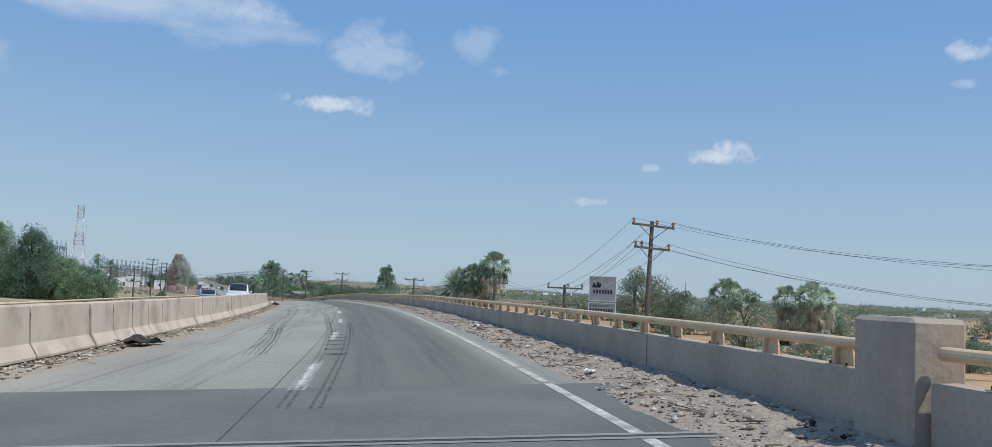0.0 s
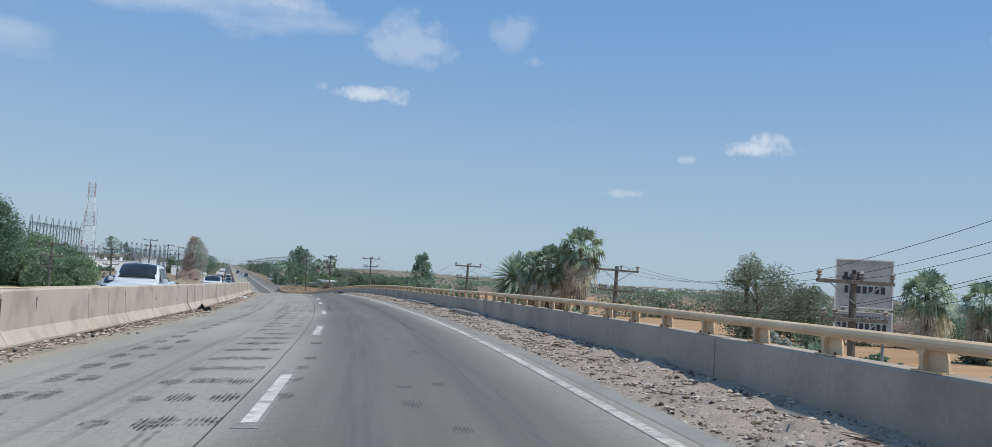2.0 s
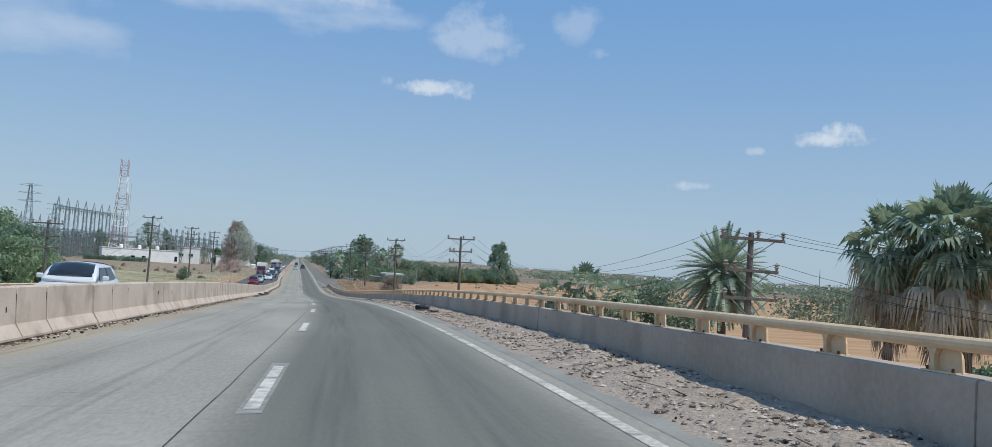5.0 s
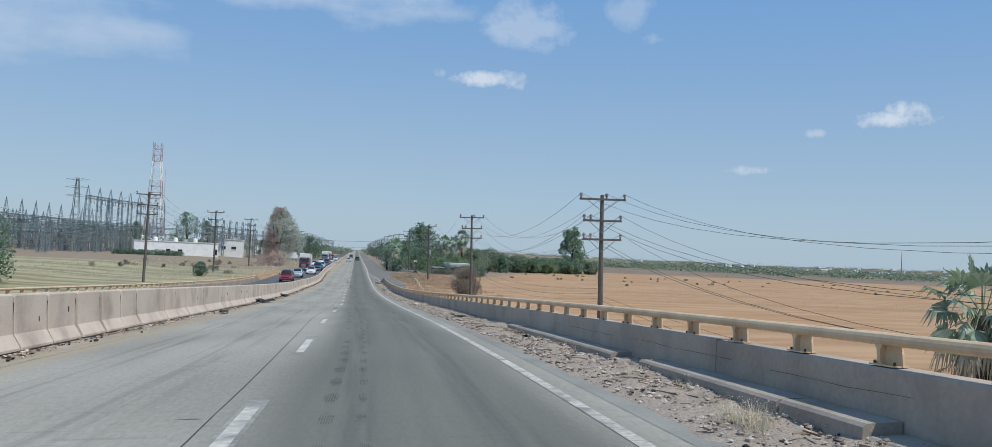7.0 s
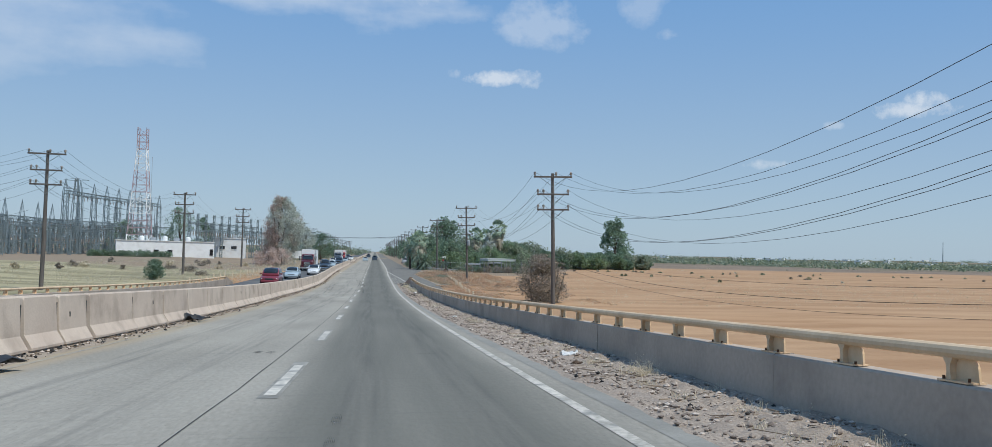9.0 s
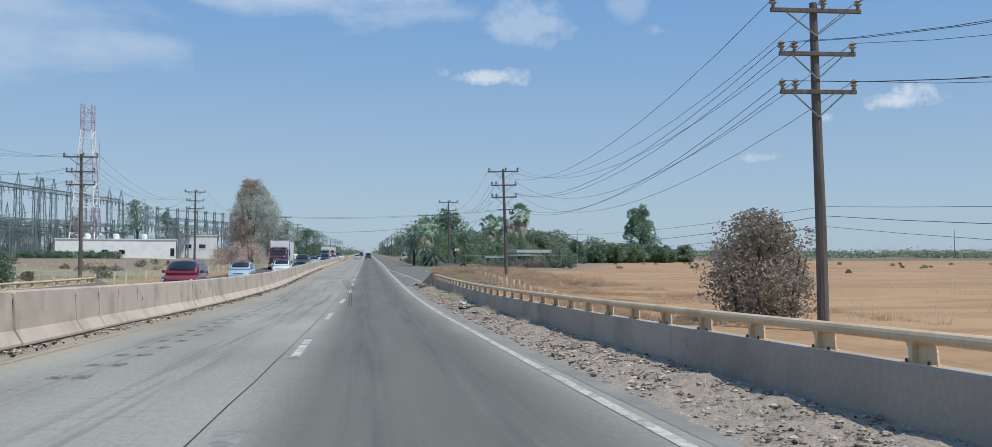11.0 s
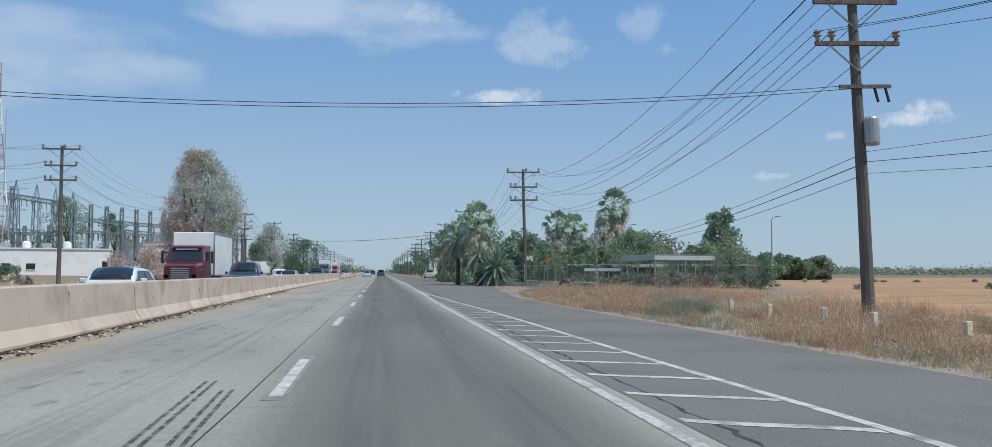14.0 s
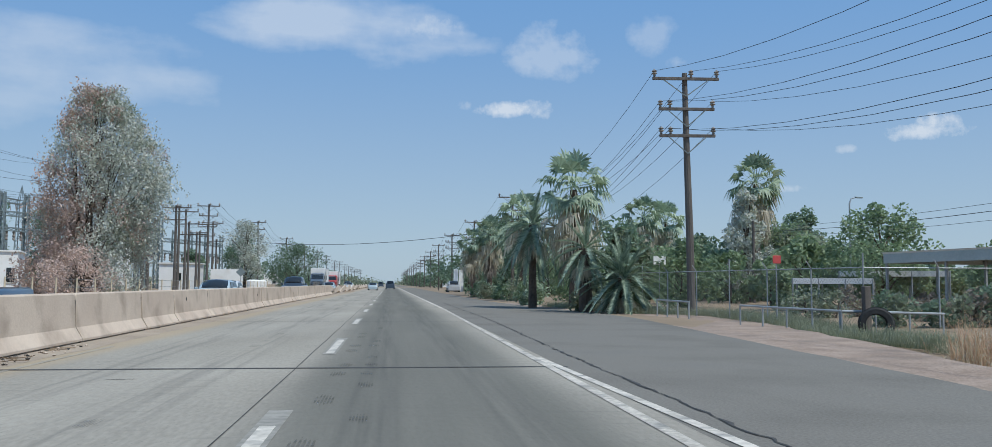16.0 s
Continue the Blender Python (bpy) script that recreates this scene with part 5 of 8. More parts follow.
def fan_palm(x, y, height, crown, seed, z=None, fronds=30, skirt=60, label="shaggy fan palm with a skirt of dead fronds", lean=(0, 0)):
    g = np.random.default_rng(seed)
    z = ground_z(x, y) - 0.1 if z is None else z
    t = thing("fan_palm", Matrix.Translation((x, y, z)))
    tagged(t, label, "palm tree", "fan palms")
    top = Vector((lean[0], lean[1], height - crown * 0.40))
    bm = bmesh.new()
    r = 0.26
    polytube(bm, [(0, 0, 0), top * 0.5 + Vector((0.05, 0, 0)), top], [r * 1.35, r, r * 0.9], 10)
    part("trunk", bm, "bark", t)
    reach = min(crown * 1.25, top.z * 0.8)
    for what, count, mat in (("green_fronds", fronds, "palm_green"), ("dead_fronds", skirt, "palm_straw"), ("old_fronds", skirt // 2, "leaf_dead")):
        v, f = [], []
        for i in range(count):
            a = i * 2.399 + g.uniform(-0.25, 0.25)
            if mat == "palm_green":
                el = radians(86 - 158 * ((i + 0.5) / count) ** 0.92) + g.uniform(-0.2, 0.2)
                base, out = top + Vector((0, 0, 0.2)), 0.15
                lift = max(0.0, math.sin(el))
                length, droop, blades, spread, stalk = crown * g.uniform(0.47, 0.58), 0.5 - 0.4 * lift, 13, 1.85, 0.56
            elif mat == "palm_straw":
                u = (i + 0.5) / count
                el = radians(-28 - 52 * g.random())
                base, out = top + Vector((0, 0, 0.1 - reach * 0.42 * u)), 0.3
                length, droop, blades, spread, stalk = crown * g.uniform(0.36, 0.56), 0.9, 9, 0.85, 0.5
            else:
                u = (i + 0.5) / count
                el = radians(-66 - 20 * g.random())
                base, out = top + Vector((0, 0, -reach * (0.25 + 0.5 * u))), 0.45
                length, droop, blades, spread, stalk = crown * g.uniform(0.26, 0.36), 0.5, 8, 0.5, 0.3
            way = (math.cos(a) * math.cos(el), math.sin(a) * math.cos(el), math.sin(el))
            fan_leaf(v, f, base + Vector((out * math.cos(a), out * math.sin(a), 0)), way, length, g, blades, droop, spread, stalk)
        raw(what, v, f, mat, t)
    return t


def date_palm(x, y, height, crown, seed, z=None, fronds=64, label="date palm with arching feathery fronds", trunk_r=0.32, droop=0.30, leaflet=0.17):
    g = np.random.default_rng(seed)
    z = ground_z(x, y) - 0.1 if z is None else z
    t = thing("date_palm", Matrix.Translation((x, y, z)))
    tagged(t, label, "palm tree", "date palms")
    top = Vector((0, 0, height - crown * 0.45))
    bm = bmesh.new()
    polytube(bm, [(0, 0, 0), top * 0.5, top], [trunk_r * 1.2, trunk_r, trunk_r * 1.1], 10)
    part("trunk", bm, "bark", t)
    v, f = [], []
    for i in range(fronds):
        a = i * 2.399 + g.uniform(-0.2, 0.2)
        el = radians(82 - 150 * ((i + 0.5) / fronds) ** 0.9)
        L = crown * g.uniform(0.47, 0.55)
        flat = Vector((math.cos(a), math.sin(a), 0))
        side = Vector((-math.sin(a), math.cos(a), 0))
        rach = []
        for s in range(9):
            u = s / 8
            rach.append(top + flat * L * u * math.cos(el) + Vector((0, 0, L * (u * math.sin(el) - droop * u * u * math.cos(el)))))
        for s in range(8):
            k = len(v)
            w = 0.045
            v += [rach[s] - side * w, rach[s] + side * w, rach[s + 1] + side * w * 0.8, rach[s + 1] - side * w * 0.8]
            f.append((k, k + 1, k + 2, k + 3))
            along = (rach[s + 1] - rach[s])
            if s == 0:
                continue
            lift = side.cross(along).normalized()
            for sub in (0.0, 0.25, 0.5, 0.75):
                p0 = rach[s] + along * sub
                ll = L * leaflet * math.sin(math.pi * min(1, 0.3 + 0.7 * (s + sub) / 8.6)) * g.uniform(0.85, 1.15)
                for sg in (-1, 1):
                    tip = p0 + side * sg * ll * 0.6 + along.normalized() * ll * 0.8 - lift * 0.25 * ll
                    k = len(v)
                    v += [p0, p0 + along * 0.3, tip]
                    f.append((k, k + 1, k + 2))
    raw("green_fronds", v, f, "date_green", t)
    v, f = [], []
    for i in range(18):
        a = i * 2.399
        flat = Vector((math.cos(a), math.sin(a), 0))
        fan_leaf(v, f, top - Vector((0, 0, 0.3)), flat * 0.4 - Vector((0, 0, 0.9)), crown * 0.34, g, 7, 0.3, 0.6, 0.4)
    raw("dead_fronds", v, f, "palm_straw", t)
    return t


# palms beside the bridge
for x, y, h, c, s in ((34.9, 158.5, 15.8, 6.6, 1), (31.7, 162.5, 13.2, 6.0, 2), (34.4, 164.0, 13.2, 5.6, 3), (30.8, 166.0, 12.3, 5.2, 4)):
    fan_palm(x, y, h - ground_z(x, y), c, s, fronds=56, skirt=44)
date_palm(42.6, 209, 13.9 - ground_z(42.6, 209), 11.4, 11, fronds=130, leaflet=0.2)
for x, y, h, c, s in ((21.5, 193.5, 8.2, 4.0, 21), (19.3, 195.8, 6.8, 3.4, 22), (23.8, 190.5, 7.0, 3.6, 23)):
    fan_palm(x, y, h - ground_z(x, y), c, s, fronds=30, skirt=30, label="low bushy fan palm with drooping fronds")
bush(24.6, 192.6, 6.6, 6.0, 6000, 0.13, "leaf", 25, label="dense dark green bushy tree beside the palms")
bush(27.8, 192.3, 7.3, 9.5, 7000, 0.17, "leaf", 24, label="dense dark green bushy tree beside the palms")
for x, y, h, c, s in ((71.0, 135, 12.4, 6.0, 31), (75.0, 138, 11.8, 5.6, 32), (102, 150, 13.0, 6.6, 33), (107.5, 153, 12.4, 6.4, 34), (97.5, 152, 12.0, 6.2, 35)):
    fan_palm(x, y, h, c * 1.08, s, fronds=44, skirt=34)
date_palm(55, 232, 8.5, 6.0, 13)
# scrub in the valley to the right
g0 = random.Random(3)
for k in range(26):
    x, y = g0.uniform(17, 130), g0.uniform(18, 172)
    if x < 24 and 145 < y < 165:
        continue
    h = g0.uniform(1.6, 3.6) + 0.010 * x
    bush(x, y, h, h * g0.uniform(1.1, 1.7), 900, 0.22 + 0.0016 * x, g0.choice(["leaf_olive", "leaf", "leaf_pale"]), 100 + k, label="grey-green scrub bush in the valley")
for k in range(18):
    x, y = 100 + 8 * k + rng.uniform(-4, 4), 285 - 3 * k + rng.uniform(-12, 12)
    bush(x, y, rng.uniform(5, 9), rng.uniform(12, 18), 1500, 0.4, rng.choice(["leaf_olive", "leaf_pale", "leaf_olive"]), 260 + k, label="grey-green scrub belt beyond the ploughed field", name="scrub_belt")
# green thicket and low palms under the right-hand palms
for k in range(10):
    x, y = 62 + 9.0 * (k % 5) + rng.uniform(-2, 2), 88 + 12 * (k // 5) + 3.4 * (k % 5) + rng.uniform(-2, 2)
    bush(x, y, rng.uniform(3.4, 5.2), rng.uniform(6, 9), 3000, 0.18, rng.choice(["leaf", "leaf_olive", "weed"]), 230 + k, label="fresh green thicket in the valley", name="thicket")
for x, y, h, c, s in ((52, 84, 4.4, 4.6, 61), (48, 70, 4.0, 4.2, 62), (42, 118, 4.2, 4.4, 63), (36, 150, 4.2, 4.0, 64)):
    fan_palm(x, y, h, c, s, fronds=24, skirt=8, label="young fan palm growing low in the scrub")
tree(88, 196, 15.0, 15, 15000, 0.22, "leaf_olive", 200, low=0.06, clumps=46, label="large open-crowned olive green tree")
tree(86.2, 197, 17.6, 6, 700, 0.2, "leaf_pale", 210, low=0.6, clumps=9, label="thin bare-limbed tree reaching above the thicket")
for k, (x, y, h, w, mt) in enumerate(((104, 188, 6.5, 12, "leaf_olive"), (113, 184, 5.0, 9, "leaf_pink"), (121, 180, 6.5, 11, "leaf"), (128, 174, 5.5, 10, "leaf_olive"), (100, 203, 6.5, 10, "leaf"), (140, 188, 6, 12, "leaf"))):
    bush(x, y, h, w, 4200, 0.24, mt, 215 + k, label="dense grey-green thicket in the valley", name="thicket")
tree(96, 190, 11, 12, 6000, 0.26, "leaf_olive", 201, low=0.06, clumps=24, label="broad olive green tree")
bush(27, 140, 5.6, 8, 2400, 0.2, "leaf", 202, label="bright green bush beside the palms")
tree(45, 92, 10.5, 7.5, 4200, 0.17, "leaf_olive", 204, clumps=22, label="thin pale green tree behind the billboard")

# trees of the orchard and behind
tree(114.5, 626.4, 23.4, 15.5, 5200, 0.55, "leaf", 300, low=0.1, clumps=36, label="tall dense dark green tree standing over the orchard")
tree(37, 676, 22.5, 22, 5000, 0.6, "leaf", 301, low=0.15, clumps=34, label="tall rounded tree behind the orchard")
g0 = random.Random(5)
for k in range(68):
    u = g0.random()
    x, y = 24 + 78 * u + g0.uniform(-4, 4), 486 + 54 * u + g0.uniform(-16, 26)
    h = g0.uniform(6.2, 8.8) if u < 0.4 else g0.uniform(3.8, 5.6)
    tree(x, y, h, h * g0.uniform(0.9, 1.3), 2600, 0.30, g0.choice(["leaf", "leaf", "leaf_olive", "leaf_bright"]), 310 + k, low=0.08, clumps=26, label="dark green orchard tree with a rounded crown", group="orchard trees")
for k in range(34):
    u = g0.random()
    x, y, h = 22 + 95 * u, 560 + 40 * u + g0.uniform(0, 60), g0.uniform(8.5, 12.0) * (1 if u < 0.35 else 0.6)
    tree(x, y, h, h * g0.uniform(1.0, 1.5), 1500, 0.45, g0.choice(["leaf", "leaf_olive"]), 1310 + k, low=0.05, clumps=20, label="dark green tree in the belt behind the orchard", group="orchard trees")
for k in range(26):
    x, y = 17.5 + g0.uniform(0, 24), 447 + 3.6 * k
    h = g0.uniform(3.2, 5.6) if y < 500 else g0.uniform(4.2, 7.4)
    tree(x, y, h, h * g0.uniform(0.9, 1.2), 2200, 0.2, g0.choice(["leaf_bright", "leaf_bright", "leaf_olive"]), 380 + k, low=0.08, clumps=20, label="green garden tree behind the fence", group="garden trees")
tree(30.2, 447.5, 6.7, 6.4, 6200, 0.14, "leaf_bright", 400, low=0.2, label="bright green tree behind the canopy")
tree(36.5, 434, 5.2, 4.6, 2600, 0.15, "leaf_olive", 401, low=0.1, label="dense dark tree beside the canopy")
tree(36.6, 425.5, 2.9, 2.8, 1400, 0.12, "leaf", 402, low=0.05, label="small rounded tree at the fence corner", name="small_tree")
tree(33.9, 476.2, 11.3, 4.6, 5200, 0.18, "leaf_pale", 403, low=0.05, label="grey-green tree climbing beside a palm")
tree(62, 505, 7.0, 9.5, 1800, 0.3, "leaf_olive", 404, low=0.05, label="rounded tree at the field's edge")
# palms along the orchard's front
for x, y, h, c, s in ((12.1, 453.2, 9.9, 4.9, 41), (37.0, 481.5, 14.5, 6.2, 43), (37.5, 512, 12.6, 6.0, 44), (33.5, 509, 12.9, 5.8, 45), (13.5, 486, 10.8, 4.8, 46), (12.5, 505, 9.8, 4.6, 47), (15.5, 530, 11, 5, 48), (11.8, 520, 9.4, 4.6, 49)):
    fan_palm(x, y, h, c, s, fronds=36, skirt=34, label="fan palm with green crown and hanging dead fronds")
date_palm(9.9, 456.3, 8.9, 6.6, 51, trunk_r=0.26, fronds=30, droop=0.62, leaflet=0.20)
date_palm(11.6, 447.5, 6.2, 5.0, 52, trunk_r=0.36, fronds=34, droop=0.5)
date_palm(13.4, 445.5, 4.8, 6.0, 53, trunk_r=0.36, fronds=60, droop=0.5, label="low date palm with a thick trunk")
for k in range(14):
    x, y = 10.6 + rng.uniform(0, 3.0), 449 + 4.6 * k
    bush(x, y, rng.uniform(1.2, 2.6), rng.uniform(1.6, 2.8), 900, 0.13, rng.choice(["leaf_bright", "weed", "palm_green"]), 420 + k, label="low green garden shrub under the palms")
# far roadside trees, both sides
g0 = random.Random(9)
for k in range(40):
    y = 560 + 24 * k
    h = g0.uniform(6, 11)
    tree(17 + g0.uniform(0, 24), y, h, h * g0.uniform(0.9, 1.3), 700, 0.5, "leaf", 500 + k, low=0.1, clumps=14, label="distant dark green roadside tree", group="distant roadside trees")
    if k > 1:
        h = g0.uniform(6, 12)
        tree(-38 - g0.uniform(0, 30), y + 40, h, h * g0.uniform(0.8, 1.2), 650, 0.5, g0.choice(["leaf", "leaf_olive"]), 560 + k, low=0.1, clumps=14, label="distant dark green roadside tree", group="distant roadside trees")
# the tall half-dead eucalyptus across the road
EUC = [(0.0, -5.6, 4.2), (0.12, -6.0, 4.8), (0.34, -3.9, 6.0), (0.56, -4.0, 7.3), (0.71, -3.2, 6.3), (0.85, -2.1, 4.4), (1.0, -1.0, 2.0)]


def eucalyptus(x, y, height, seed, label):
    """Leaning trunks and a lopsided crown of hanging strands, dying on one side."""
    g = np.random.default_rng(seed)
    t = thing("eucalyptus", Matrix.Translation((x, y, ground_z(x, y) - 0.1)))
    tagged(t, label, "tree")
    lo = lambda u: float(np.interp(u, [r[0] for r in EUC], [r[1] for r in EUC]))
    hi = lambda u: float(np.interp(u, [r[0] for r in EUC], [r[2] for r in EUC]))
    stems = []
    for lean, top, r in ((0.02, 0.93, 0.42), (0.13, 0.80, 0.30), (-0.09, 0.72, 0.26)):
        pts = [Vector((lean * height * u * (1.3 - 0.3 * u) + 0.15 * noise.noise((u * 3, lean * 9, 1)), 0.5 * noise.noise((u * 2, lean * 7, 4)), height * u)) for u in (0, 0.1, 0.25, 0.45, 0.65, top)]
        stems.append(pts)
        bm = bmesh.new()
        polytube(bm, pts, [r * 1.25, r, r * 0.8, r * 0.55, r * 0.32, r * 0.1], 9)
        part("trunk", bm, "bark", t)
    strands = {"leaf_pale": [], "leaf_pink": [], "leaf_olive": []}
    limbs = bmesh.new()
    for k in range(440):
        u = 0.06 + 0.94 * (k + g.random()) / 440
        a, b = lo(u), hi(u)
        q = g.uniform(-1, 1)
        q = math.copysign(abs(q) ** 0.85, q)
        cx = (a + b) / 2 + (b - a) / 2 * q * 0.93
        cy = g.uniform(-1, 1) * (b - a) * 0.46 * math.sqrt(max(0.05, 1 - q * q))
        if u < 0.22 and cx > -0.5 and g.random() < 0.6:
            continue
        c = np.array([cx, cy, height * min(0.985, u) - 0.4])
        r = (0.50 + 0.55 * math.sin(math.pi * min(1, u * 0.9 + 0.1))) * g.uniform(0.65, 1.2)
        sick = 0.92 if cx < 1.2 - 1.2 * u and u < 0.6 else 0.55 if cx < 0.8 else 0.10
        name = "leaf_pink" if g.random() < sick else "leaf_olive" if g.random() < 0.05 else "leaf_pale"
        n = int(19 * r + 6)
        start = c + g.normal(size=(n, 3)) * (r * 0.7, r * 0.7, r * 0.55)
        drop = g.uniform(0.3, 1.5, n) * (0.6 + 0.6 * r)
        for j in range(7):
            strands[name].append(start + np.stack([g.normal(size=n) * 0.17, g.normal(size=n) * 0.17, -drop * j / 6], 1))
        if k % 6 == 0:
            stem = stems[0 if cx < 2.0 and cx > -1.4 else 1 if cx > 0 else 2]
            p = stem[min(4, max(1, int(u * 4.2)))]
            polytube(limbs, [p, (p.x * 0.45 + cx * 0.55, p.y * 0.5 + cy * 0.5, (p.z + c[2]) / 2 + 0.5), tuple(c)], [0.07, 0.045, 0.015], 5)
    part("limbs", limbs, "wood", t)
    for name, rows in strands.items():
        v, f = leaf_cloud(np.maximum(np.concatenate(rows), (-99, -99, 0.3)), 0.12, g, 1.2, 2.3)
        mesh_of("crown", v, f, name, t)


eucalyptus(-27.6, 481.2, 20.4, 600, "tall eucalyptus with half of its leaves dying pink-brown")
bush(-26.5, 449, 4.4, 7.5, 7000, 0.11, "leaf_pink", 601, label="dry pinkish brown bush beside the road", name="dry_bush")
tree(-26, 560, 13.5, 8.5, 9000, 0.16, "leaf_pale", 605, low=0.08, clumps=44, label="feathery grey-green tree behind the power poles")
tree(-25, 640, 12.5, 16, 8000, 0.26, "leaf", 606, low=0.05, clumps=40, label="broad green tree beside the road")
bush(-25.6, 473, 4.6, 6.0, 5000, 0.10, "leaf_pink", 602, label="dry pinkish brown bush under the eucalyptus", name="dry_bush")
bush(-29.9, 347.5, 2.9, 3.4, 2600, 0.12, "leaf", 603, label="small dense round dark green bush")
tree(17.1, 307.0, 4.9, 4.8, 15000, 0.085, "leaf_dead", 604, low=0.03, clumps=64, trunks=3, label="grey-brown withered bush beside a power pole", name="withered_bush", category="bush")
for k, (x, y, h, w) in enumerate(((-62, 268, 18, 13), (-72, 272, 19, 14), (-50, 290, 8.5, 12), (-58, 298, 11.0, 14), (-67, 308, 11.5, 15), (-46, 276, 6.5, 10), (-75, 325, 12, 14), (-86, 345, 11, 15))):
    tree(x, y, h * 1.12, w * 1.15, 13000, 0.27, "leaf_bright" if k % 2 else "leaf", 610 + k, low=0.02, clumps=60, label="broad dark green tree in the pasture", group="pasture trees")
for k in range(12):
    bush(-44 - 4.2 * k + rng.uniform(-2, 2), 262 + 3.5 * k + rng.uniform(-8, 8), rng.uniform(6, 9.5), rng.uniform(9, 13), 5200, 0.26, "leaf_bright", 1610 + k, label="dense dark green bush in the pasture")
for k, (x, y, h, w) in enumerate(((-72, 560, 19, 13), (-66, 575, 16, 10), (-100, 585, 14, 13), (-44, 600, 9, 7), (-32, 590, 11, 9), (-35, 615, 13, 10))):
    tree(x, y, h, w, 5500, 0.24, "leaf", 630 + k, low=0.05, clumps=30, label="tree standing in the substation yard", group="substation trees")
for k in range(9):
    bush(-87 + 2.6 * k, 507 + 0.9 * k + rng.uniform(-0.6, 0.6), rng.uniform(1.7, 2.2), 4.4, 1800, 0.16, "leaf", 650 + k, label="clipped dark hedge bush before the white building")
for k in range(26):
    x, y = rng.uniform(-60, -22), rng.uniform(360, 470)
    bush(x, y, rng.uniform(0.6, 1.3), rng.uniform(1.2, 2.6), 260, 0.16, rng.choice(["straw", "leaf_dead", "leaf_dead"]), 670 + k, label="low dry weed clump in the pasture", name="weed_clump")
for k in range(60):
    x = rng.uniform(24, 210)
    y = rng.choice([rng.uniform(380, 520), 470 + 0.12 * x + rng.uniform(-3, 3), 420 + 0.1 * x + rng.uniform(-2, 2), 640 + rng.uniform(-6, 6)])
    bush(x, y, rng.uniform(0.35, 0.8), rng.uniform(0.7, 1.5), 150, 0.13, rng.choice(["leaf_olive", "leaf_dead", "straw", "weed"]), 700 + k, label="low dry shrub in the stubble field", name="shrub")
# distant woods and town edge on the horizon
g1 = np.random.default_rng(77)
n = 1700
far_y = g1.uniform(900, 3000, n)
far_x = g1.uniform(-1.2, 1.6, n) * far_y
keep = (np.abs(far_x) > 60)
pv = []
for x, y in zip(far_x[keep], far_y[keep]):
    w = g1.uniform(5, 13)
    z = ground_z(x, y)
    q = g1.normal(size=(64, 3)) * (w * 1.0, w * 1.0, w * (0.30 if x > 150 else 0.20))
    q[:, 2] = np.abs(q[:, 2])
    pv.append(q + (x, y, z))
for k in range(420):
    y = 1000 + 2200 * (k / 420) ** 1.4
    w, x = g1.uniform(4, 8), g1.uniform(16, 70) * (1 if k % 2 else -1)
    q = g1.normal(size=(26, 3)) * (w * 0.6, w * 0.6, w * 0.5)
    q[:, 2] = np.abs(q[:, 2])
    pv.append(q + (x, y, ground_z(x, y)))
for k in range(170):
    y = g1.uniform(820, 1500)
    x, w = g1.uniform(0.24, 1.1) * y, g1.uniform(4, 9)
    q = g1.normal(size=(130, 3)) * (w * 1.3, w, w * 0.42)
    q[:, 2] = np.minimum(np.abs(q[:, 2]), w * g1.uniform(0.4, 0.75))
    pv.append(q + (x, y, ground_z(x, y)))
v, f = leaf_cloud(np.concatenate(pv), 1.5, g1, 0.8, 1.3)
far_woods = mesh_of("far_woods", v, f, "leaf_olive", None)
tagged(far_woods, "distant dark tree belts along the horizon", "woods", kind="stuff")
bm = bmesh.new()
for k in range(170):
    y = rng.uniform(1300, 2900)
    x = rng.choice([rng.uniform(0.25, 1.3), rng.uniform(-0.9, -0.2)]) * y
    box(bm, (x, y, ground_z(x, y) + 2.0), (rng.uniform(8, 22), rng.uniform(8, 14), rng.uniform(4, 8)), rng.uniform(0, 3))
tagged(link("far_houses", bm, "white_paint"), "scattered pale houses in the far distance", "houses", kind="stuff")
for k, (x, y, h) in enumerate(((900, 1500, 40), (-260, 1300, 45), (-420, 1250, 45))):
    bm = bmesh.new()
    tube(bm, (x, y, ground_z(x, y)), (x, y, ground_z(x, y) + h), 0.9, 0.4, 6)
    tagged(link("radio_mast", bm, "steel_dark"), "slim distant radio mast", "mast", "distant masts")


# ---------------------------------------------------------------- substation
def lattice(bm, a, b, w0, w1, n, r, spike=0.0):
    """A square lattice mast or beam from a to b."""
    a, b = Vector(a), Vector(b)
    d = (b - a).normalized()
    u = Vector((1, 0, 0)) if abs(d.x) < 0.7 else Vector((0, 0, 1))
    u = (u - d * u.dot(d)).normalized()
    w = d.cross(u)
    rows = []
    for i in range(n + 1):
        p, s = a.lerp(b, i / n), (w0 + (w1 - w0) * i / n) / 2
        rows.append([p + u * s * x + w * s * y for x, y in ((-1, -1), (1, -1), (1, 1), (-1, 1))])
    for k in range(4):
        tube(bm, rows[0][k], rows[-1][k], r, r, 4, False)
    for i in range(n):
        for k in range(4):
            j = (k + 1) % 4
            p, q = (rows[i][k], rows[i + 1][j]) if (i + k) % 2 else (rows[i][j], rows[i + 1][k])
            tube(bm, p, q, r * 0.55, r * 0.55, 3, False)
    if spike:
        tip = b + d * spike
        for k in range(4):
            tube(bm, rows[-1][k], tip, r * 0.8, r * 0.5, 3, False)


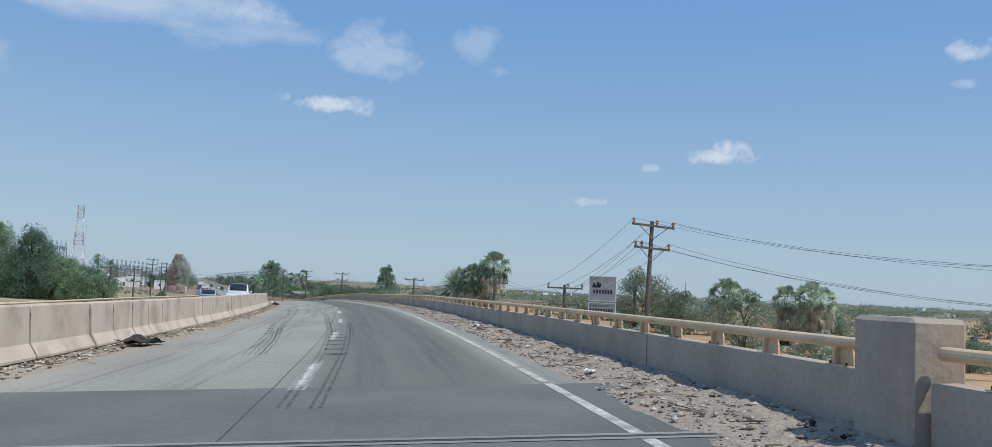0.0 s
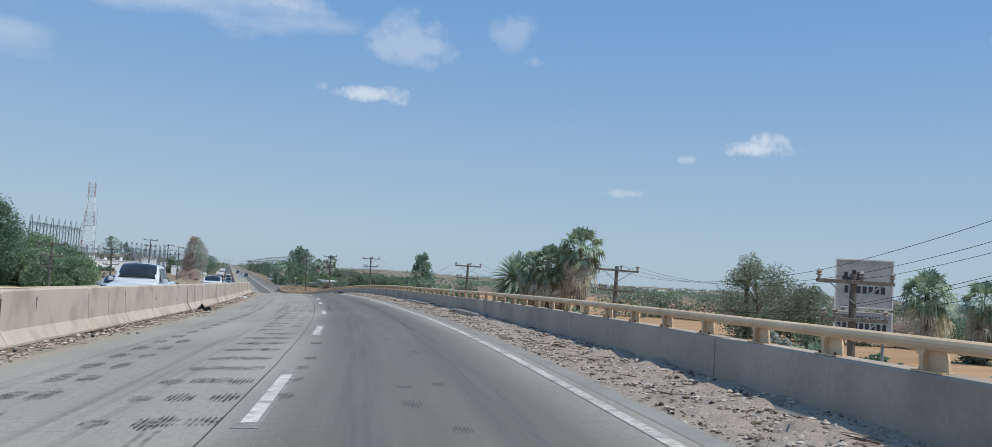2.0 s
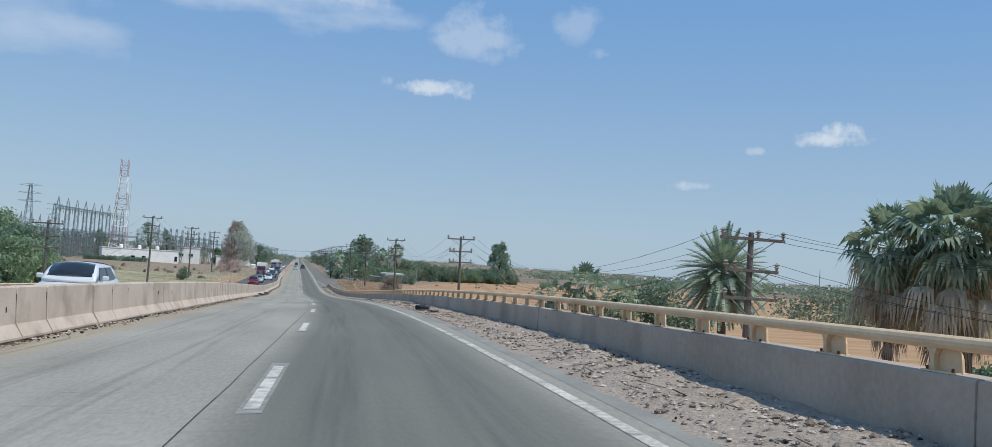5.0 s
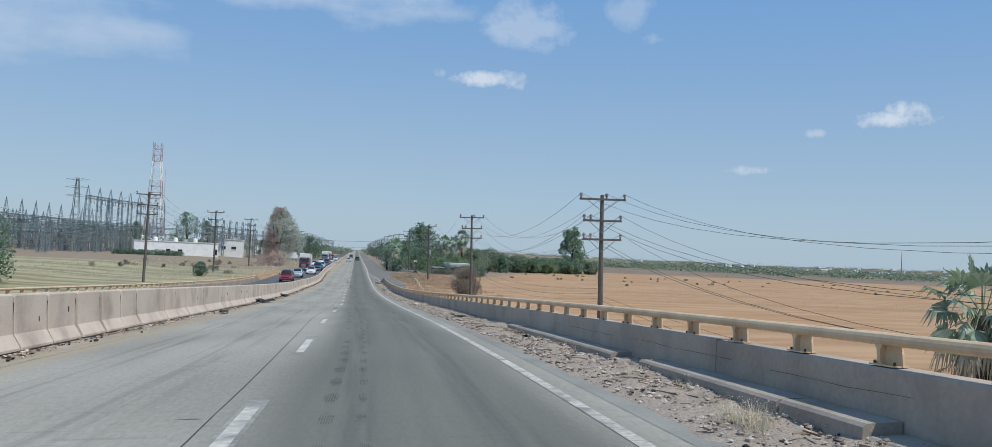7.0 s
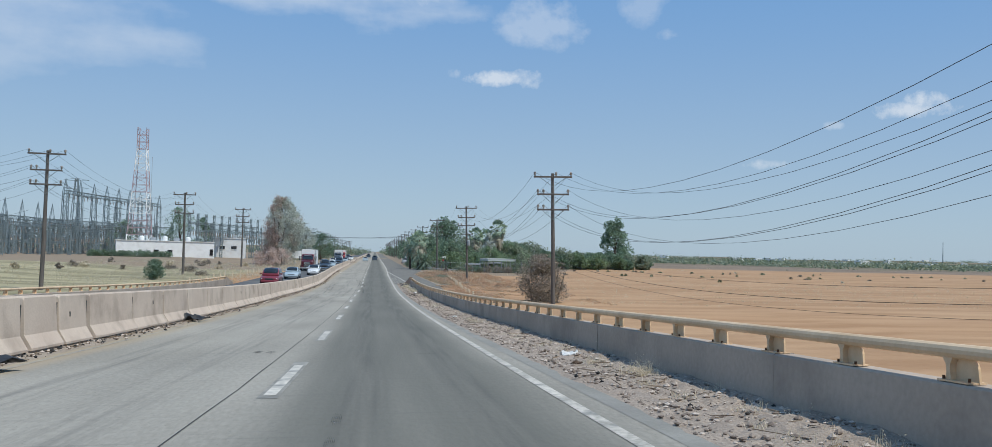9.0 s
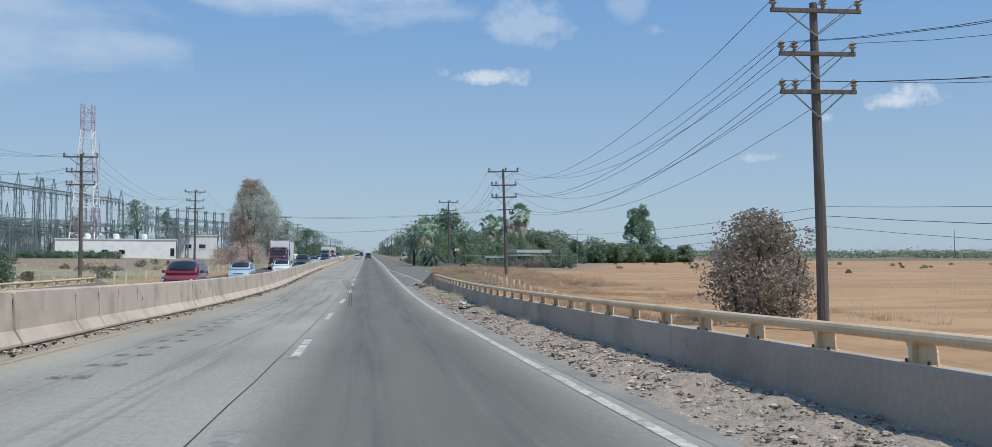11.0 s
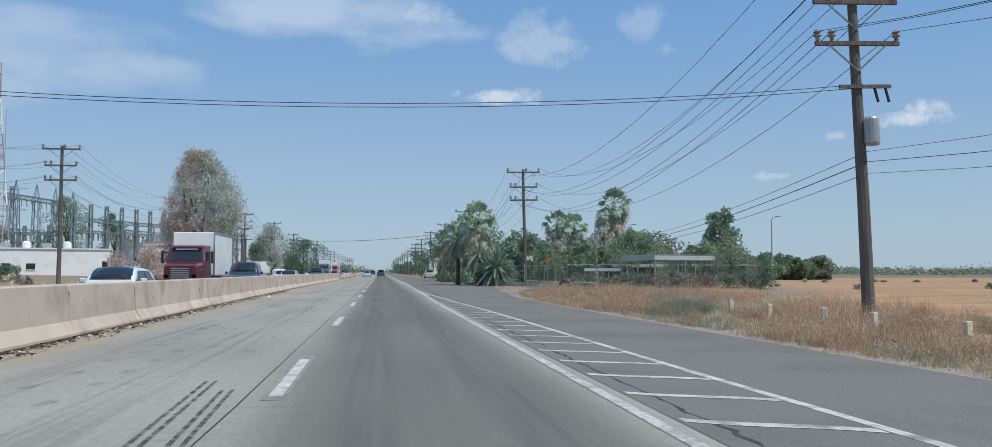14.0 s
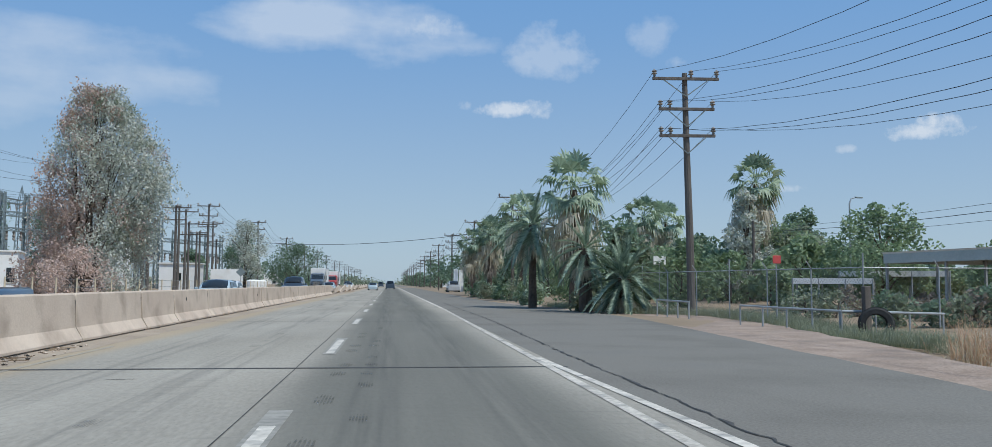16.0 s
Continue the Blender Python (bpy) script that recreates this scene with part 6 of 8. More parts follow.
def gantry(xa, ya, xb, yb, bays, height, spike, beam, label):
    """Lattice columns in a row joined by a lattice beam."""
    t = thing("substation_gantry")
    tagged(t, label, "gantry", "substation gantries")
    spots = [(xa + (xb - xa) * i / bays, ya + (yb - ya) * i / bays) for i in range(bays + 1)]
    for x, y in spots:
        bm = bmesh.new()
        z = ground_z(x, y) - 0.2
        lattice(bm, (x, y, z), (x, y, z + height), 2.4, 1.5, 10, 0.15, spike)
        part("column", bm, "steel_dark", t)
    for i, ((x0, y0), (x1, y1)) in enumerate(zip(spots, spots[1:])):
        bm = bmesh.new()
        lattice(bm, (x0, y0, ground_z(x0, y0) + beam), (x1, y1, ground_z(x1, y1) + beam), 1.2, 1.2, 8, 0.14)
        part("beam", bm, "steel_dark", t)
        for s in (0.25, 0.5, 0.75):
            bm = bmesh.new()
            x, y = x0 + (x1 - x0) * s, y0 + (y1 - y0) * s
            tube(bm, (x, y, ground_z(x, y) + beam - 0.5), (x + 0.3, y, ground_z(x, y) + beam - 2.6), 0.13, 0.13, 5)
            part("insulator_string", bm, "porcelain", t)


gantry(-111.2, 554, -102.1, 653.2, 8, 22.7, 4.8, 22.4, "tall grey lattice gantry with pointed columns in the substation")
gantry(-128, 470, -128, 620, 10, 13.5, 6.0, 12.5, "grey lattice gantry with pointed columns behind the first row")
gantry(-165, 470, -100, 470, 4, 9.0, 4.5, 8.5, "low grey lattice gantry at the substation's edge")
gantry(-108, 500, -108, 610, 8, 9.5, 0.0, 9.3, "low grey lattice busbar gantry")


def busbar(xa, ya, xb, yb, bays, height, rise, label):
    """Slim posts rising through two pipe beams, with insulators hung between them."""
    t = thing("busbar_frame")
    tagged(t, label, "busbar frame", "substation gantries")
    spots = [(xa + (xb - xa) * i / bays, ya + (yb - ya) * i / bays) for i in range(bays + 1)]
    for x, y in spots:
        z = ground_z(x, y) - 0.2
        bm = bmesh.new()
        lattice(bm, (x, y, z), (x, y, z + height + rise), 0.85, 0.6, 8, 0.13)
        part("column", bm, "steel_dark", t)
    for (x0, y0), (x1, y1) in zip(spots, spots[1:]):
        for h, w in ((height, 0.7), (height - 2.6, 0.5)):
            bm = bmesh.new()
            lattice(bm, (x0, y0, ground_z(x0, y0) + h), (x1, y1, ground_z(x1, y1) + h), w, w, 4, 0.13)
            part("beam", bm, "steel_dark", t)
        for s in (0.2, 0.5, 0.8):
            bm = bmesh.new()
            x, y = x0 + (x1 - x0) * s, y0 + (y1 - y0) * s
            z = ground_z(x, y) + height - 2.8
            lathe(bm, [(0.05, -1.7), (0.26, -1.5), (0.14, -1.2), (0.28, -0.9), (0.14, -0.6), (0.26, -0.3), (0.08, 0.0)], 6, Matrix.Translation((x, y, z)))
            part("insulator_string", bm, "porcelain", t)


busbar(-66, 546, -47.0, 584, 9, 12.2, 3.8, "grey busbar frame with a row of hanging insulators")
busbar(-62, 566, -40, 612, 9, 10.5, 2.6, "grey busbar frame with a row of hanging insulators")
gantry(-112, 530, -92, 600, 7, 11.5, 0.0, 11.3, "lower grey lattice beam row in front of the tall gantry")
gantry(-120, 520, -160, 545, 5, 11.0, 4.0, 10.5, "low grey lattice gantry crossing the yard")
gantry(-165, 520, -165, 640, 7, 13.0, 5.0, 12.0, "far grey lattice gantry in the substation")
for xa, ya, xb, yb, n, h, r in ((-172, 508, -96, 514, 13, 6.5, 1.6), (-170, 528, -94, 536, 13, 8.2, 2.0), (-168, 556, -98, 566, 12, 9.6, 2.4), (-150, 590, -84, 600, 11, 11.0, 2.4)):
    busbar(xa, ya, xb, yb, n, h, r, "long grey busbar frame crossing the substation yard")
for k in range(76):
    x, y = rng.uniform(-172, -88), rng.uniform(500, 610)
    z = ground_z(x, y)
    t = thing("switchgear", Matrix.Translation((x, y, z)))
    tagged(t, "grey switchgear post with brown insulators", "switchgear", "switchgear posts")
    bm = bmesh.new()
    h = rng.uniform(3.0, 5.0)
    lattice(bm, (0, 0, -0.2), (0, 0, h), 0.6, 0.6, 4, 0.06)
    box(bm, (0, 0, h), (2.6, 0.35, 0.25))
    part("frame", bm, "steel_dark", t)
    for o in (-1.0, 0, 1.0):
        bm = bmesh.new()
        tube(bm, (o, 0, h), (o, 0, h + 1.6), 0.16, 0.11, 6)
        part("insulator", bm, "porcelain", t)
for k in range(26):
    y0 = 470 + 6 * k
    x0 = rng.choice([-128, -108, -90])
    cable((x0, y0, rng.uniform(9, 15)), (x0 - rng.uniform(18, 38), y0 + rng.uniform(0, 30), rng.uniform(9, 14)), 0.8, 0.035, 8)
# communications mast
t = thing("lattice_mast", Matrix.Translation((-81.5, 540, ground_z(-81.5, 540) - 0.2)))
tagged(t, "tall four-legged lattice mast in faded red and white bands", "mast")
for k in range(6):
    z0, z1 = 45.2 * k / 6, 45.2 * (k + 1) / 6
    w0, w1 = 7.6 - 4.6 * min(1, z0 / 38), 7.6 - 4.6 * min(1, z1 / 38)
    mat, r = ("red_paint", 0.13) if k % 2 else ("white_paint", 0.17)
    rows = []
    for q in range(4):
        w, z = (w0 + (w1 - w0) * q / 3) / 2, z0 + (z1 - z0) * q / 3
        rows.append([Vector((-w, -w, z)), Vector((w, -w, z)), Vector((w, w, z)), Vector((-w, w, z))])
    for i in range(4):
        j = (i + 1) % 4
        bm = bmesh.new()
        tube(bm, rows[0][i], rows[3][i], r, r, 5, False)
        part("leg", bm, mat, t)
        for q in range(3):
            bm = bmesh.new()
            tube(bm, *((rows[q][i], rows[q + 1][j]) if (q + i) % 2 else (rows[q][j], rows[q + 1][i])), r * 0.55, r * 0.55, 4, False)
            part("brace", bm, mat, t)
            bm = bmesh.new()
            tube(bm, rows[q][i], rows[q][j], 0.09, 0.09, 4, False)
            part("crossbar", bm, mat, t)
bm = bmesh.new()
tube(bm, (3.4, 0, 0), (3.4, 0, 35), 0.12, 0.05, 5)
part("whip_antenna", bm, "steel", t)
# transmission towers far behind
for x, y, h in ((-223, 910, 52), (-290, 1250, 50)):
    t = thing("transmission_tower", Matrix.Translation((x, y, ground_z(x, y))))
    tagged(t, "distant steel lattice transmission tower with three arms", "pylon", "transmission towers")
    bm = bmesh.new()
    lattice(bm, (0, 0, 0), (0, 0, h), 8, 1.6, 10, 0.28)
    part("tower_body", bm, "steel_dark", t)
    for z in (0.72, 0.85, 0.97):
        bm = bmesh.new()
        for s in (-1, 1):
            tube(bm, (0, 0, h * z), (s * 9, 0, h * z + 0.6), 0.3, 0.12, 4)
            tube(bm, (0, 0, h * z + 2), (s * 9, 0, h * z + 0.6), 0.2, 0.12, 4)
        part("tower_arm", bm, "steel_dark", t)


def building(x0, x1, y0, y1, z0, height, label, windows, mat="white_paint", tanks=0, turn=0.0):
    t = thing("building")
    tagged(t, label, "building")
    w, d = x1 - x0, y1 - y0
    if turn:
        piv = Vector(((x0 + x1) / 2, (y0 + y1) / 2, 0))
        t.matrix_basis = Matrix.Translation(piv) @ Matrix.Rotation(radians(turn), 4, "Z") @ Matrix.Translation(-piv)
    bm = bmesh.new()
    box(bm, ((x0 + x1) / 2, (y0 + y1) / 2, z0 + height / 2 - 0.5), (w, d, height + 1))
    part("wall", bm, mat, t)
    bm = bmesh.new()
    box(bm, ((x0 + x1) / 2, (y0 + y1) / 2, z0 + height + 0.10), (w + 0.5, d + 0.5, 0.22))
    part("roof", bm, mat, t)
    for fx, fz, fw, fh in windows:
        bm = bmesh.new()
        box(bm, (x0 + w * fx, y0 - 0.01, z0 + fz), (fw, 0.12, fh))
        win = part("window", bm, "glass", t)
        bm = bmesh.new()
        box(bm, (x0 + w * fx, y0 - 0.05, z0 + fz - fh / 2 - 0.06), (fw + 0.2, 0.2, 0.1))
        part("sill", bm, mat, win)
    for k in range(tanks):
        bm = bmesh.new()
        x = x0 + w * (0.2 + 0.6 * (k + 0.5) / tanks)
        if k % 2:
            box(bm, (x, y0 + d / 2, z0 + height + 0.75), (1.8, 1.4, 1.1), 0, 0.05)
            part("cooling_unit", bm, "steel", t)
        else:
            m = Matrix.Translation((x, y0 + d / 2, z0 + height + 0.2))
            lathe(bm, [(0, 0), (0.75, 0), (0.8, 0.3), (0.8, 1.2), (0.5, 1.5), (0, 1.6)], 14, m)
            part("water_tank", bm, "white_paint", t)
    return t


building(-87.7, -56.2, 530.6, 542.2, 1.0, 5.1, "long flat-roofed white building at the substation", [(0.40, 1.6, 1.6, 1.2), (0.54, 1.6, 1.6, 1.2), (0.97, 1.6, 1.1, 2.2)], tanks=5, turn=17)
building(-61, -50, 566, 574, 1.0, 7.0, "white service building behind the busbars", [(0.3, 3.5, 2, 1.2), (0.7, 3.5, 2, 1.2)], tanks=2)
building(-41, -34.5, 560, 566, 0.8, 4.2, "small cream guard house beside the road", [(0.5, 1.8, 1.2, 1.4)])
for k in range(10):
    x = -58 - 2.8 * k + rng.uniform(-1, 1)
    building(x, x + rng.uniform(9, 16), 690 + 52 * k, 702 + 52 * k, 0, rng.uniform(3.5, 6), "low pale roadside building far down the road", [(0.3, 2, 1.6, 1.2), (0.7, 2, 1.6, 1.2)])
    x = 22 + rng.uniform(0, 14)
    building(x, x + rng.uniform(8, 14), 600 + 60 * k, 612 + 60 * k, 0, rng.uniform(3, 5), "low pale roadside building far down the road", [(0.5, 1.8, 1.6, 1.2)])
# white panels and tanks at the roadside beyond the trees
bm = bmesh.new()
box(bm, (-27, 548, 2.6), (5.2, 0.2, 2.6), 0.1)
tagged(link("notice_board", bm, "white_paint"), "blank white roadside panel on the ground", "panel")
sign = thing("warning_sign", Matrix.Translation((-24.3, 545.5, 0)))
tagged(sign, "diamond road sign seen from its grey back", "road sign")
bm = bmesh.new()
tube(bm, (0, 0, -0.2), (0, 0, 3.6), 0.06, 0.06, 6)
part("post", bm, "steel", sign)
bm = bmesh.new()
box(bm, (0, 0, 0), (1.1, 0.04, 1.1), 0, 0.01)
bmesh.ops.rotate(bm, verts=bm.verts, cent=(0, 0, 0), matrix=Matrix.Rotation(radians(45), 3, "Y"))
bmesh.ops.translate(bm, verts=bm.verts, vec=(0, -0.08, 3.4))
part("sign_plate", bm, "steel_dark", sign)
for k in range(3):
    bm = bmesh.new()
    lathe(bm, [(0, 0), (1.15, 0), (1.2, 0.2), (1.2, 1.9), (0.9, 2.15), (0, 2.2)], 14, Matrix.Translation((-23.4 - 0.2 * k, 553 + 5.5 * k, 0)))
    tagged(link("white_tank", bm, "white_paint"), "squat white roadside water tank", "tank", "white tanks")
# wire fence of the yard
t = thing("yard_fence")
tagged(t, "low pale post fence around the substation yard", "fence")
for k in range(30):
    bm = bmesh.new()
    x, y = -22.5 - 0.0 * k, 452 + 4 * k
    tube(bm, (x, y, 0), (x, y, 1.9), 0.06, 0.06, 5)
    part("fence_post", bm, "post_white", t)
bm = bmesh.new()
for z in (0.6, 1.2, 1.8):
    tube(bm, (-22.5, 452, z), (-22.5, 568, z), 0.015, 0.015, 3)
part("fence_wire", bm, "steel_dark", t)


# ---------------------------------------------------------------- concrete markers, grass and rubble
def marker(x, y, h, rz):
    bm = bmesh.new()
    box(bm, (0, 0, h / 2 - 0.1), (0.16, 0.16, h + 0.2), 0, 0.02)
    ob = link("concrete_post", bm, "post_white")
    ob.matrix_basis = Matrix.Translation((x, y, ground_z(x, y) - 0.05)) @ Matrix.Rotation(rz, 4, "Z") @ Matrix.Rotation(rng.uniform(-0.06, 0.06), 4, "X")
    tagged(ob, "short whitewashed concrete fence post in dry grass", "post", "concrete fence posts")


y = 312.0
while y < 382:
    marker(11.0 + 0.045 * (y - 315) + rng.uniform(-0.15, 0.15), y, rng.uniform(0.66, 0.8), rng.uniform(-0.2, 0.2))
    y += rng.uniform(2.9, 4.2)
y = 328.0
while y < 420:
    marker(-21.3 + rng.uniform(-0.2, 0.2), y, rng.uniform(0.95, 1.2), rng.uniform(-0.2, 0.2))
    y += rng.uniform(3.8, 7.0)


def grass(name, spots, mat, label, height, blades, width=0.02, seed=1, lean=0.5, heads=0.0, spread=0.10):
    """Tufts of thin bent stalks, some with a loose seed head; spots: rows of x, y, z, scale."""
    g = np.random.default_rng(seed)
    spots = np.array(spots, float)
    n = len(spots) * blades
    base = np.repeat(spots[:, :3], blades, 0) + g.normal(size=(n, 3)) * (spread, spread, 0)
    sc = np.repeat(spots[:, 3:4], blades, 0)
    a = g.uniform(0, 2 * np.pi, n)
    flat = np.stack([np.cos(a), np.sin(a), 0 * a], 1)
    h = height * sc * g.uniform(0.3, 1.15, (n, 1))
    bend = lean * g.uniform(0.0, 1.0, (n, 1)) ** 1.3
    mid = base + flat * h * bend * 0.4 + (0, 0, 1) * h * 0.6
    tip = base + flat * h * bend + (0, 0, 1) * h * (1.0 - 0.25 * bend)
    side = np.stack([-np.sin(a), np.cos(a), 0 * a], 1) * width * g.uniform(0.5, 1.3, (n, 1))
    v = np.stack([base - side, base + side, mid + side * 0.8, tip, mid - side * 0.8], 1).reshape(-1, 3)
    k5 = 5 * np.arange(n)[:, None]
    f = (k5 + (0, 1, 2, 4)).tolist() + (k5 + (4, 2, 3)).tolist()
    if heads:
        pick = g.random(n) < heads
        p = tip[pick]
        p = np.concatenate([p + g.normal(size=p.shape) * (0.03, 0.03, 0.05) for k in range(3)])
        hv, hf = leaf_cloud(p, width * 2.6, g, 1.6, 3.0)
        f += (hf + len(v)).tolist()
        v = np.concatenate([v, hv])
    me = bpy.data.meshes.new(name)
    me.from_pydata(v.tolist(), [], f)
    me.materials.append(MAT[mat])
    return tagged(new(name, me), label, "grass", kind="stuff")


TYRE = (17.1, 426.0)      # where the big tyre stands
spots = []
for k in range(13000):
    y = rng.uniform(304, 428)
    lo = side_edge(y, 2) + 0.15 if y > 344 else 9.2
    if y > 398:
        lo += 0.2 + 1.0 * smooth(y, 398, 416)
    x = lo + (24 - lo) * rng.random() ** 1.15
    n0 = noise.noise((x * 0.22, y * 0.22, 0)) + 0.4 * noise.noise((x * 0.9, y * 0.9, 3))
    if y > min(417.5, 384.6 + x / 0.43) + 0.8 * n0 or n0 < 0.0 - 0.2 * smooth(y, 340, 362) or (x > 17.5 and rng.random() < 0.45):
        continue
    if ((x - 12.7) / 1.4) ** 2 + ((y - 381.9) / 3.0) ** 2 < 1:
        continue
    tall = 0.28 + 0.42 * smooth(y, 340, 366) + 0.42 * smooth(y, 376, 396)
    s = tall * (0.3 + 1.35 * max(0, n0 + 0.22))
    spots.append((x, y, ground_z(x, y) - 0.03 if x > 12 else 0.0, s * (0.45 + 0.55 * smooth(x, lo, lo + 1.8))))
cut = int(len(spots) * 0.26)
grass("dry_grass", spots[:cut], "straw", "straw-coloured dry grass beside the slip road", 0.85, 20, 0.006, 1, 1.5, 0.35, 0.16)
grass("red_weeds", spots[cut:], "straw_red", "reddish brown dry weeds among the grass", 0.9, 22, 0.007, 2, 1.5, 0.5, 0.18)
# tangled heaps of dead weeds, knee high, between the stalks
heaps = {"straw": [], "straw_red": [], "leaf_dead": []}
for k in range(300):
    y = 342 + 78 * rng.random() ** 0.8
    x = side_edge(y, 2) + 1.0 + 11 * rng.random() ** 1.3 if y > 352 else rng.uniform(8.5, 20)
    if y > min(418, 384 + x / 0.44):
        continue
    size, rows = rng.uniform(0.4, 1.0) * (0.7 + 0.5 * smooth(y, 370, 395)), heaps[rng.choice(["straw", "straw_red", "straw_red", "leaf_dead"])]
    for j in range(12):
        a, r = rng.uniform(0, 6.28), 0.55 * size * rng.random() ** 0.7
        rows.append((x + r * math.cos(a), y + r * math.sin(a), ground_z(x, y) - 0.03, size * (1.15 - r / size)))
for mt, what in (("straw", "pale tangled heaps of dry weeds"), ("straw_red", "rusty tangled heaps of dry weeds"), ("leaf_dead", "grey-brown tangled heaps of dead weeds")):
    grass("tangled_weeds", heaps[mt], mt, what, 0.85, 26, 0.008, 11, 2.6, 0.5, 0.12)
spots = []
for k in range(1200):
    y = rng.uniform(346, 408)
    x = side_edge(y, 2) + 0.2 + abs(rng.gauss(0, 0.9))
    if noise.noise((x * 0.5, y * 0.3, 8)) > -0.05:
        spots.append((x, y, -0.03, rng.uniform(0.3, 0.9)))
for k in range(1300):
    a = rng.uniform(0, 6.28)
    r = rng.random() ** 0.6
    spots.append((12.7 + 1.3 * r * math.cos(a), 381.9 + 2.6 * r * math.sin(a), -0.05, rng.uniform(0.8, 1.7) * (1.1 - 0.6 * r)))
for k in range(5200):
    y = rng.uniform(418.5, 458)
    x0, x1 = float(np.interp(y, [418, 426, 433, 440, 444, 458], [14.4, 15.2, 16.4, 16.4, 13.4, 11.1])), float(np.interp(y, [418, 422, 440, 458], [15.4, 17.8, 18.4, 13.8]))
    x = x0 + (x1 - x0) * rng.random() ** 1.4 + rng.gauss(0, 0.18)
    if (x - TYRE[0]) ** 2 + (y - TYRE[1]) ** 2 > 0.7:
        spots.append((x, y, max(-0.3, min(0.03, ground_z(x, y) + 0.02)) if x > 15 else 0.03, rng.uniform(0.4, 1.25)))
grass("green_weeds", spots, "weed", "low grey-green weeds along the sandy apron", 0.42, 12, 0.006, 3, 1.0, 0.2, 0.14)
spots = []
for k in range(80):
    y = rng.uniform(341, 346.5)
    p = on_road(y, rng.uniform(4.6, 5.3), 0.04)
    spots.append((*p, rng.uniform(0.2, 0.6)))
for k in range(240):
    y = rng.uniform(325, 340)
    d = 4.35 + 0.85 * rng.random()
    if noise.noise((d * 0.8, y * 0.35, 4)) > 0.05:
        p = on_road(y, d, 0.05)
        spots.append((*p, rng.uniform(0.4, 1.0)))
for yc, dc, r in ((305.2, 5.15, 0.7), (318.9, 4.85, 0.14), (317.8, 4.9, 0.3), (317.4, 5.05, 0.45), (316.9, 5.05, 0.4), (316.2, 5.15, 0.4), (322.5, 4.9, 0.5), (307.2, 5.15, 0.25), (298, 5.1, 0.35), (180.6, 4.3, 0.35), (236, 5.0, 0.3), (333.5, 4.3, 0.6)):
    for k in range(17):
        p = on_road(yc + rng.gauss(0, r), dc - abs(rng.gauss(0, 0.16)), 0.05)
        spots.append((*p, rng.uniform(0.2, 0.85)))
for k in range(22):
    p = on_road(318.9 + rng.gauss(0, 0.12), 4.75 + rng.gauss(0, 0.08), 0.05)
    spots.append((*p, rng.uniform(0.8, 1.7)))
for k in range(60):
    p = on_road(317.3 + rng.gauss(0, 0.45), 4.95 + rng.gauss(0, 0.16), 0.08)
    spots.append((*p, rng.uniform(0.5, 1.1)))
for k in range(300):
    y = rng.uniform(150, 300)
    p = on_road(y, rng.uniform(4.3, 5.25), 0.05)
    spots.append((*p, rng.uniform(0.15, 0.5)))
grass("verge_grass", spots, "straw", "dry grass tufts growing in the rubble verge", 0.40, 24, 0.0034, 4, 1.7, 0.3, 0.09)
spots = []
for k in range(6500):
    x, y = -18.5 - 42 * rng.random() ** 1.3, rng.uniform(322, 470)
    if noise.noise((x * 0.2, y * 0.12, 9)) > -0.1:
        spots.append((x, y, ground_z(x, y) - 0.02, rng.uniform(0.4, 1.1)))
grass("pasture_weeds", spots, "straw", "dry weeds along the pasture's edge", 0.6, 9, 0.008, 5, 1.0, 0.3, 0.2)
spots = []
for k in range(2600):
    x = rng.uniform(18, 120)
    y = rng.choice([rng.uniform(304, 470), rng.uniform(304, 380), 512 + 0.3 * x + rng.gauss(0, 5)])
    spots.append((x, y, ground_z(x, y) - 0.02, rng.uniform(0.3, 0.9)))
grass("field_stubble_tufts", spots, "straw", "scattered straw tufts in the stubble field", 0.5, 9, 0.008, 6, 1.2, 0.3, 0.25)


def rubble(name, rows, mat, label, seed, sizes):
    """Squashed, knocked-about stones."""
    g = np.random.default_rng(seed)
    ico = [(0, 0, 1), (0.9, 0, 0.3), (0.28, 0.85, 0.35), (-0.72, 0.53, 0.3), (-0.72, -0.53, 0.35), (0.28, -0.85, 0.3), (0.5, 0.4, -0.5), (-0.6, 0.1, -0.5), (0.2, -0.6, -0.5)]
    tri = [(0, 1, 2), (0, 2, 3), (0, 3, 4), (0, 4, 5), (0, 5, 1), (1, 6, 2), (2, 6, 7), (2, 7, 3), (3, 7, 4), (4, 7, 8), (4, 8, 5), (5, 8, 1), (1, 8, 6)]
    v, f = [], []
    for p in rows:
        s = sizes[0] + (sizes[1] - sizes[0]) * g.random() ** 3
        a, sq = g.uniform(0, 6.28), g.uniform(0.45, 0.9)
        k = len(v)
        for q in ico:
            q = np.array(q) * g.uniform(0.75, 1.25, 3) * s
            v.append((p[0] + q[0] * math.cos(a) - q[1] * math.sin(a), p[1] + q[0] * math.sin(a) + q[1] * math.cos(a), p[2] + q[2] * sq))
        f += [tuple(i + k for i in t) for t in tri]
    return tagged(raw(name, v, f, mat), label, "rubble", kind="stuff")


def verge_spots(n, seed, lo=3.62, hi=5.3, y0=-20, y1=345):
    g = random.Random(seed)
    out = []
    for k in range(n):
        y = g.uniform(y0, y1)
        d = lo + (hi - lo) * g.random() ** 0.9
        out.append(on_road(y, d, 0.02 + 0.06 * (d - 3.6) / 1.7 + 0.075 * noise.noise(on_road(y, d) * 0.9) * 0.9 + 0.04 * heaped(y) * min(1.0, max(0.0, d - 4.41) / 0.42)))
    return out


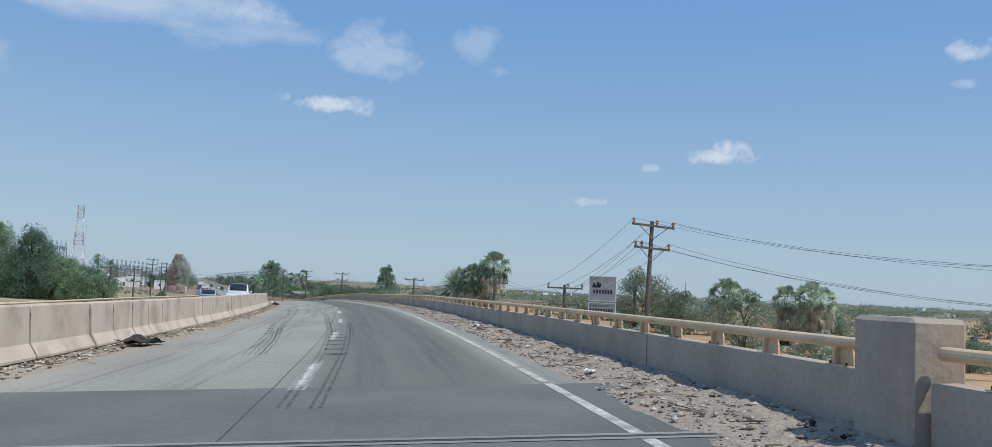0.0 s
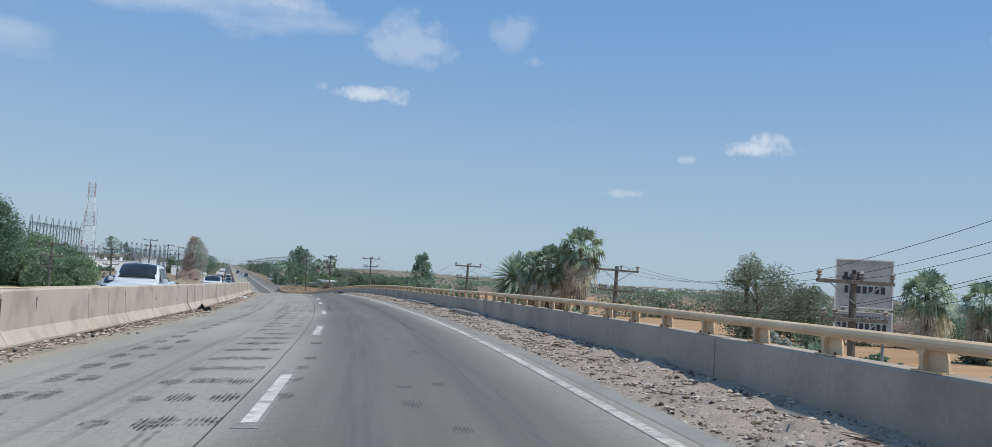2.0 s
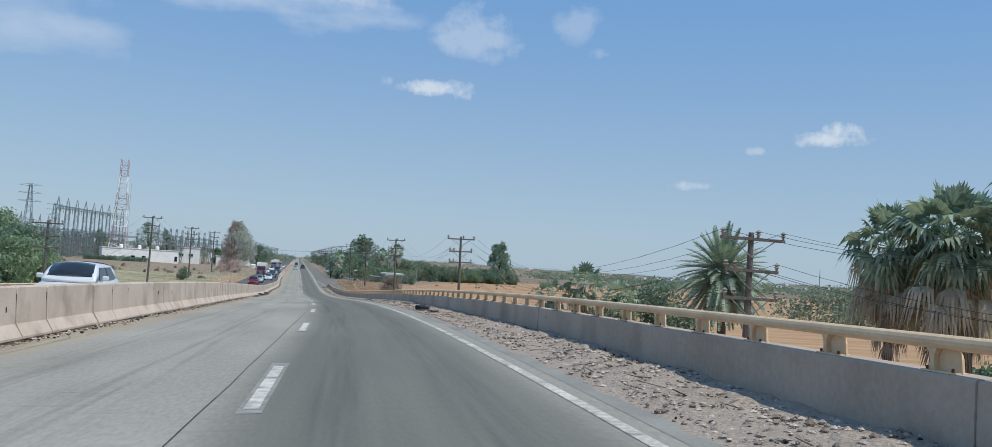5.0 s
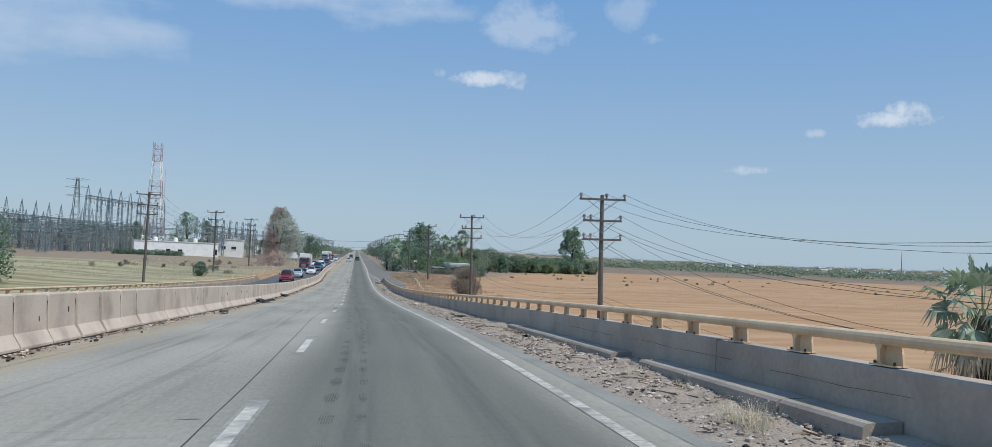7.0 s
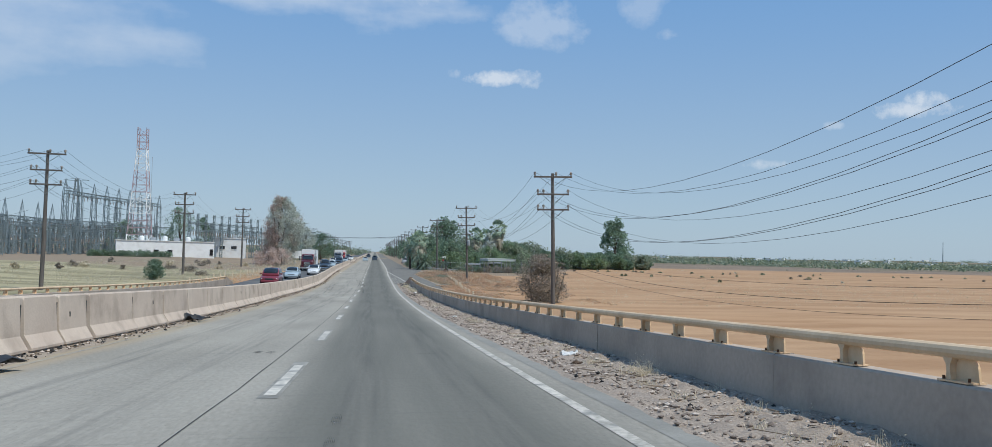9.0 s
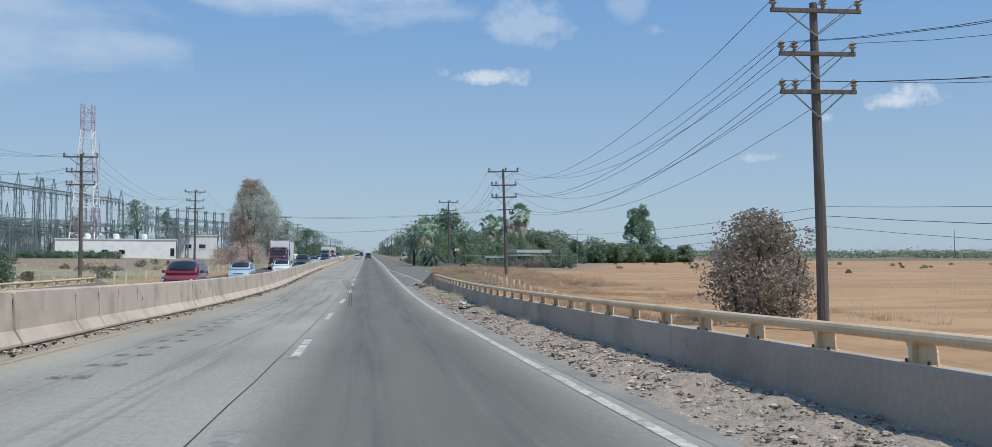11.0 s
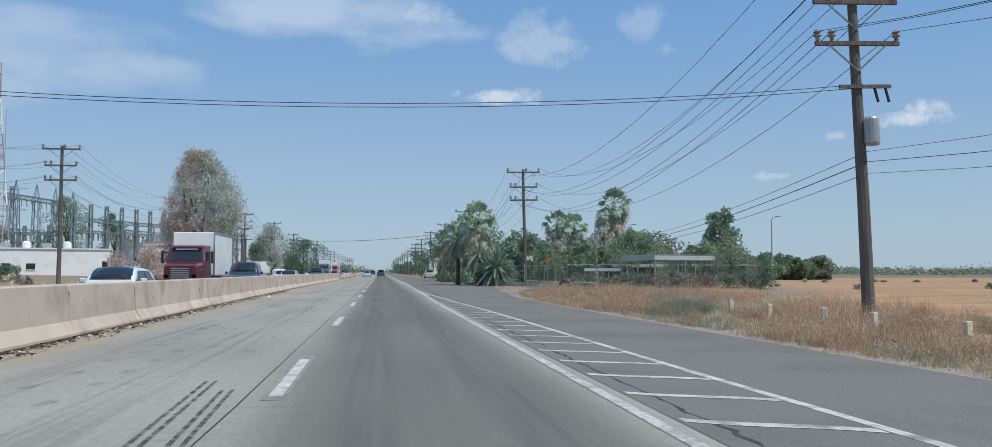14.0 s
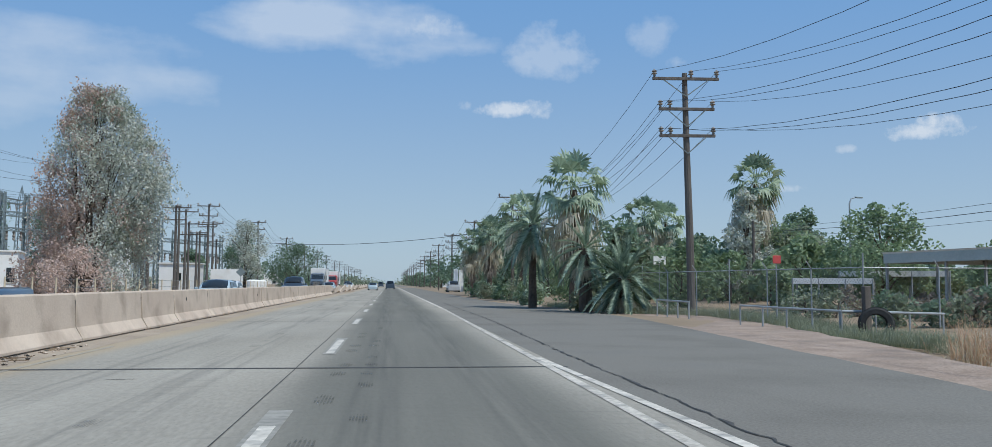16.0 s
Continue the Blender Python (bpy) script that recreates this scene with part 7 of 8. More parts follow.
rubble("verge_stones", verge_spots(52000, 1, y0=-6), "stone", "loose stones and broken concrete in the verge", 1, (0.010, 0.062))
rubble("dark_crumbs", verge_spots(5200, 2), "litter_dark", "dark crumbs of rubber and tar in the verge", 2, (0.010, 0.05))
g0 = random.Random(4)
med = [on_road(yy, median_d(yy) + 0.33 + abs(g0.gauss(0, 0.45 if yy < 140 else 0.26)), 0.03) for yy in (g0.uniform(-10, 420) if k % 2 else g0.uniform(-10, 140) for k in range(11000)) if noise.noise((0, yy * 0.12, 2)) > -0.25 or yy < 140]
rubble("median_stones", med, "stone", "sand and stones swept against the median barrier", 3, (0.012, 0.07))
# dark debris, crowded here so its colour also gives the shade under the barrier
med = [on_road(yy, median_d(yy) + 0.34 + abs(g0.gauss(0, 0.22)), 0.03) for yy in (g0.uniform(-10, 420) for k in range(4200))]
rubble("median_dark_crumbs", med, "litter_dark", "dark debris at the median barrier, thickened to darken its shaded foot", 4, (0.015, 0.07))


def sticks(name, n, seed, place, label):
    g = random.Random(seed)
    bm = bmesh.new()
    for k in range(n):
        p = place(g)
        a, L = g.uniform(0, 3.14), g.uniform(0.08, 0.38) * (1 if g.random() < 0.92 else 2.0)
        o = Vector((math.cos(a), math.sin(a), g.uniform(-0.08, 0.12))) * L / 2
        tube(bm, p - o, p + o, g.uniform(0.006, 0.018), g.uniform(0.004, 0.01), 4)
    return tagged(link(name, bm, "litter_wood"), label, "sticks", kind="stuff")


sticks("verge_sticks", 1300, 11, lambda g: on_road(g.uniform(-10, 344), g.uniform(3.9, 5.25), 0.10), "dry sticks and stalks scattered in the verge")
sticks("median_sticks", 2300, 12, lambda g: (lambda yy: on_road(yy, median_d(yy) + 0.36 + abs(g.gauss(0, 0.42 if yy < 140 else 0.22)), 0.05))(g.uniform(-8, 140) if g.random() < 0.6 else g.uniform(140, 420)), "dry sticks and stalks along the median barrier")


# ---------------------------------------------------------------- tyres and litter
def tyre(m, R, width, label):
    t = thing("tyre", m)
    tagged(t, label, "tyre")
    bm = bmesh.new()
    w = width / 2
    lathe(bm, [(R * 0.58, -w * 0.75), (R * 0.62, -w), (R * 0.88, -w * 1.02), (R * 0.97, -w * 0.82), (R, -w * 0.5), (R, w * 0.5), (R * 0.97, w * 0.82), (R * 0.88, w * 1.02), (R * 0.62, w), (R * 0.58, w * 0.75), (R * 0.80, w * 0.6), (R * 0.86, 0), (R * 0.80, -w * 0.6), (R * 0.58, -w * 0.75)], 40)
    part("carcass", bm, "rubber", t)
    bm = bmesh.new()
    for k in range(44):
        a = 2 * math.pi * k / 44
        for s in (-0.45, 0.0, 0.45):
            box(bm, ((R + 0.004) * math.cos(a + s * 0.1), (R + 0.004) * math.sin(a + s * 0.1), s * w), (0.024, 2 * math.pi * R / 44 * 0.7, w * 0.36), a)
    part("tread", bm, "rubber", t)
    return t


tyre(Matrix.Translation(on_road(166.1, 4.15, 0.16)) @ pose(0, 0, 0, 4, 3, 20), 0.345, 0.23, "discarded black car tyre lying flat in the verge")
tyre(Matrix.Translation(on_road(309.5, 4.80, 0.03)) @ pose(0, 0, 0, 3, -4, 50), 0.345, 0.23, "worn black car tyre half sunk in the verge")
tyre(Matrix.Translation((TYRE[0], TYRE[1], ground_z(*TYRE) + 0.56)) @ pose(0, 0, 0, 84, 0, -24), 0.59, 0.32, "big worn truck tyre standing upright on the sand")
bm = bmesh.new()
box(bm, (0, 0, 0.75), (0.28, 0.2, 1.7), 0.2, 0.02)
ob = link("dark_post", bm, "wood")
ob.matrix_basis = Matrix.Translation((TYRE[0] + 0.05, TYRE[1] + 0.7, 0))
tagged(ob, "dark stub of a wooden post behind the tyre", "post")


def scrap(y, d, size, seed, label, mat="litter_dark"):
    """A crumpled sheet of plastic or rubber."""
    g = random.Random(seed)
    bm = bmesh.new()
    n = 7
    grid = [[bm.verts.new((size[0] * (i / (n - 1) - 0.5), size[1] * (j / (n - 1) - 0.5), size[2] * abs(noise.noise((i * 0.33 + seed + 0.37, j * 0.33, seed + 0.21))) * 1.6 + 0.012)) for j in range(n)] for i in range(n)]
    for i in range(n - 1):
        for j in range(n - 1):
            bm.faces.new((grid[i][j], grid[i + 1][j], grid[i + 1][j + 1], grid[i][j + 1]))
    ob = link("scrap", bm, mat)
    so = ob.modifiers.new("thick", "SOLIDIFY")
    so.thickness = 0.012
    ob.matrix_basis = Matrix.Translation(on_road(y, d, 0.06)) @ Matrix.Rotation(heading(y) + g.uniform(-0.6, 0.6), 4, "Z")
    tagged(ob, label, "scrap", "roadside scrap")


def torn_bumper(y, d, length, turn, tilt, seed):
    """A bent bumper skin: a bowed channel with a lip, dented and twisted."""
    t = thing("car_bumper", Matrix.Translation(on_road(y, d, 0.10)) @ Matrix.Rotation(heading(y) + radians(turn), 4, "Z") @ Matrix.Rotation(radians(tilt), 4, "X"))
    tagged(t, "torn black plastic car bumper lying in the dirt", "bumper")
    n, half = 26, [(0.0, -0.02), (0.10, 0.0), (0.16, 0.09), (0.13, 0.20), (0.15, 0.30), (0.07, 0.36), (-0.02, 0.34)]
    for name, inset, mat in (("skin", 0.0, "black_plastic"), ("inner_beam", 0.09, "steel_dark")):
        bm = bmesh.new()
        rows = []
        for i in range(n + 1):
            u = 2 * i / n - 1
            bend = Vector((length / 2 * u * (1 - 0.12 * u * u), -0.42 * abs(u) ** 2.4 - 0.06 * noise.noise((u * 2.5, seed, 0)), 0.05 * noise.noise((u * 3, seed, 4))))
            sq = 1 - 0.25 * abs(u) ** 3
            pts = half if not inset else [(a - inset, 0.10 + h * 0.45) for a, h in half[1:5]]
            rows.append([bm.verts.new(bend + Vector((0, a + 0.03 * noise.noise((u * 6, a * 5, seed)), h * sq + 0.03 * noise.noise((u * 5, h * 6, seed + 3))))) for a, h in pts])
        for p, q in zip(rows, rows[1:]):
            for k in range(len(p) - 1):
                bm.faces.new((p[k], q[k], q[k + 1], p[k + 1]))
        so = part(name, bm, mat, t).modifiers.new("thick", "SOLIDIFY")
        so.thickness = 0.014


torn_bumper(338.3, 4.55, 2.0, 28, 84, 1)
scrap(339.8, 4.7, (0.4, 0.9, 0.14), 21, "crumpled black plastic shred lying in the dirt", "black_plastic")
scrap(342.6, 4.2, (0.6, 0.9, 0.16), 2, "flattened black rubber scrap lying in the dirt")
scrap(258.0, -7.0, (0.7, 1.1, 0.3), 3, "black rubber scrap beside the median barrier", "black_plastic")
scrap(237.4, -6.95, (0.85, 2.3, 0.24), 4, "crumpled black plastic sheet beside the median barrier", "black_plastic")
scrap(216, -6.75, (0.4, 1.6, 0.14), 5, "strip of shredded tyre beside the median")
scrap(90.6, -6.6, (0.5, 0.9, 0.34), 6, "black rubber scrap lying by the median barrier", "black_plastic")
scrap(26.5, -6.7, (0.9, 1.4, 0.22), 7, "pile of dark rags and sticks by the median")
scrap(35.5, 4.55, (0.5, 0.8, 0.16), 8, "white crumpled plastic sheet in the verge", "litter_pale")
scrap(163.0, 4.35, (0.5, 0.6, 0.12), 9, "dark shred of rubber beside the tyre")
scrap(212, 4.5, (0.5, 0.9, 0.12), 10, "dark shred of tyre in the verge")
scrap(240.5, 4.6, (0.4, 0.5, 0.14), 11, "pale plastic bag in the verge", "litter_pale")
scrap(309.5, 4.3, (0.4, 0.9, 0.12), 12, "black shred of tyre in the verge")
scrap(313.8, 4.75, (0.35, 0.5, 0.2), 13, "white plastic litter in the verge", "litter_pale")
scrap(365.0, 11.3, (0.5, 0.5, 0.2), 14, "dark lump of rubber at the asphalt's edge")
scrap(122.5, -6.95, (0.5, 0.8, 0.18), 15, "pale cloth at the foot of the barrier", "litter_pale")
scrap(399.2, -6.3, (0.22, 0.3, 0.16), 16, "crumpled white plastic bag by the median barrier", "litter_pale")
for k in range(26):
    scrap(rng.uniform(15, 340), rng.uniform(4.1, 5.1), (rng.uniform(0.1, 0.3), rng.uniform(0.15, 0.4), 0.07), 30 + k, "small scrap of rubbish in the verge", rng.choice(["litter_pale", "litter_dark", "litter_wood"]))


# ---------------------------------------------------------------- billboard
bill = thing("billboard", Matrix.Translation((24.95, 91.1, 0)) @ Matrix.Rotation(radians(-37), 4, "Z"))
tagged(bill, "weathered two-panel shop billboard on steel legs", "billboard")
MAT["board"] = material("faded_board", (0.33, 0.35, 0.345), (0.47, 0.485, 0.475), scale=1.5, fine=12, rough=0.7, bump=0.1)
MAT["ink"] = material("faded_ink", (0.035, 0.035, 0.04), (0.07, 0.07, 0.075), scale=3, fine=20, rough=0.8, bump=0.0)
for z0, z1 in ((8.1, 10.9), (6.65, 7.85)):
    bm = bmesh.new()
    box(bm, (0, 0, (z0 + z1) / 2), (3.1, 0.08, z1 - z0))
    panel = part("panel", bm, "board", bill)
    bm = bmesh.new()
    for x in (-1.56, 1.56):
        box(bm, (x, 0, (z0 + z1) / 2), (0.07, 0.12, z1 - z0 + 0.07))
    for z in (z0, z1):
        box(bm, (0, 0, z), (3.05, 0.12, 0.07))
    part("frame", bm, "white_paint", panel)
for x in (-1.1, 1.1):
    bm = bmesh.new()
    tube(bm, (x, 0.12, ground_z(25, 91) - 0.3), (x, 0.12, 10.8), 0.09, 0.09, 8)
    part("leg", bm, "steel_dark", bill)
bm = bmesh.new()
for a, b, c, d in ((-0.75, 9.75, 0.9, 0.28), (-0.55, 10.0, 0.22, 0.6), (-1.0, 9.95, 0.2, 0.45), (-0.3, 9.95, 0.2, 0.45)):
    box(bm, (a, -0.05, b), (c, 0.02, d), 0)
part("emblem", bm, "ink", bill)
bm = bmesh.new()
for k in range(7):
    box(bm, (-0.95 + 0.33 * k, -0.05, 9.15), (0.22, 0.02, 0.42))
part("bold_lettering", bm, "ink", bill)
bm = bmesh.new()
for k in range(9):
    box(bm, (-1.32 + 0.31 * k, -0.05, 6.98), (0.2, 0.02, 0.42))
part("shop_lettering", bm, "ink", bill)
font = bpy.data.curves.new("sign_text", "FONT")
font.body, font.size, font.extrude, font.align_x = "SUPER MERCADO", 0.30, 0.008, "LEFT"
tmp = bpy.data.objects.new("tmp", font)
scene.collection.objects.link(tmp)
me = bpy.data.meshes.new_from_object(tmp.evaluated_get(bpy.context.evaluated_depsgraph_get()))
bpy.data.objects.remove(tmp)
me.materials.append(MAT["ink"])
txt = new("small_lettering", me)
txt.parent = bill
txt.matrix_basis = Matrix.Translation((-1.42, -0.055, 7.42)) @ Matrix.Rotation(radians(90), 4, "X")


# ---------------------------------------------------------------- orchard front: fence, rail, canopy, lamps
MAT["mesh"] = material("chain_link", (0.12, 0.125, 0.125), (0.2, 0.21, 0.21), scale=2, fine=20, metal=0.4, rough=0.5, bump=0.0)


def wire_mesh(bm, a, b, height, step=0.16, r=0.0032):
    """Crossed wires of a chain-link panel, thin and real."""
    a, b = Vector(a), Vector(b)
    L = (b - a).length
    d = (b - a) / L
    n = int((L + height) / step)
    for k in range(n):
        s = k * step
        for flip in (0, 1):
            x0, x1 = s - height, s
            z0, z1 = 0.0, height
            if x0 < 0:
                z0, x0 = -x0, 0.0
            if x1 > L:
                z1, x1 = height - (x1 - L), L
            if x1 <= x0:
                continue
            p, q = (x0, z0), (x1, z1)
            if flip:
                p, q = (L - x0, z0), (L - x1, z1)
            tube(bm, a + d * p[0] + Vector((0, 0, p[1])), a + d * q[0] + Vector((0, 0, q[1])), r, r, 3, False)


def link_fence(points, height, label):
    t = thing("chain_link_fence")
    tagged(t, label, "fence")
    for (xa, ya), (xb, yb) in zip(points, points[1:]):
        L = math.hypot(xb - xa, yb - ya)
        n = max(1, round(L / 3.0))
        for i in range(n):
            a = Vector((xa + (xb - xa) * i / n, ya + (yb - ya) * i / n, 0.05))
            b = Vector((xa + (xb - xa) * (i + 1) / n, ya + (yb - ya) * (i + 1) / n, 0.05))
            bm = bmesh.new()
            extra = 0.55 if i % 3 == 0 else 0.0
            tube(bm, a, a + Vector((0, 0, height + extra)), 0.03, 0.03, 7)
            if not extra:
                tube(bm, a + Vector((0, 0, height)), a + Vector((-0.25, -0.1, height + 0.3)), 0.025, 0.025, 5)
            part("fence_post", bm, "steel", t)
            bm = bmesh.new()
            tube(bm, a + Vector((0, 0, height)), b + Vector((0, 0, height)), 0.02, 0.02, 5)
            part("fence_rail", bm, "steel", t)
            bm = bmesh.new()
            wire_mesh(bm, a, b, height)
            part("wire_panel", bm, "mesh", t)


link_fence([(13.2, 455), (14.6, 446), (17.74, 427.9), (38.2, 426.6)], 2.25, "tall galvanised chain-link fence around the orchard")


def pipe_rail(points, label):
    t = thing("pipe_rail")
    tagged(t, label, "rail", "pipe rails")
    for p, q in zip(points, points[1:]):
        p, q = Vector(p), Vector(q)
        bm = bmesh.new()
        tube(bm, p, q, 0.045, 0.045, 7)
        part("top_pipe", bm, "steel", t)
        n = max(2, round((q - p).length / 1.3))
        for k in range(n + 1):
            e = p + (q - p) * (k / n) * 0.985
            bm = bmesh.new()
            tube(bm, (e.x, e.y, ground_z(e.x, e.y) - 0.2), (e.x, e.y, e.z - 0.02), 0.035, 0.035, 6)
            part("leg", bm, "steel", t)


pipe_rail([(14.5, 431.7, 0.78), (16.3, 426.9, 0.70), (20.3, 426.9, 0.60)], "low bent steel pipe rail in front of the fence")
pipe_rail([(13.9, 441.0, 0.84), (14.35, 437.4, 0.81)], "short low steel pipe rail beside the palms")


def deep_canopy(corner, left, right, z, depth, label):
    """A flat roof on posts with a deep pale fascia, one corner towards the road."""
    t = thing("canopy")
    tagged(t, label, "canopy")
    c, l, r = (Vector((*p, 0)) for p in (corner, left, right))
    ends = [l, c, r, l + r - c]
    bm = bmesh.new()
    low = [bm.verts.new(p + Vector((0, 0, z - 0.10))) for p in ends]
    top = [bm.verts.new(p + (p - (l + r) / 2) * 0.02 + Vector((0, 0, z))) for p in ends]
    bm.faces.new(top)
    bm.faces.new(list(reversed(low)))
    for i in range(4):
        bm.faces.new((low[i - 1], low[i], top[i], top[i - 1]))
    part("roof_sheet", bm, "white_paint", t)
    for i in range(4):
        p, q = ends[i - 1], ends[i]
        d = q - p
        bm = bmesh.new()
        box(bm, (p + q) / 2 + Vector((0, 0, z - 0.10 - depth / 2)), (d.length - 0.07, 0.06, depth), math.atan2(d.y, d.x))
        part("fascia", bm, "fascia", t)
        for u in (0.0, 0.5):
            e = p + d * u + ((l + r) / 2 - p - d * u) * 0.03
            bm = bmesh.new()
            box(bm, (e.x, e.y, (z - 0.3) / 2 - 0.15), (0.13, 0.13, z), math.atan2(d.y, d.x), 0.01)
            part("post", bm, "steel", t)


def canopy(x0, y0, x1, y1, depth, z, label):
    t = thing("canopy")
    tagged(t, label, "canopy")
    d = Vector((x1 - x0, y1 - y0, 0))
    L = d.length
    d.normalize()
    o = Vector((-d.y, d.x, 0)) * depth
    bm = bmesh.new()
    n = int(L / 0.12)
    rows = []
    a = Vector((x0, y0, z))
    for i in range(n + 1):
        p = a + d * L * i / n
        lift = 0.025 * (i % 2)
        rows.append([bm.verts.new(p + Vector((0, 0, lift))), bm.verts.new(p + o + Vector((0, 0, -0.1 + lift)))])
    for p, q in zip(rows, rows[1:]):
        bm.faces.new((p[0], q[0], q[1], p[1]))
    sheet = part("roof_sheet", bm, "steel", t)
    so = sheet.modifiers.new("thick", "SOLIDIFY")
    so.thickness = 0.02
    bm = bmesh.new()
    mid = a + d * L / 2 - Vector((0, 0, 0.14))
    box(bm, mid, (L, 0.08, 0.34), math.atan2(d.y, d.x))
    part("fascia", bm, "white_paint", t)
    for i in range(4):
        for side in (0, 1):
            p = a + d * L * i / 3 + o * side
            bm = bmesh.new()
            tube(bm, (p.x, p.y, -0.1), (p.x, p.y, z - 0.12 * side), 0.055, 0.055, 7)
            part("post", bm, "steel", t)


deep_canopy((27.9, 432.7), (27.05, 442.0), (35.1, 434.3), 3.45, 0.50, "flat metal canopy with a deep grey-green fascia on square posts")
canopy(23.8, 446.2, 27.5, 443.9, 2.5, 2.03, "low corrugated shed roof behind the fence")
canopy(27.7, 448.0, 33.0, 445.0, 2.5, 2.50, "pale corrugated lean-to roof behind the canopy")
# plates fixed above the fence
for x, y, z, w, h, mt, what in ((19.1, 456.9, 3.35, 0.95, 0.6, "white_paint", "small white sign plate on a thin post"), (17.0, 433.6, 2.75, 0.4, 0.35, "red_plate", "small red plate on a fence post")):
    t = thing("sign_plate", Matrix.Translation((x, y, 0)))
    tagged(t, what, "sign")
    bm = bmesh.new()
    box(bm, (0, 0, z), (w, 0.03, h), 0.15, 0.008)
    part("plate", bm, mt, t)
    bm = bmesh.new()
    tube(bm, (0, 0.06, -0.2), (0, 0.06, z + h / 2), 0.03, 0.03, 7)
    part("post", bm, "steel", t)
# dark shrubs and clutter behind the fence
for k in range(36):
    u = rng.random()
    x, y = rng.uniform(19.5, 38), (rng.uniform(429, 446) if k < 14 else 429.6 + 2.0 * u)
    bush(x, y, rng.uniform(1.0, 1.9), rng.uniform(1.6, 2.8), 520, 0.12, rng.choice(["leaf_dead", "leaf_olive", "leaf_dead", "leaf"]), 800 + k, label="dark shrub growing behind the chain-link fence")


def lamp(x, y, h, yaw):
    t = thing("street_lamp", Matrix.Translation((x, y, 0)) @ Matrix.Rotation(radians(yaw), 4, "Z"))
    tagged(t, "slim grey lamp post with a single bent arm", "street lamp", "lamp posts")
    bm = bmesh.new()
    polytube(bm, [(0, 0, -0.2), (0, 0, h - 0.4), (0.15, 0, h - 0.08), (0.5, 0, h)], [0.07, 0.055, 0.045, 0.04], 8)
    part("post", bm, "steel", t)
    bm = bmesh.new()
    box(bm, (0.75, 0, h + 0.02), (0.6, 0.22, 0.10), 0, 0.03)
    part("lamp_head", bm, "steel_dark", t)


lamp(38.6, 428.5, 7.15, 10)
lamp(31.0, 452.5, 7.6, 10)
lamp(13.6, 540, 8.5, 170)
# standing white panels far along the verge
for x, y in ((12.5, 560), (14.0, 566)):
    bm = bmesh.new()
    box(bm, (x, y, 2.2), (0.9, 0.15, 4.4), 0.3, 0.02)
    tagged(link("white_slab", bm, "white_paint"), "leaning white slab standing beside the road", "slab")


# ---------------------------------------------------------------- vehicles
def paint(name, colour, rough=0.3):
    c = tuple(v * 0.9 for v in colour)
    return material(name, c, colour, scale=1.5, fine=30, rough=rough, bump=0.0, grit=0.1, spec=0.5, clear=0.6)


MAT["chrome"] = material("bright_trim", (0.5, 0.5, 0.5), (0.65, 0.65, 0.65), scale=3, fine=20, metal=0.9, rough=0.2, bump=0.0)
MAT["lens"] = material("lamp_lens", (0.6, 0.6, 0.58), (0.8, 0.8, 0.78), scale=3, fine=20, rough=0.1, bump=0.0, spec=0.8)


def loft(bm, stations_, mirror=True):
    """stations_: (y, [(half width, z), ...]) rings from the bottom to the roof's middle, mirrored over x."""
    rings = []
    for y, half in stations_:
        pts = [(x, z) for x, z in half] + [(-x, z) for x, z in reversed(half)]
        rings.append([bm.verts.new((x, y, z)) for x, z in pts])
    k = len(rings[0])
    for a, b in zip(rings, rings[1:]):
        for i in range(k):
            j = (i + 1) % k
            bm.faces.new((a[i], a[j], b[j], b[i]))
    bm.faces.new(list(reversed(rings[0])))
    bm.faces.new(rings[-1])


def wheel(bm_parent, x, y, R, w):
    t = bm_parent
    bm = bmesh.new()
    m = Matrix.Translation((x, y, R)) @ Matrix.Rotation(math.pi / 2, 4, "Y")
    lathe(bm, [(R * 0.62, -w / 2), (R * 0.93, -w / 2), (R, -w / 3), (R, w / 3), (R * 0.93, w / 2), (R * 0.62, w / 2)], 20, m)
    wl = part("wheel", bm, "rubber", t)
    bm = bmesh.new()
    s = 1 if x > 0 else -1
    lathe(bm, [(0.001, s * w * 0.42), (R * 0.2, s * w * 0.45), (R * 0.5, s * w * 0.36), (R * 0.64, s * w * 0.48)], 16, m)
    part("rim", bm, "chrome", wl)


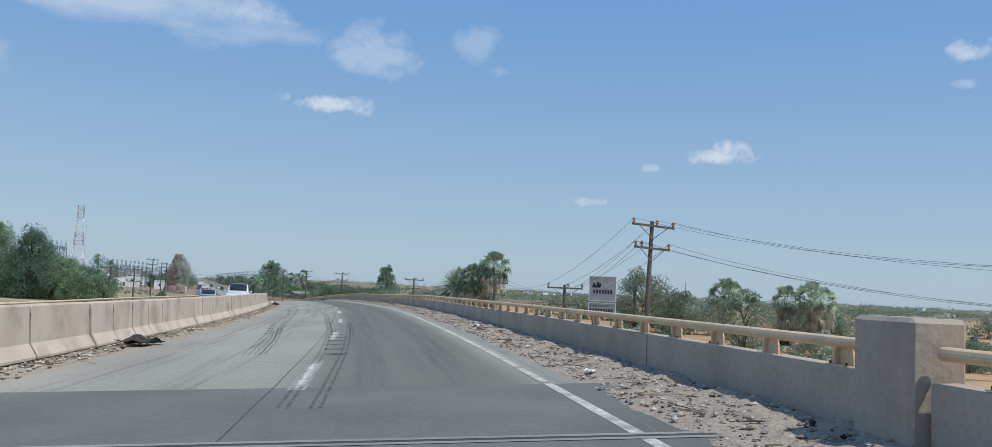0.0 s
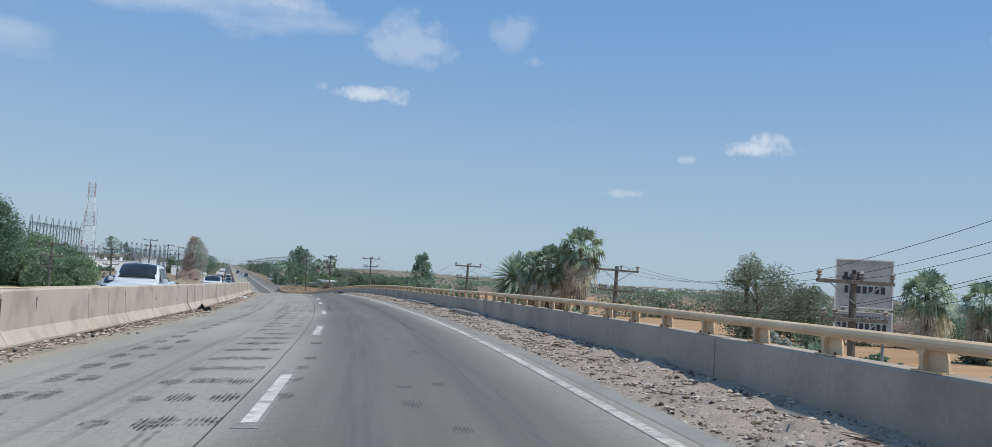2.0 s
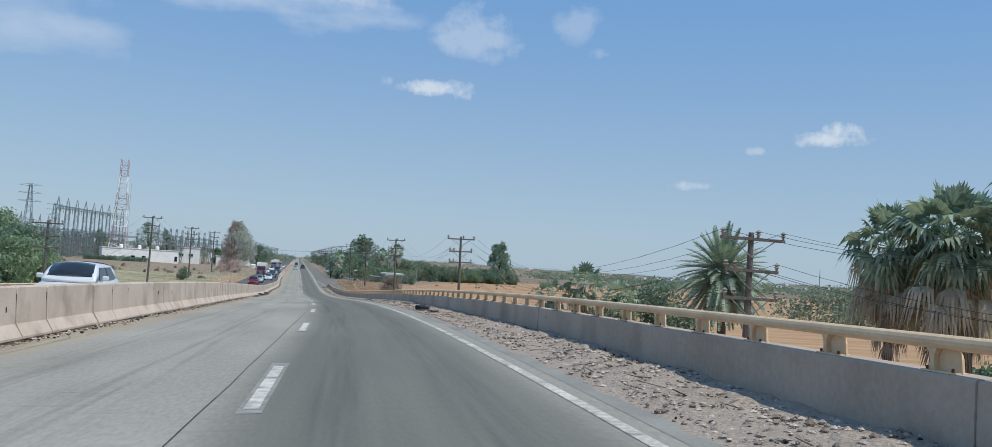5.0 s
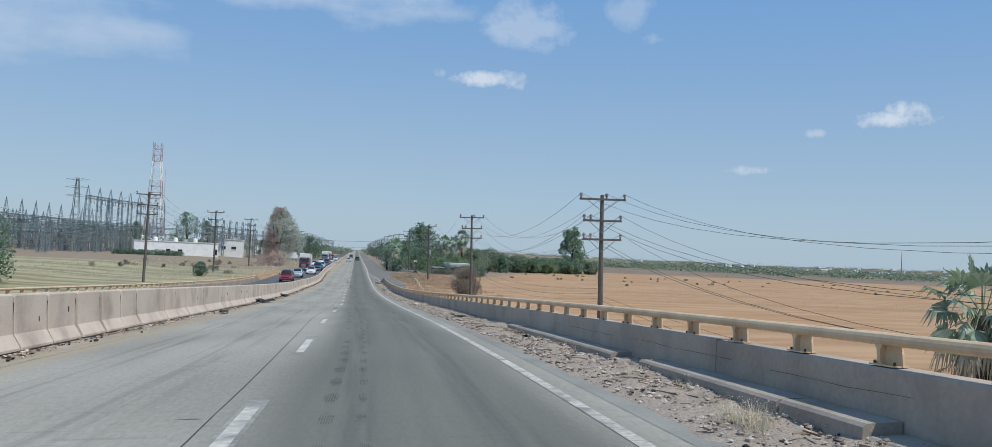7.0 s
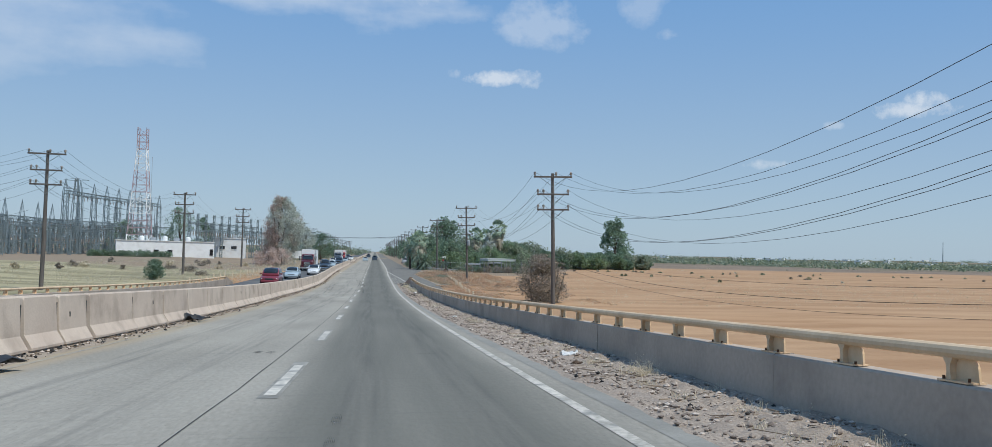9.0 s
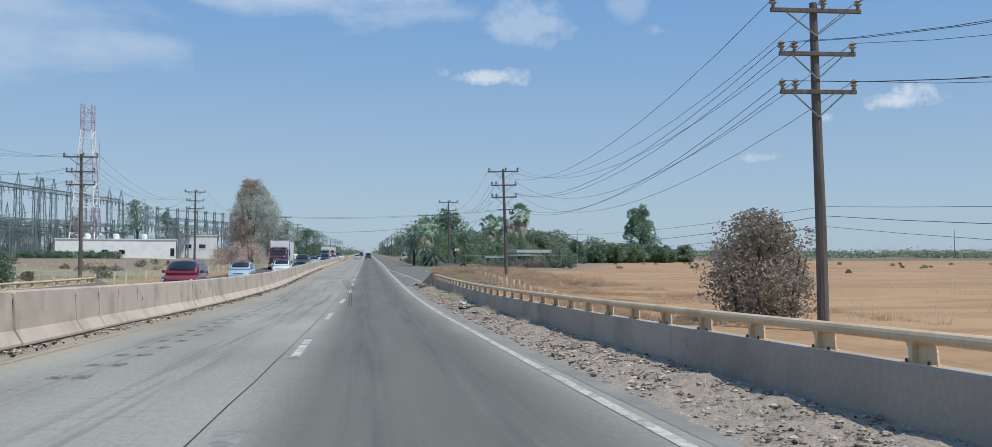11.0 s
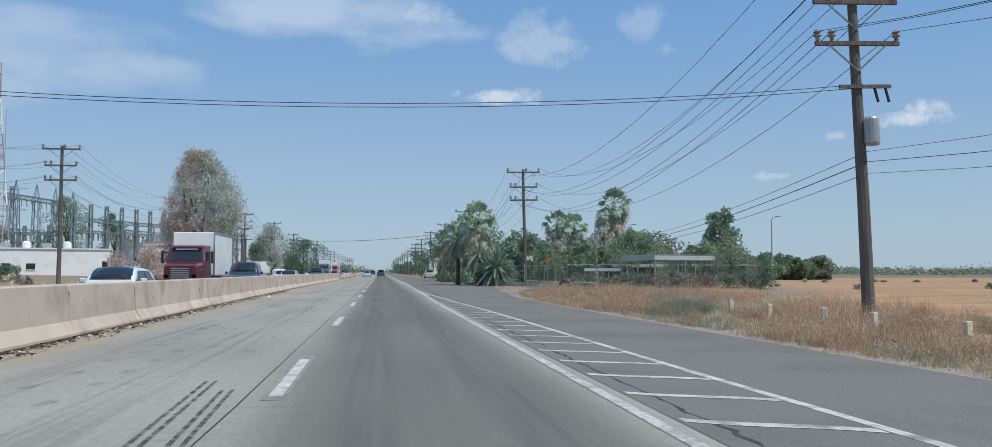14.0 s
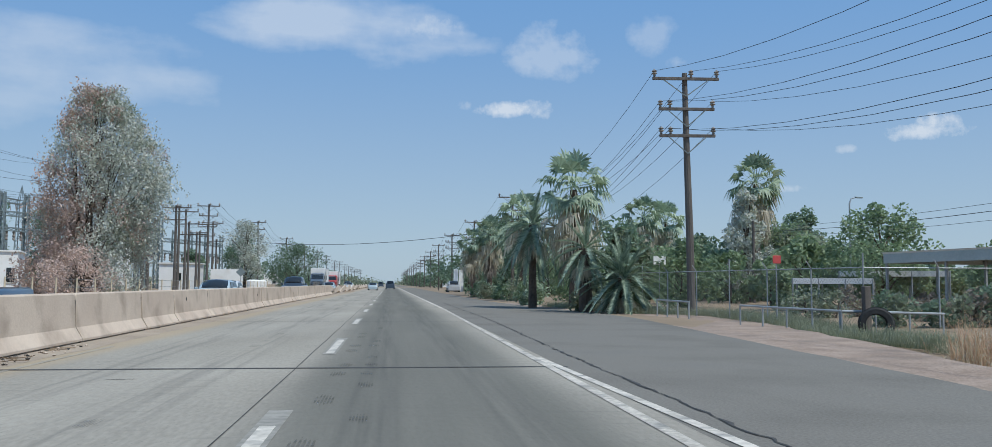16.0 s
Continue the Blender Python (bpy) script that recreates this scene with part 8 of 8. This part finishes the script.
def car(name, colour, kind, label, category):
    """The front is towards -y."""
    t = thing(name)
    tagged(t, label, category, "vehicles on the road")
    mat = paint(name + "_paint", colour)
    W, belt, roof, L, R = {"sedan": (0.88, 0.95, 1.46, 4.4, 0.31), "suv": (0.95, 1.10, 1.75, 4.7, 0.37), "pickup": (1.0, 1.18, 1.92, 5.8, 0.41)}[kind]
    f, r = -L / 2, L / 2
    bm = bmesh.new()
    low = R * 0.75

    def ring(y, w, top, sill=None):
        sill = low if sill is None else sill
        return (y, [(w * 0.86, sill), (w, sill + 0.12), (w * 1.0, (sill + top) / 2), (w * 0.97, top - 0.06), (w * 0.88, top)])

    hood = belt - (0.10 if kind != "pickup" else 0.02)
    rows = [ring(f, W * 0.80, hood - 0.28, low + 0.1), ring(f + 0.12, W * 0.93, hood - 0.16), ring(f + 0.5, W, hood - 0.06), ring(f + L * 0.27, W, hood + 0.02), ring(f + L * 0.32, W, belt), ring(r - L * 0.3, W, belt)]
    if kind == "pickup":
        rows += [ring(r - 0.1, W, belt + 0.02), ring(r, W * 0.96, belt)]
    elif kind == "sedan":
        rows += [ring(r - 0.6, W, belt + 0.04), ring(r - 0.15, W * 0.95, belt - 0.02), ring(r, W * 0.85, belt - 0.2, low + 0.1)]
    else:
        rows += [ring(r - 0.15, W * 0.97, belt), ring(r, W * 0.9, belt - 0.1, low + 0.1)]
    loft(bm, rows)
    body = part("body", bm, mat, t)
    body.data.polygons.foreach_set("use_smooth", [True] * (len(body.data.polygons) - 2) + [False] * 2)
    # greenhouse with a rounded roof
    a0, a1 = f + L * (0.25 if kind != "pickup" else 0.25), f + L * (0.42 if kind != "pickup" else 0.37)
    b1, b0 = {"sedan": (r - L * 0.27, r - L * 0.10), "suv": (r - 0.45, r - 0.12), "pickup": (f + L * 0.60, f + L * 0.64)}[kind]
    tw = W * 0.74

    def shell(y, base, top, wt):
        lo_ = (W * 0.915, base - 0.04)
        q = top - base
        return (y, [lo_, (wt + (W * 0.915 - wt) * 0.12, base + q * 0.86), (wt * 0.90, base + q * 0.965), (wt * 0.55, base + q * 1.02), (wt * 0.2, base + q * 1.04)])

    bm = bmesh.new()
    rows = [shell(a0, belt - 0.03, belt + 0.02, W * 0.9)]
    for k in range(1, 5):
        u = k / 4
        rows.append(shell(a0 + (a1 - a0) * u, belt, belt + (roof - belt) * math.sin(math.pi / 2 * u) ** 0.85, W * 0.9 + (tw - W * 0.9) * u))
    rows.append(shell((a1 + b1) / 2, belt, roof + 0.03, tw))
    for k in range(4, 0, -1):
        u = k / 4
        rows.append(shell(b0 + (b1 - b0) * u, belt, belt + (roof - belt) * math.sin(math.pi / 2 * u) ** 0.85, W * 0.88 + (tw - W * 0.88) * u))
    rows.append(shell(b0, belt - 0.03, belt + 0.02, W * 0.86))
    loft(bm, rows)
    cabin = part("cabin", bm, mat, t)
    cabin.data.polygons.foreach_set("use_smooth", [True] * len(cabin.data.polygons))

    def pane(corners, nm):
        bm2 = bmesh.new()
        vs = [bm2.verts.new(c) for c in corners]
        bm2.faces.new(vs)
        ob = part(nm, bm2, "glass", t)
        so = ob.modifiers.new("thick", "SOLIDIFY")
        so.thickness, so.offset = 0.03, 0.0
        return ob

    def slope(nm, p0, p1, w0):
        """A windscreen bent along the shell's slope."""
        bm2 = bmesh.new()
        rows2 = []
        for k in range(5):
            u = 0.10 + 0.78 * k / 4
            y = p0 + (p1 - p0) * u
            z = belt + (roof - belt) * math.sin(math.pi / 2 * u) ** 0.85
            half = (w0 + (tw - w0) * u) * 0.88
            push = -0.02 if p1 > p0 else 0.02
            rows2.append([bm2.verts.new((half * q, y + push + (0.05 if p1 > p0 else -0.05) * q * q, z + 0.045 - 0.05 * q * q)) for q in (-1, -0.5, 0, 0.5, 1)])
        for p, q in zip(rows2, rows2[1:]):
            for k in range(4):
                bm2.faces.new((p[k], p[k + 1], q[k + 1], q[k]))
        ob = part(nm, bm2, "glass", t)
        ob.data.polygons.foreach_set("use_smooth", [True] * len(ob.data.polygons))
        so = ob.modifiers.new("thick", "SOLIDIFY")
        so.thickness, so.offset = 0.03, 0.0

    slope("windscreen", a0, a1, W * 0.9)
    slope("rear_window", b0, b1, W * 0.88)
    mid = (a1 + b1) / 2
    for s in (-1, 1):
        lowx, topx = s * (W * 0.925), s * (tw + (W * 0.915 - tw) * 0.12 + 0.02)
        zt = belt + (roof - belt) * 0.80
        pane([(lowx, a0 + 0.38, belt + 0.03), (lowx, mid - 0.05, belt + 0.03), (topx, mid - 0.05, zt), (topx, a1 + 0.02, zt)], "side_window")
        pane([(lowx, mid + 0.05, belt + 0.03), (lowx, b0 - 0.42, belt + 0.03), (topx, b1 + 0.0, zt), (topx, mid + 0.05, zt)], "side_window")
        bm = bmesh.new()
        box(bm, (s * (W + 0.10), a0 + 0.45, belt + 0.08), (0.2, 0.12, 0.16), 0, 0.03)
        part("mirror", bm, mat, t)
        bm = bmesh.new()
        box(bm, (s * W * 0.68, f + 0.10, hood - 0.30), (W * 0.38, 0.14, 0.16), 0, 0.03)
        part("headlight", bm, "lens", t)
        for y in (f + L * 0.18, r - L * 0.20):
            wheel(t, s * (W - 0.10), y, R, 0.24)
    bm = bmesh.new()
    box(bm, (0, f + 0.04, hood - 0.36), (W * 0.95, 0.10, 0.24 if kind != "pickup" else 0.36), 0, 0.03)
    part("grille", bm, "black_plastic", t)
    bm = bmesh.new()
    box(bm, (0, f - 0.02, low + 0.18), (W * 1.75, 0.2, 0.22), 0, 0.05)
    part("bumper", bm, "chrome" if kind == "pickup" else mat, t)
    if kind == "pickup":
        bm = bmesh.new()
        box(bm, (0, (f + L * 0.66 + r) / 2, belt + 0.004), (W * 1.62, r - f - L * 0.66 - 0.15, 0.03))
        part("bed", bm, "black_plastic", t)
    return t


def put(t, y, d):
    t.matrix_basis = Matrix.Translation(on_road(y, d, 0.0)) @ Matrix.Rotation(heading(y), 4, "Z") @ Matrix.Scale(1 / K, 4)
    return t


put(car("pickup_truck", (0.72, 0.72, 0.72), "pickup", "white pickup truck with a crew cab", "pickup truck"), 97, -10.6)
put(car("parked_car", (0.35, 0.42, 0.45), "sedan", "pale blue-grey sedan in the opposite lanes", "car"), 112, -14.6)
silver = put(car("silver_car", (0.42, 0.50, 0.55), "sedan", "silver-blue sedan in the opposite lanes", "car"), 360.0, -12.2)
red = put(car("red_suv", (0.20, 0.025, 0.035), "suv", "dark red sport utility car", "car"), 334.0, -12.4)
white = put(car("white_car", (0.75, 0.75, 0.75), "sedan", "white sedan in the opposite lanes", "car"), 384.5, -10.6)
dark = put(car("dark_pickup", (0.05, 0.075, 0.11), "pickup", "dark blue pickup truck", "pickup truck"), 418.5, -10.5)
grey_suv = put(car("grey_suv", (0.45, 0.46, 0.47), "suv", "light grey sport utility car", "car"), 424, -14.4)
copy_thing(white, Matrix.Translation(on_road(166, -12.2, 0)) @ Matrix.Rotation(heading(166), 4, "Z") @ Matrix.Scale(1 / K, 4))
for t0, y, d in ((silver, 455, -10.8), (white, 478, -14.2), (dark, 500, -10.7), (white, 530, -14), (silver, 560, -10.8), (red, 590, -13.8), (white, 640, -10.8), (dark, 700, -14)):
    copy_thing(t0, Matrix.Translation((d, y, 0)))
for t0, y, d in ((dark, 640, 0.4), (silver, 600, -3.6), (white, 690, 0.2), (dark, 790, -3.6), (grey_suv, 560, 12.0)):
    copy_thing(t0, Matrix.Translation((d, y, 0)) @ Matrix.Rotation(math.pi, 4, "Z"))


def box_truck(y, d, cab, label, scale=1 / K):
    t = thing("box_truck", Matrix.Translation(on_road(y, d, 0)) @ Matrix.Scale(scale, 4))
    tagged(t, label, "truck", "vehicles on the road")
    mat = paint("truck_cab_paint", cab, 0.35)
    bm = bmesh.new()
    loft(bm, [(-1.6, [(0.70, 0.55), (0.95, 0.70), (0.90, 1.55), (0.80, 1.68)]), (-1.3, [(0.8, 0.5), (1.05, 0.7), (1.0, 1.65), (0.85, 1.78)]), (-0.1, [(0.9, 0.5), (1.12, 0.7), (1.10, 1.8), (0.95, 1.9)]), (0.1, [(0.9, 0.5), (1.15, 0.7), (1.12, 1.9), (0.98, 2.0)])])
    part("hood", bm, mat, t)
    bm = bmesh.new()
    loft(bm, [(0.0, [(1.10, 0.6), (1.15, 0.8), (1.12, 1.95), (1.02, 2.0)]), (0.35, [(1.12, 0.6), (1.15, 0.8), (1.08, 2.72), (0.9, 2.78)]), (0.6, [(1.12, 0.6), (1.15, 0.8), (1.06, 2.86), (0.88, 2.92)]), (1.9, [(1.12, 0.6), (1.15, 0.8), (1.06, 2.92), (0.88, 2.98)])])
    part("cab", bm, mat, t)
    bm = bmesh.new()
    vs = [bm.verts.new(c) for c in ((-0.95, 0.02, 1.98), (0.95, 0.02, 1.98), (0.90, 0.33, 2.66), (-0.90, 0.33, 2.66))]
    bm.faces.new(vs)
    ob = part("windscreen", bm, "glass", t)
    so = ob.modifiers.new("thick", "SOLIDIFY")
    so.thickness, so.offset = 0.05, 0.0
    for s in (-1, 1):
        bm = bmesh.new()
        box(bm, (s * 1.12, 0.85, 2.25), (0.05, 0.9, 0.6), 0, 0.02)
        part("side_window", bm, "glass", t)
        bm = bmesh.new()
        box(bm, (s * 1.45, 0.3, 2.2), (0.12, 0.2, 0.75), 0, 0.03)
        tube(bm, (s * 1.12, 0.35, 2.5), (s * 1.45, 0.3, 2.5), 0.02, 0.02, 5)
        part("mirror", bm, "black_plastic", t)
        bm = bmesh.new()
        box(bm, (s * 0.78, -1.45, 1.05), (0.32, 0.3, 0.26), 0, 0.04)
        part("headlight", bm, "lens", t)
        wheel(t, s * 1.0, -0.75, 0.5, 0.3)
        wheel(t, s * 0.98, 6.6, 0.5, 0.5)
    bm = bmesh.new()
    for k in range(7):
        box(bm, (0, -1.62, 0.85 + 0.11 * k), (1.05, 0.06, 0.06))
    grille = part("grille", bm, "chrome", t)
    bm = bmesh.new()
    box(bm, (0, -1.6, 1.15), (1.15, 0.03, 0.85))
    part("grille_backing", bm, "black_plastic", grille)
    bm = bmesh.new()
    box(bm, (0, -1.68, 0.55), (2.2, 0.25, 0.32), 0, 0.04)
    part("bumper", bm, "chrome", t)
    bm = bmesh.new()
    box(bm, (0, 0.30, 2.80), (1.7, 0.34, 0.14), 0.0, 0.04)
    part("sun_visor", bm, mat, t)
    bm = bmesh.new()
    box(bm, (0, 0.20, 2.70), (1.3, 0.05, 0.12), 0.0, 0.01)
    part("name_band", bm, "white_paint", t)
    bm = bmesh.new()
    box(bm, (0, 5.35, 2.45), (2.5, 6.5, 2.7), 0, 0.03)
    cargo = part("cargo_box", bm, "white_paint", t, "plain white cargo box")
    bm = bmesh.new()
    for x in (-1.26, 1.26):
        for z in (1.1, 3.8):
            box(bm, (x, 5.35, z), (0.06, 6.52, 0.10))
        for yy in (2.1, 8.6):
            box(bm, (x, yy, 2.45), (0.06, 0.08, 2.7))
    part("box_trim", bm, "chrome", cargo)
    bm = bmesh.new()
    box(bm, (0, 4.2, 0.8), (0.9, 8.4, 0.3))
    part("chassis", bm, "black_plastic", t)
    return t


box_truck(412.5, -13.9, (0.11, 0.016, 0.028), "dark red truck with a white cargo box")
box_truck(575, -14.2, (0.10, 0.13, 0.17), "grey truck with a white cargo box far down the road")
box_truck(620, -14.2, (0.45, 0.06, 0.05), "red truck with a pale cargo box far down the road")


# ---------------------------------------------------------------- from plan units to metres
for me in bpy.data.meshes:
    me.transform(Matrix.Scale(K, 4))
for ob in scene.objects:
    if ob.type in ("MESH", "EMPTY"):
        m = ob.matrix_basis.copy()
        m.translation *= K
        ob.matrix_basis = m
